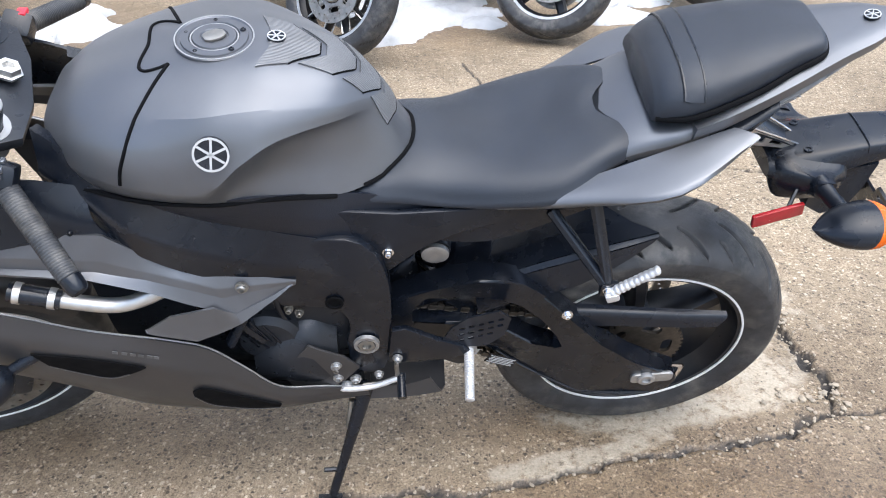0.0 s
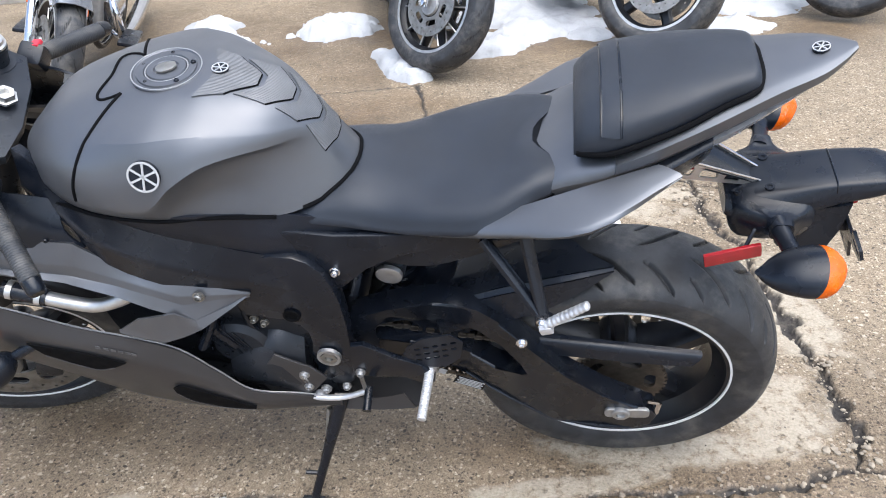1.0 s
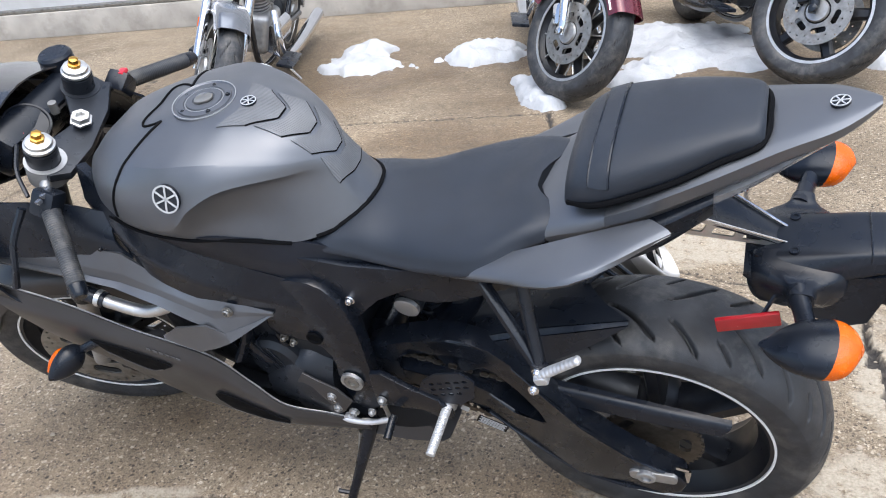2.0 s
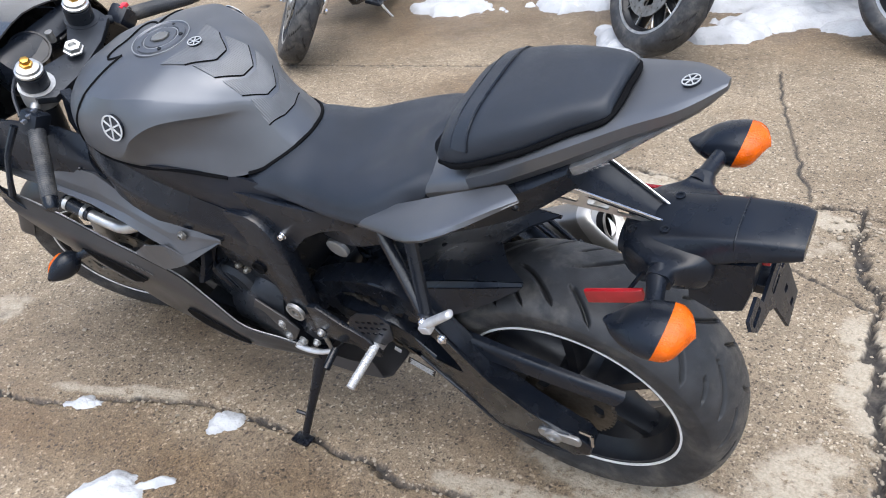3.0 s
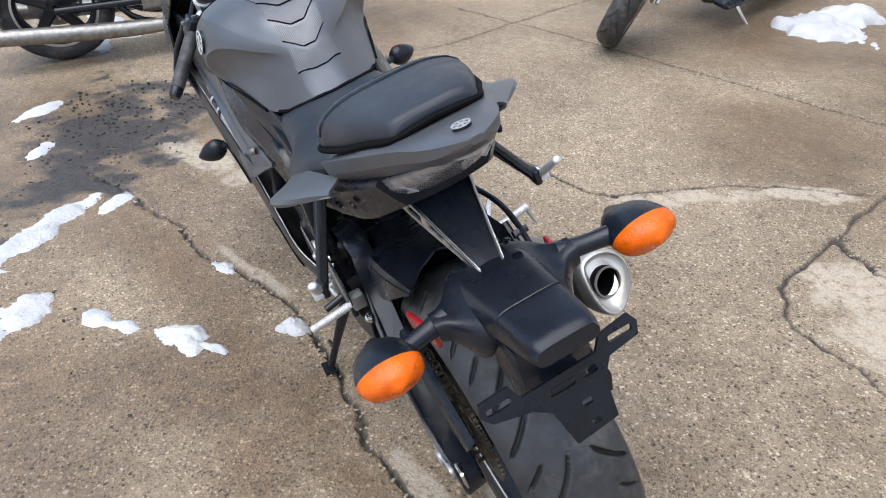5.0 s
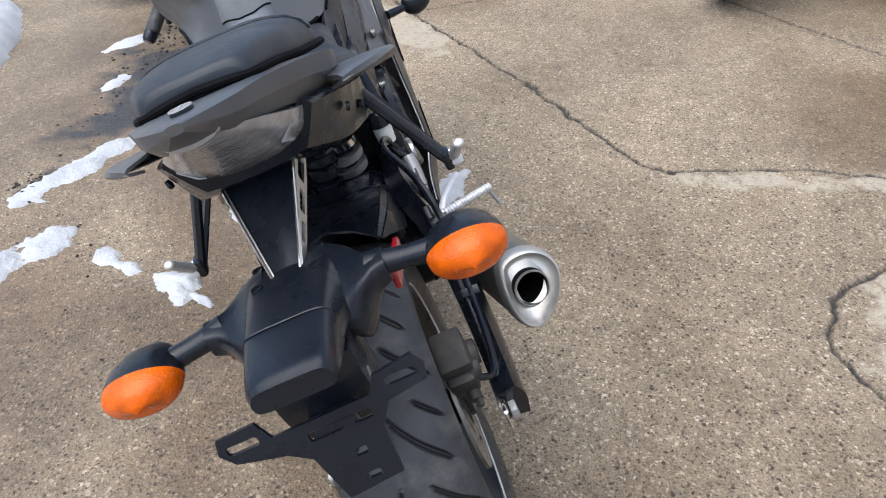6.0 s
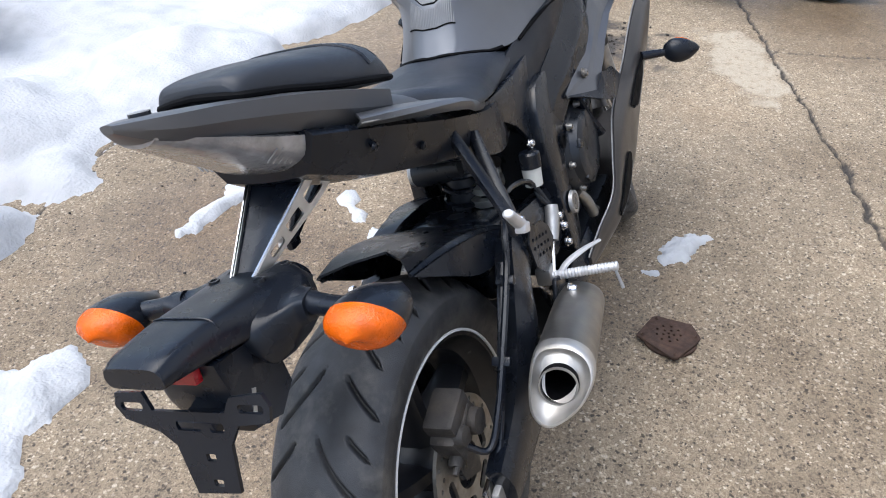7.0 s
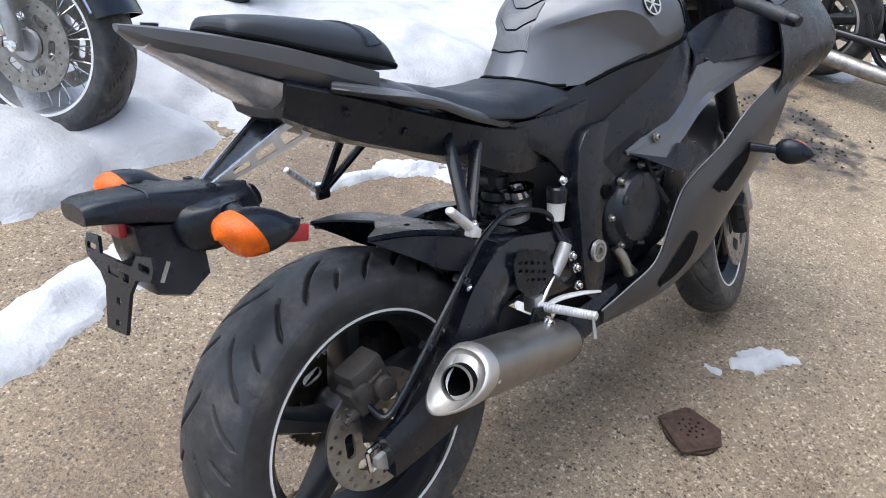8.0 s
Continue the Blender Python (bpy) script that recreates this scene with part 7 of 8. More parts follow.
# nose fairing with smoked windscreen
NOSE = [[(-1.2, 0.215, 0.9), (-1.2, 0.238, 0.8), (-1.2, 0.235, 0.72), (-1.16, 0.22, 0.66)],
        [(-1.38, 0.2, 0.92), (-1.4, 0.24, 0.8), (-1.4, 0.225, 0.74), (-1.36, 0.2, 0.68)],
        [(-1.52, 0.16, 0.93), (-1.56, 0.222, 0.8), (-1.56, 0.2, 0.73), (-1.5, 0.16, 0.68)],
        [(-1.6, 0.08, 0.92), (-1.66, 0.12, 0.81), (-1.65, 0.1, 0.74), (-1.58, 0.08, 0.69)],
        [(-1.62, 0.0, 0.915), (-1.69, 0.0, 0.81), (-1.68, 0.0, 0.75), (-1.6, 0.0, 0.7)]]
for mirror in (True, False):
    part("nose_fairing", sheet(NOSE, 0.005, 4, 4, mirror), BLACK, bike, "black nose fairing")
SCREEN = [[(-1.2, -0.215, 0.9), (-1.15, -0.15, 0.99), (-1.13, 0, 1.045), (-1.15, 0.15, 0.99), (-1.2, 0.215, 0.9)],
          [(-1.38, -0.2, 0.922), (-1.34, -0.14, 0.998), (-1.32, 0, 1.03), (-1.34, 0.14, 0.998), (-1.38, 0.2, 0.922)],
          [(-1.52, -0.16, 0.932), (-1.5, -0.1, 0.965), (-1.49, 0, 0.98), (-1.5, 0.1, 0.965), (-1.52, 0.16, 0.932)],
          [(-1.605, -0.07, 0.92), (-1.61, -0.035, 0.92), (-1.612, 0, 0.92), (-1.61, 0.035, 0.92), (-1.605, 0.07, 0.92)]]
part("windscreen", sheet(SCREEN, 0.003, 5, 5), WINDSCREEN, bike, "dark smoked windscreen")
# front indicators on the fairing
for s in (1, -1):
    a, b = (Vector((-1.06, 0.235, 0.6)), Vector((-1.1, 0.29, 0.588))) if s > 0 else (Vector((-1.07, -0.225, 0.585)), Vector((-1.12, -0.248, 0.568)))
    bm = tube([a, b], [0.011, 0.009], 10)
    ind = part("front_indicator", bm, BLACK, bike, "black stalked front indicator with an amber lens")
    d = Vector((-0.35, s * 0.9, -0.12)).normalized()
    e = b - d * 0.012
    w1, w2 = d.cross(Vector((0, 0, 1))).normalized(), Vector((0, 0, 1))
    rr = [[tuple(e + d * (0.088 * f) + w1 * (0.024 * k * math.cos(q)) + w2 * (0.03 * k * math.sin(q))) for q in (2 * math.pi * j / 12 for j in range(12))] for f, k in ((0.0, 0.2), (0.12, 0.7), (0.35, 1.0), (0.65, 0.85), (0.9, 0.4), (1.0, 0.08))]
    part("indicator_body", loft(rr, 4, 3), BLACK, ind)
    rr = [[tuple(e + d * (0.088 * f) + Vector((-0.012, 0, 0)) + w1 * (0.02 * k * math.cos(q)) + w2 * (0.027 * k * math.sin(q))) for q in (2 * math.pi * j / 12 for j in range(12))] for f, k in ((0.1, 0.3), (0.35, 1.0), (0.65, 0.85), (0.85, 0.3))]
    part("indicator_lens", loft(rr, 4, 3), ORANGE, ind, "amber indicator lens")

# ---- parked motorcycles round the yard ----
# own axes: x forward, y to its left, z up; the origin lies under the front wheel
def wheel_on(parent, m, R, half, rim_r, style, name, ring_mat, disc_mat, sides=(1, -1)):
    """A wheel with tyre, bright rim edge, discs and cast or wire spokes."""
    if style == "wire":
        bm = lathe([(-half * 0.75, rim_r + 0.004), (-half * 0.75, rim_r - 0.01), (-half * 0.3, rim_r - 0.022), (half * 0.3, rim_r - 0.022), (half * 0.75, rim_r - 0.01), (half * 0.75, rim_r + 0.004)], seg=64, closed=True)
        lathe([(-0.06, 0.012), (-0.06, 0.045), (-0.03, 0.035), (0.03, 0.035), (0.06, 0.045), (0.06, 0.012)], seg=28, bm=bm, closed=True)
    else:
        n, w = (10, 0.014) if style == "thin" else (5, 0.05)
        wheel = cast_wheel(name, parent, m, rim_r, half * 0.8, n, 0.05, 0.06, w * 1.4, w, 0.0, "black cast wheel with bright spoke edges")
    if style == "wire":
        bm.transform(m)
        wheel = part(name, bm, CAST, parent, "wire-spoked wheel")
    bm = tyre_mesh(R, half, rim_r, 150, [(16, 0.15, 0.9, 0.5, 0.0, 0.0065)], depth=0.006)
    bm.transform(m)
    part("tyre", bm, RUBBER, wheel, "black tyre", 50)
    for s in (1, -1):
        y = s * half * 0.82
        bm = lathe([(y, rim_r - (0.011 if style != "wire" else 0.006)), (y + s * 0.003, rim_r - (0.01 if style != "wire" else 0.005)), (y + s * 0.003, rim_r + 0.003), (y, rim_r + 0.004)], seg=72, closed=True)
        bm.transform(m)
        part("rim_edge", bm, ring_mat, wheel, "bright rim edge")
    for s in sides:
        bm = disc_mesh(rim_r * 0.66, rim_r * 0.46, 0.006, rim_r * 0.3, 24, s * half * 0.95)
        bm.transform(m)
        disc = part("brake_disc", bm, disc_mat, wheel, "drilled brake disc with brown rust")
        bm = lathe([(s * half, 0.0), (s * half, 0.055), (s * (half + 0.012), 0.05), (s * (half + 0.014), 0.0)], seg=24)
        bm.transform(m)
        part("disc_carrier", bm, CAST, disc, "bright disc carrier")
    if style == "wire":
        bm = bmesh.new()
        for k in range(40):
            a = 2 * math.pi * k / 40
            b = a + (0.35 if k % 2 else -0.35)
            s = 1 if (k // 2) % 2 else -1
            tube([(0.042 * math.cos(a), s * 0.05, 0.042 * math.sin(a)), ((rim_r - 0.014) * math.cos(b), 0.0, (rim_r - 0.014) * math.sin(b))], 0.0022, 5, bm=bm)
        bm.transform(m)
        part("wire_spokes", bm, CHROME, wheel, "bright wire spokes")
    elif style == "thin":
        bm = bmesh.new()
        for k in range(10):
            a = 2 * math.pi * k / 10 + 0.3
            for s in (1, -1):
                tube([(0.055 * math.cos(a), s * half * 0.55, 0.055 * math.sin(a)), ((rim_r - 0.03) * math.cos(a), s * half * 0.5, (rim_r - 0.03) * math.sin(a))], 0.004, 5, bm=bm)
        bm.transform(m)
        part("spoke_edges", bm, ALU, wheel, "machined bright spoke edges")
    return wheel


def fender_on(parent, m, R, half, a0, a1, mat, label, name="front_fender", rise=0.03):
    rows = []
    for a in np.linspace(a0, a1, 6):
        r = radians(a)
        rows.append([(q * math.sin(r), y, q * math.cos(r)) for y, q in ((-half - 0.018, R - 0.05), (-half - 0.014, R + rise * 0.4), (-half * 0.55, R + rise), (0, R + rise + 0.006), (half * 0.55, R + rise), (half + 0.014, R + rise * 0.4), (half + 0.018, R - 0.05))])
    bm = sheet(rows, 0.004, 4, 3, flip=True)
    bm.transform(m)
    return part(name, bm, mat, parent, label)


def cruiser(x, y, heading, steer, lean, paint, label, R=0.33, half=0.065, style="thin", fork=CHROME, trim=CHROME, fender_label="front fender", long=1.55, sink=0.0, fender=(-62, 70), light=False, rear_half=0.075, discs=(1, -1)):
    m = pose(x, y, -sink, 0, 0, heading) @ Matrix.Rotation(radians(-lean), 4, "X")
    ob = empty("parked_motorcycle", m, label, "motorcycle", "motorcycles parked round the yard")
    ax = Vector((0, 0, R))
    up = Vector((-0.5, 0, 0.866))
    st = Matrix.Translation(ax) @ Matrix.Rotation(radians(steer), 4, up) @ Matrix.Translation(-ax)
    fm = st @ Matrix.Translation(ax)
    rim = R - 0.095
    wheel_on(ob, fm, R, half, rim, style, "front_wheel", ALU if style != "wire" else STRIPE, STEEL, discs)
    f = fender_on(ob, fm, R, half, *fender, paint, fender_label)
    for s in (1, -1):
        p = half + 0.045
        bm = tube([(0.0, s * p, R - 0.02), (-0.05, s * p, R + 0.11), (-0.33, s * p, R + 0.6)], [0.02, 0.026, 0.022], 14, 4)
        bm.transform(st)
        leg = part("fork_leg", bm, fork, ob, "bright fork leg" if fork is CHROME else "black fork leg")
        bm = block((0.05, 0.04, 0.11), Matrix.Translation((-0.1, s * (half + 0.02), R + 0.06)) @ Matrix.Rotation(radians(-28), 4, "Y"), 0.012)
        bm.transform(st)
        part("caliper", bm, CHROME if trim is CHROME else ENGINE, leg, "brake caliper")
        bm = lathe([(0, 0.0), (0, 0.02), (0.012, 0.018), (0.016, 0.0)], (0, s * (p + 0.015), R), (0, s, 0), 20)
        bm.transform(st)
        part("axle_cap", bm, trim, leg)
        bm = block((0.012, 0.006, 0.05), Matrix.Translation((-0.1, s * (p + 0.026), R + 0.2)) @ Matrix.Rotation(radians(-28), 4, "Y"), 0.002)
        bm.transform(st)
        part("side_reflector", bm, ORANGE, leg, "small amber reflector")
    if light:
        for s in (1, -1):
            bm = block((0.08, 0.012, 0.022), Matrix.Translation((-0.02, s * (half + 0.024), R + R * 0.83)), 0.003)
            bm.transform(st)
            part("fender_lamp", bm, ORANGE, f, "amber fender lamp")
        rows = [[(q * math.sin(radians(a)), s_ * (half + 0.026), q * math.cos(radians(a)) + R) for a in (-50, -20, 10, 40, 62)] for s_, q in ((1, R + 0.005),)]
    for s in (1, -1):
        line = [((R - 0.035) * math.sin(radians(a)), s * (half + 0.022), R + (R - 0.035) * math.cos(radians(a))) for a in np.linspace(fender[0] + 6, fender[1] - 4, 9)]
        bm = tube(line, 0.007, 6, 2)
        bm.transform(st)
        part("fender_trim", bm, trim, f, "bright fender trim")
    # handlebar, headlamp
    bm = tube([(-0.62, 0.42, 1.02), (-0.5, 0.2, 1.06), (-0.42, 0.0, 1.0), (-0.5, -0.2, 1.06), (-0.62, -0.42, 1.02)], 0.013, 10, 5)
    bm.transform(st)
    part("handlebar", bm, trim, ob, "wide handlebar")
    bm = lathe([(0.0, 0.0), (0.0, 0.085), (-0.03, 0.09), (-0.1, 0.06), (-0.12, 0.0)], (-0.26, 0, 0.9), (1, 0, -0.05), 28)
    bm.transform(st)
    part("headlamp", bm, trim, ob, "round headlamp")
    # frame, engine
    bm = tube([(-0.4, 0, 0.9), (-0.5, 0.05, 0.45), (-0.6, 0.1, 0.2), (-1.1, 0.1, 0.2), (-1.3, 0.1, 0.45)], 0.019, 10, 5)
    tube([(-0.4, 0, 0.9), (-0.5, -0.05, 0.45), (-0.6, -0.1, 0.2), (-1.1, -0.1, 0.2), (-1.3, -0.1, 0.45)], 0.019, 10, 5, bm=bm)
    part("frame", bm, BLACKGLOSS, ob, "black tubular frame")
    bm = block((0.36, 0.22, 0.24), Matrix.Translation((-0.85, 0, 0.36)), 0.05, seg=4)
    eng = part("engine", bm, ENGINE if trim is not CHROME else CAST, ob, "large V-twin engine")
    for a in (-22, 24):
        d = Vector((math.sin(radians(a)), 0, math.cos(radians(a))))
        prof = [(0.0, 0.0)]
        for k in range(8):
            prof += [(0.03 + k * 0.022, 0.085), (0.04 + k * 0.022, 0.085), (0.041 + k * 0.022, 0.068), (0.05 + k * 0.022, 0.068)]
        prof += [(0.22, 0.07), (0.26, 0.05), (0.26, 0.0)]
        part("cylinder", lathe(prof, Vector((-0.85, 0, 0.42)) + d * 0.02, d, 24), BLACKGLOSS if trim is not CHROME else CAST, eng, "finned engine cylinder", 30)
    for s in (1, -1):
        part("engine_cover", lathe([(0, 0.0), (0, 0.1), (0.03, 0.095), (0.045, 0.07), (0.05, 0.0)], (-0.8, s * 0.11, 0.34), (0, s, 0), 32), trim, eng, "round polished engine cover")
        part("primary_cover", loft([[(-0.7 - 0.3 * q, s * (0.105 + w), 0.34 + h) for h, w in ((0.075, 0.0), (0.06, 0.05), (0, 0.06), (-0.06, 0.05), (-0.075, 0.0))] for q in (0, 0.4, 0.8, 1.3)], 3, 3), trim, eng, "polished side cover")
        part("footboard", block((0.3, 0.1, 0.022), Matrix.Translation((-0.62, s * 0.26, 0.26)), 0.01), BLACK, ob, "black rubber footboard with a bright edge")
    for s in (1, -1):
        bm = tube([(-0.75, s * 0.12, 0.5), (-0.68, s * 0.18, 0.35), (-0.8, s * 0.2, 0.22), (-1.2, s * 0.2, 0.2), (-1.95, s * 0.19, 0.24)], [0.022, 0.024, 0.027, 0.045, 0.045], 16, 5)
        part("exhaust_pipe", bm, trim, ob, "long exhaust pipe")
    # tank, seat, rear wheel and fender
    bm = loft([[(px_, yy * w, zz + h) for yy, zz in ((0, 0.13), (0.1, 0.1), (0.14, 0.02), (0.1, -0.06), (0, -0.08), (-0.1, -0.06), (-0.14, 0.02), (-0.1, 0.1))] for px_, w, h in ((-0.42, 0.35, 0.86), (-0.55, 0.95, 0.86), (-0.75, 1.0, 0.84), (-0.95, 0.55, 0.78))], 4, 3)
    part("tank", bm, paint, ob, "painted teardrop tank")
    bm = loft([[(px_, yy * w, zz + h) for yy, zz in ((0, 0.05), (0.13, 0.04), (0.15, 0.0), (0.1, -0.04), (-0.1, -0.04), (-0.15, 0.0), (-0.13, 0.04))] for px_, w, h in ((-0.92, 0.6, 0.74), (-1.15, 1.0, 0.7), (-1.4, 0.9, 0.74), (-1.65, 0.6, 0.78))], 4, 3)
    part("seat", bm, VINYL, ob, "black seat")
    rm = Matrix.Translation((-long, 0, R - 0.01))
    wheel_on(ob, rm, R - 0.01, rear_half, rim - 0.01, "cast", "rear_wheel", ALU, STEEL, (1,))
    fender_on(ob, rm, R - 0.01, rear_half, -95, 40, paint, "painted rear fender", "rear_fender", 0.05)
    for s in (1, -1):
        part("swingarm_leg", tube([(-1.05, s * 0.11, 0.32), (-long, s * 0.12, R - 0.01)], 0.022, 10), BLACKGLOSS, ob)
    part("side_stand", tube([(-0.8, 0.12, 0.24), (-0.82, 0.24, 0.13), (-0.84, 0.3, 0.075)], [0.014, 0.012, 0.011], 8), trim, ob, "bright side stand")
    return ob


cruiser(-0.56, 3.95, -68, 38, 9, BURGUNDY, "burgundy touring motorcycle with chrome forks parked on wet concrete", fender_label="burgundy front fender", half=0.07, fender=(-78, 55))
cruiser(0.56, 4.32, -60, 40, 9, BLACKGLOSS, "gloss black touring motorcycle with large brake discs", R=0.34, half=0.082, style="cast", fork=ENGINE, trim=BLACKGLOSS, fender_label="gloss black front fender", fender=(-55, 50))
cruiser(1.66, 4.95, -60, 40, 9, BLACKGLOSS, "gloss black cruiser motorcycle at the end of the row", R=0.325, half=0.07, style="cast", fork=ENGINE, trim=BLACKGLOSS, fender_label="gloss black front fender")
cruiser(-2.37, 3.25, -68, 26, 15, GREYPAINT, "grey cruiser motorcycle with bright chrome forks and engine", R=0.33, half=0.065, fender_label="glossy grey front fender", fender=(-70, 35))
cruiser(-3.72, 1.85, 93, 10, -8, BLACKGLOSS, "black cruiser motorcycle with a dull metal engine beside melting snow", half=0.075, fork=STEEL, trim=STEEL, fender_label="black front fender")
cruiser(0.3, -0.66, 112, 12, 6, BLACKGLOSS, "black touring motorcycle with wire wheels standing in deep snow", R=0.335, half=0.078, style="wire", fork=CAST, fender_label="black front fender with bright trim and an amber lamp", light=True, sink=0.0, fender=(-75, 62))
cruiser(-0.96, -1.8, 82, 6, 8, BLACKGLOSS, "black motorcycle with white-edged wheels standing in deep snow", R=0.32, half=0.065, style="wire", fork=CHROME, fender_label="black front fender")
cruiser(-1.5, -2.75, 96, 10, 8, BURGUNDY, "dark red motorcycle standing in deep snow", R=0.32, half=0.065, style="cast", fender_label="dark red front fender")

# ---- building at the back of the yard ----
WALL = pose(-2.57, 6.05, 0.0, 0, 0, 15.5)
# the wall's unseen height is added to keep sky off the motorcycle's right side
for name, size, at, mat, label in (
        ("wall_base", (24.0, 0.3, 0.22), (0, 0.1, 0.11), CURB, "worn concrete base course of the building"),
        ("wall_north", (24.0, 0.24, 6.4), (0, 0.16, 3.44), WALLPAINT, "pale grey painted building wall"),
        ("wall_trim", (24.0, 0.27, 0.03), (0, 0.11, 0.24), STEEL, "dull metal drip edge along the wall")):
    bm = block(size, WALL @ Matrix.Translation(at), 0.008)
    tagged(finish(name, bm, mat), label, "wall", kind="structure")

# ---- snow ----
BIG = "deep bank of old snow along the yard"
snow([(-1.6, -2.95, 5.5, 2.35, 0), (0.1, -0.5, 0.32, 0.2, -20), (0.95, -1.0, 0.75, 0.8, 30), (0.55, -0.5, 0.4, 0.34, 25), (-2.9, -0.9, 1.2, 0.5, 12), (-1.45, -0.78, 0.6, 0.42, 0), (-2.3, -0.8, 0.6, 0.4, 5), (0.0, -1.02, 0.65, 0.4, 0), (0.25, -0.8, 0.36, 0.38, 0), (-0.6, -1.02, 0.5, 0.38, 0)], 0.2, 8, BIG, lumps=1.3, wave=0.16, step=0.03)
OLD = "lump of old white snow on the wet concrete"
snow([(-0.76, 4.0, 0.27, 0.1, -52)], 0.1, 3, "old white snow lump beside the wheel of a parked motorcycle", wave=0.3)
snow([(-1.32, 4.72, 0.26, 0.22, 20)], 0.1, 21, OLD, wave=0.42)
snow([(-2.12, 4.42, 0.33, 0.2, 10), (-2.2, 4.75, 0.2, 0.25, 30)], 0.08, 23, OLD, wave=0.42)
snow([(-0.3, 4.32, 0.2, 0.12, 40), (-0.05, 4.7, 0.38, 0.18, 25), (-0.25, 5.1, 0.5, 0.4, 0)], 0.08, 26, "melting snow between the parked motorcycles", wave=0.28)
snow([(0.24, 4.62, 0.12, 0.15, 20)], 0.04, 29, "small flat patch of melting snow")
snow([(1.0, 4.75, 0.28, 0.16, 20), (1.25, 5.2, 0.35, 0.2, 10)], 0.07, 33, "melting snow between the parked motorcycles", wave=0.3)
snow([(-3.95, 0.3, 0.4, 0.16, 35), (-4.3, 0.55, 0.4, 0.12, 20)], 0.03, 36, "flat melting snow beside a parked motorcycle", wave=0.4)
snow([(-1.33, 0.28, 0.3, 0.075, -39)], 0.03, 41, "ragged strip of melting snow on the concrete", lumps=11, wave=0.5)
snow([(-0.5, 0.135, 0.17, 0.04, -5), (-0.72, 0.18, 0.13, 0.07, -28), (-0.85, 0.3, 0.12, 0.085, -30)], 0.03, 43, "ragged strip of melting snow on the concrete", lumps=13, wave=0.42, step=0.01)
snow([(-1.01, -0.02, 0.11, 0.05, -40)], 0.02, 45, "thin ragged patch of melting snow", lumps=14, wave=0.4, step=0.01)
snow([(-0.72, 0.5, 0.08, 0.045, 30)], 0.015, 47, "thin ragged patch of melting snow", lumps=14, wave=0.5)
snow([(-0.55, 0.73, 0.1, 0.045, 70), (-0.5, 0.74, 0.07, 0.028, 20), (-0.44, 0.82, 0.055, 0.018, 40)], 0.02, 49, "small ragged lump of melting snow on the concrete", lumps=17, wave=0.5, step=0.006)
snow([(-0.65, 0.59, 0.05, 0.025, 40)], 0.012, 50, "thin ragged patch of melting snow", lumps=17, wave=0.45, step=0.006)
snow([(-1.5, 0.55, 0.1, 0.05, -30)], 0.02, 51, "thin ragged patch of melting snow", lumps=12, wave=0.5)
snow([(-0.46, 1.03, 0.05, 0.032, 40)], 0.022, 53, "small lump of snow lying in the crack", lumps=26, step=0.004, wave=0.5)
snow([(-0.86, 0.885, 0.06, 0.022, 25)], 0.012, 55, "small strip of snow lying in the crack", lumps=26, step=0.004, wave=0.5)
snow([(0.66, 0.37, 0.42, 0.115, 33), (0.34, 0.27, 0.17, 0.09, 22)], 0.045, 14, "long ridge of old snow on the concrete", lumps=7, wave=0.28, edge=0.7)
snow([(-0.85, 1.56, 0.13, 0.045, -22), (-0.9, 1.585, 0.08, 0.038, -10)], 0.03, 67, "ragged heap of old snow on the concrete", lumps=18, step=0.005, wave=0.5)
snow([(-2.72, 0.2, 0.13, 0.06, -40), (-2.15, 0.24, 0.1, 0.04, -20)], 0.02, 61, "ragged strip of melting snow on the dark soil", lumps=11, wave=0.5)

# ---- rusted drain cover ----
m = Matrix.Translation((-0.448, 1.607, 0.004))
outline = [(0.036, -0.074), (-0.05, -0.052), (-0.059, -0.042), (-0.059, 0.048), (-0.014, 0.078), (0.008, 0.073), (0.086, 0.037), (0.088, 0.026)]
holes = [[(0.0 + r * math.cos(a) + 0.0038 * math.cos(q), r * math.sin(a) + 0.0038 * math.sin(q)) for q in (2 * math.pi * j / 6 for j in range(6))] for r, n in ((0.0, 1), (0.014, 5), (0.03, 9)) for a in (2 * math.pi * k / n + 0.3 for k in range(n))]
drain = empty("drain_cover", m, "rusted perforated iron drain cover on the concrete", "drain")
part("cover_ring", lathe([(-0.004, 0.0), (-0.004, 0.068), (0.003, 0.068), (0.004, 0.065), (0.004, 0.061), (0.001, 0.059), (0.001, 0.0)], (0.006, 0.006, 0), (0, 0, 1), 40), RUST, drain, "round rusted rim set in the concrete")
part("cover_plate", plate(outline, 0.007, Matrix.Translation((0, 0, 0.004)), 0, None, holes), RUST, drain, "rusted plate with round holes", 30)
for p in ((0.03, -0.06), (-0.048, -0.04), (-0.014, 0.066), (0.074, 0.03)):
    part("cover_bolt", bolt((p[0], p[1], 0.011), (0, 0, 1), 0.004, 0.003), RUST, drain)

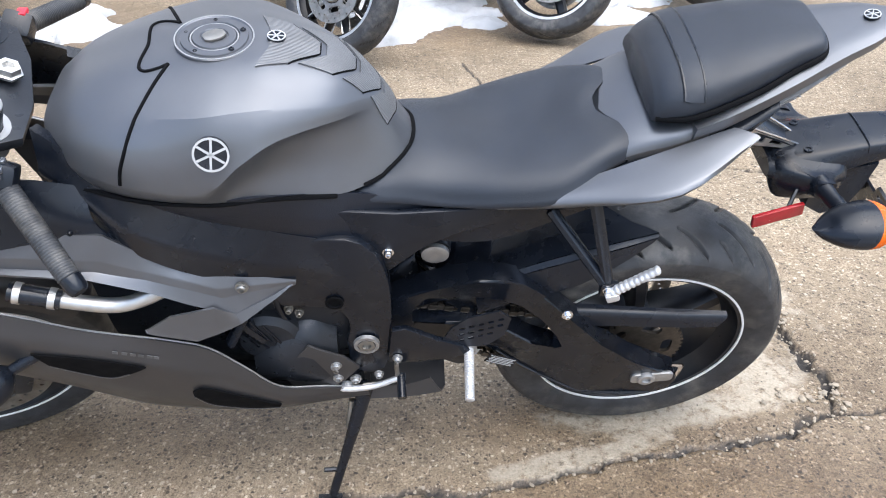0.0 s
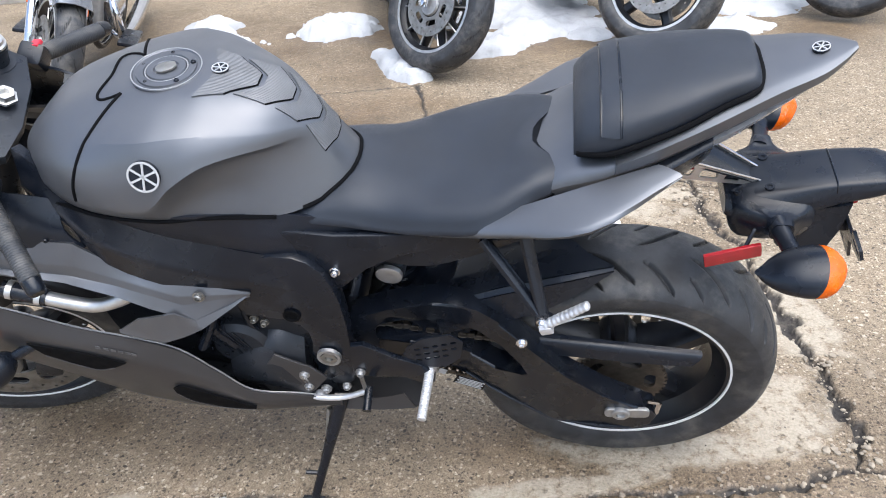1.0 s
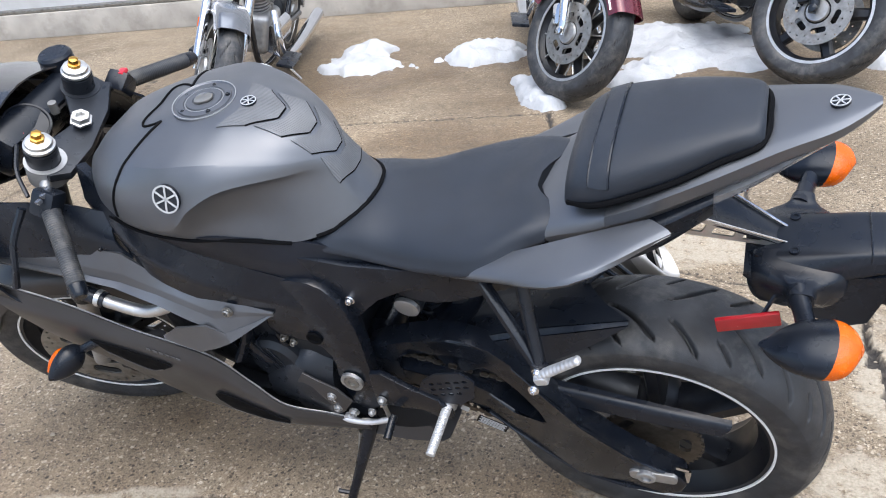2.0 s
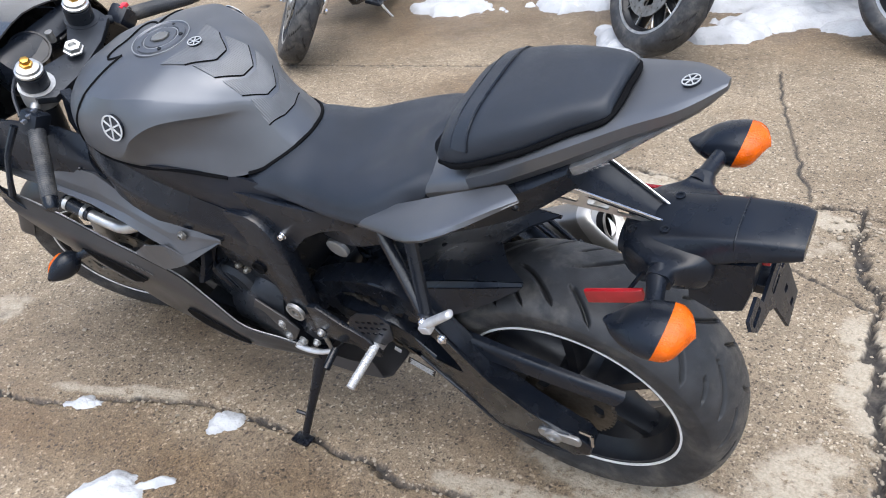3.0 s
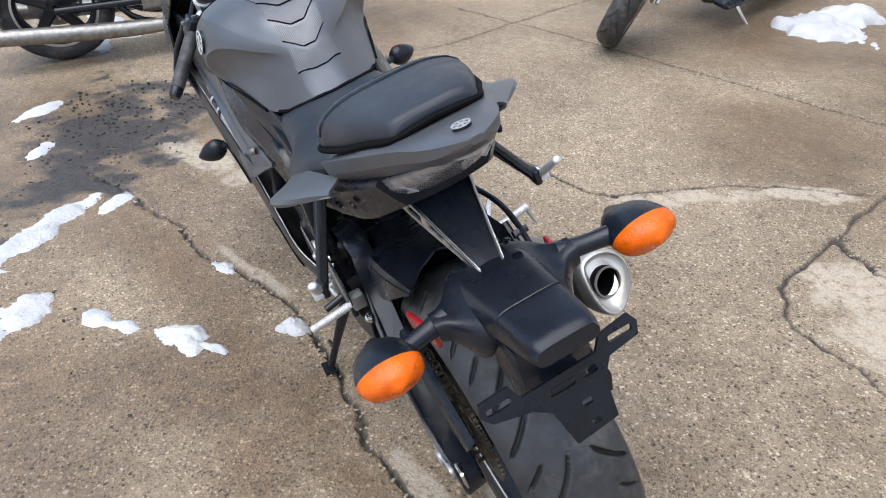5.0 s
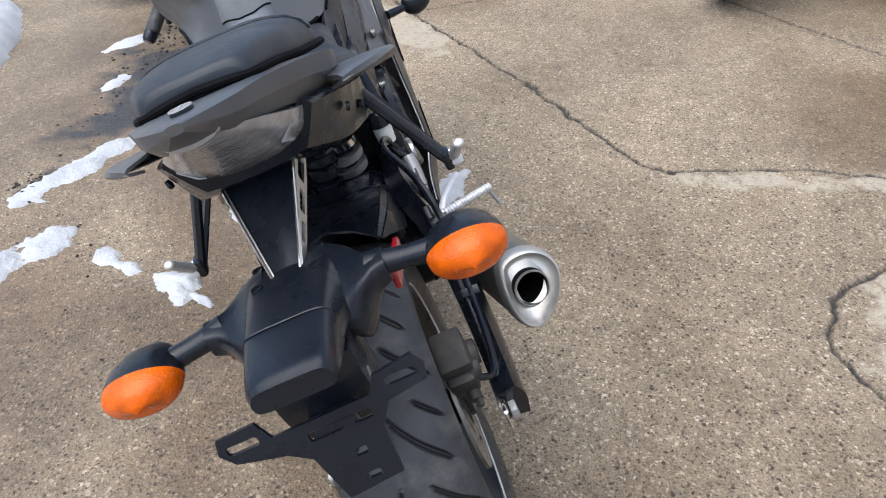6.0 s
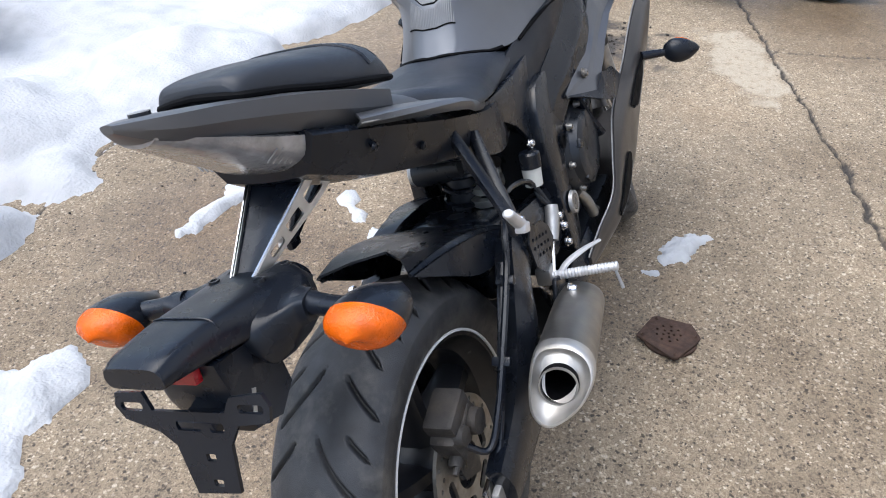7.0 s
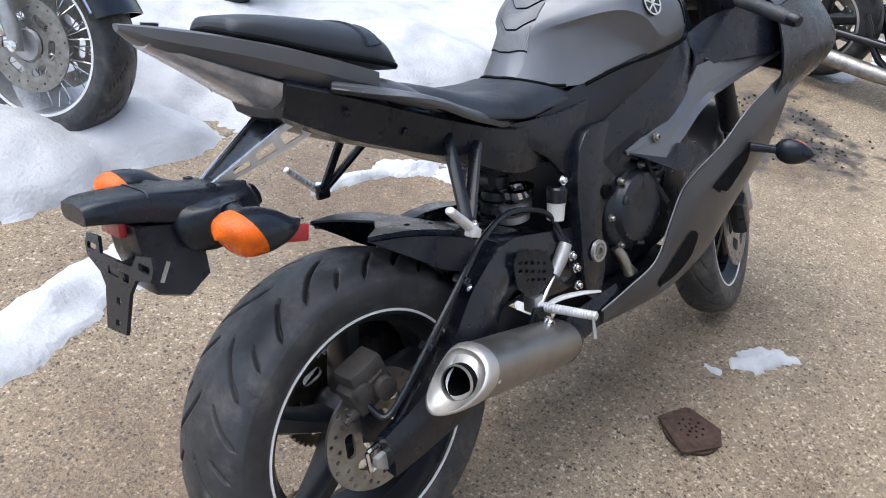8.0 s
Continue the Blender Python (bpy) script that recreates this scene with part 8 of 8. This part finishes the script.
# ---- grit in the cracks and on the soil ----
def grit(name, places, label, mat, seed):
    """Small broken stones, each a squashed, dented lump."""
    rng = random.Random(seed)
    bm = bmesh.new()
    for x, y, spread, size, count in places:
        for _ in range(count):
            r = size * rng.uniform(0.35, 1.0) ** 1.5
            c = Vector((x + rng.gauss(0, spread), y + rng.gauss(0, spread * 0.6), r * 0.25))
            new_v = bmesh.ops.create_icosphere(bm, subdivisions=1, radius=r)["verts"]
            k = (rng.uniform(0.7, 1.2), rng.uniform(0.6, 1.0), rng.uniform(0.4, 0.7))
            turn = Matrix.Rotation(rng.uniform(0, 6.28), 3, "Z")
            for v in new_v:
                v.co = c + turn @ Vector((v.co.x * k[0], v.co.y * k[1], v.co.z * k[2])) * rng.uniform(0.85, 1.1)
    tagged(finish(name, bm, mat, angle=25), label, "gravel", kind="stuff")


PALE_STONE = material("pale_chips", (0.3, 0.255, 0.195), 0.85, 0.0, 0.35, 40, 0.4, 300, stain=(0.18, 0.15, 0.12), stain_amount=0.6, stain_scale=30)
DARK_STONE = material("dark_clods", (0.035, 0.03, 0.026), 0.9, 0.0, 0.5, 50, 0.4, 300)
along = [(a[0] + (b[0] - a[0]) * f, a[1] + (b[1] - a[1]) * f, 0.022, 0.0065, 3) for w, _, _, line in CRACKS[:3] for a, b in zip(line[:-1], line[1:]) for f in np.linspace(0, 1, 9)]
grit("stone_chips", along + [(0.9, 1.4, 0.06, 0.013, 26), (0.72, 1.26, 0.07, 0.009, 30), (0.88, 1.7, 0.04, 0.01, 22), (0.68, 2.6, 0.08, 0.013, 30), (-0.62, 0.97, 0.06, 0.008, 12), (-1.1, 0.95, 0.25, 0.01, 14)], "loose pale chips of broken concrete along the cracks", PALE_STONE, 5)
grit("soil_clods", [(x, y, rx * 0.55, 0.011, int(240 * rx)) for x, y, rx, ry, _ in SOIL] + [(-0.9, 0.3, 0.5, 0.007, 60), (-0.45, -0.1, 0.5, 0.007, 60)], "scattered dark clods of soil and grit", DARK_STONE, 6)
grit("dark_specks", [(-0.1, 2.0, 0.8, 0.0035, 160), (-1.6, 3.0, 0.9, 0.004, 120)], "scattered dark specks of grit on the concrete", DARK_STONE, 7)
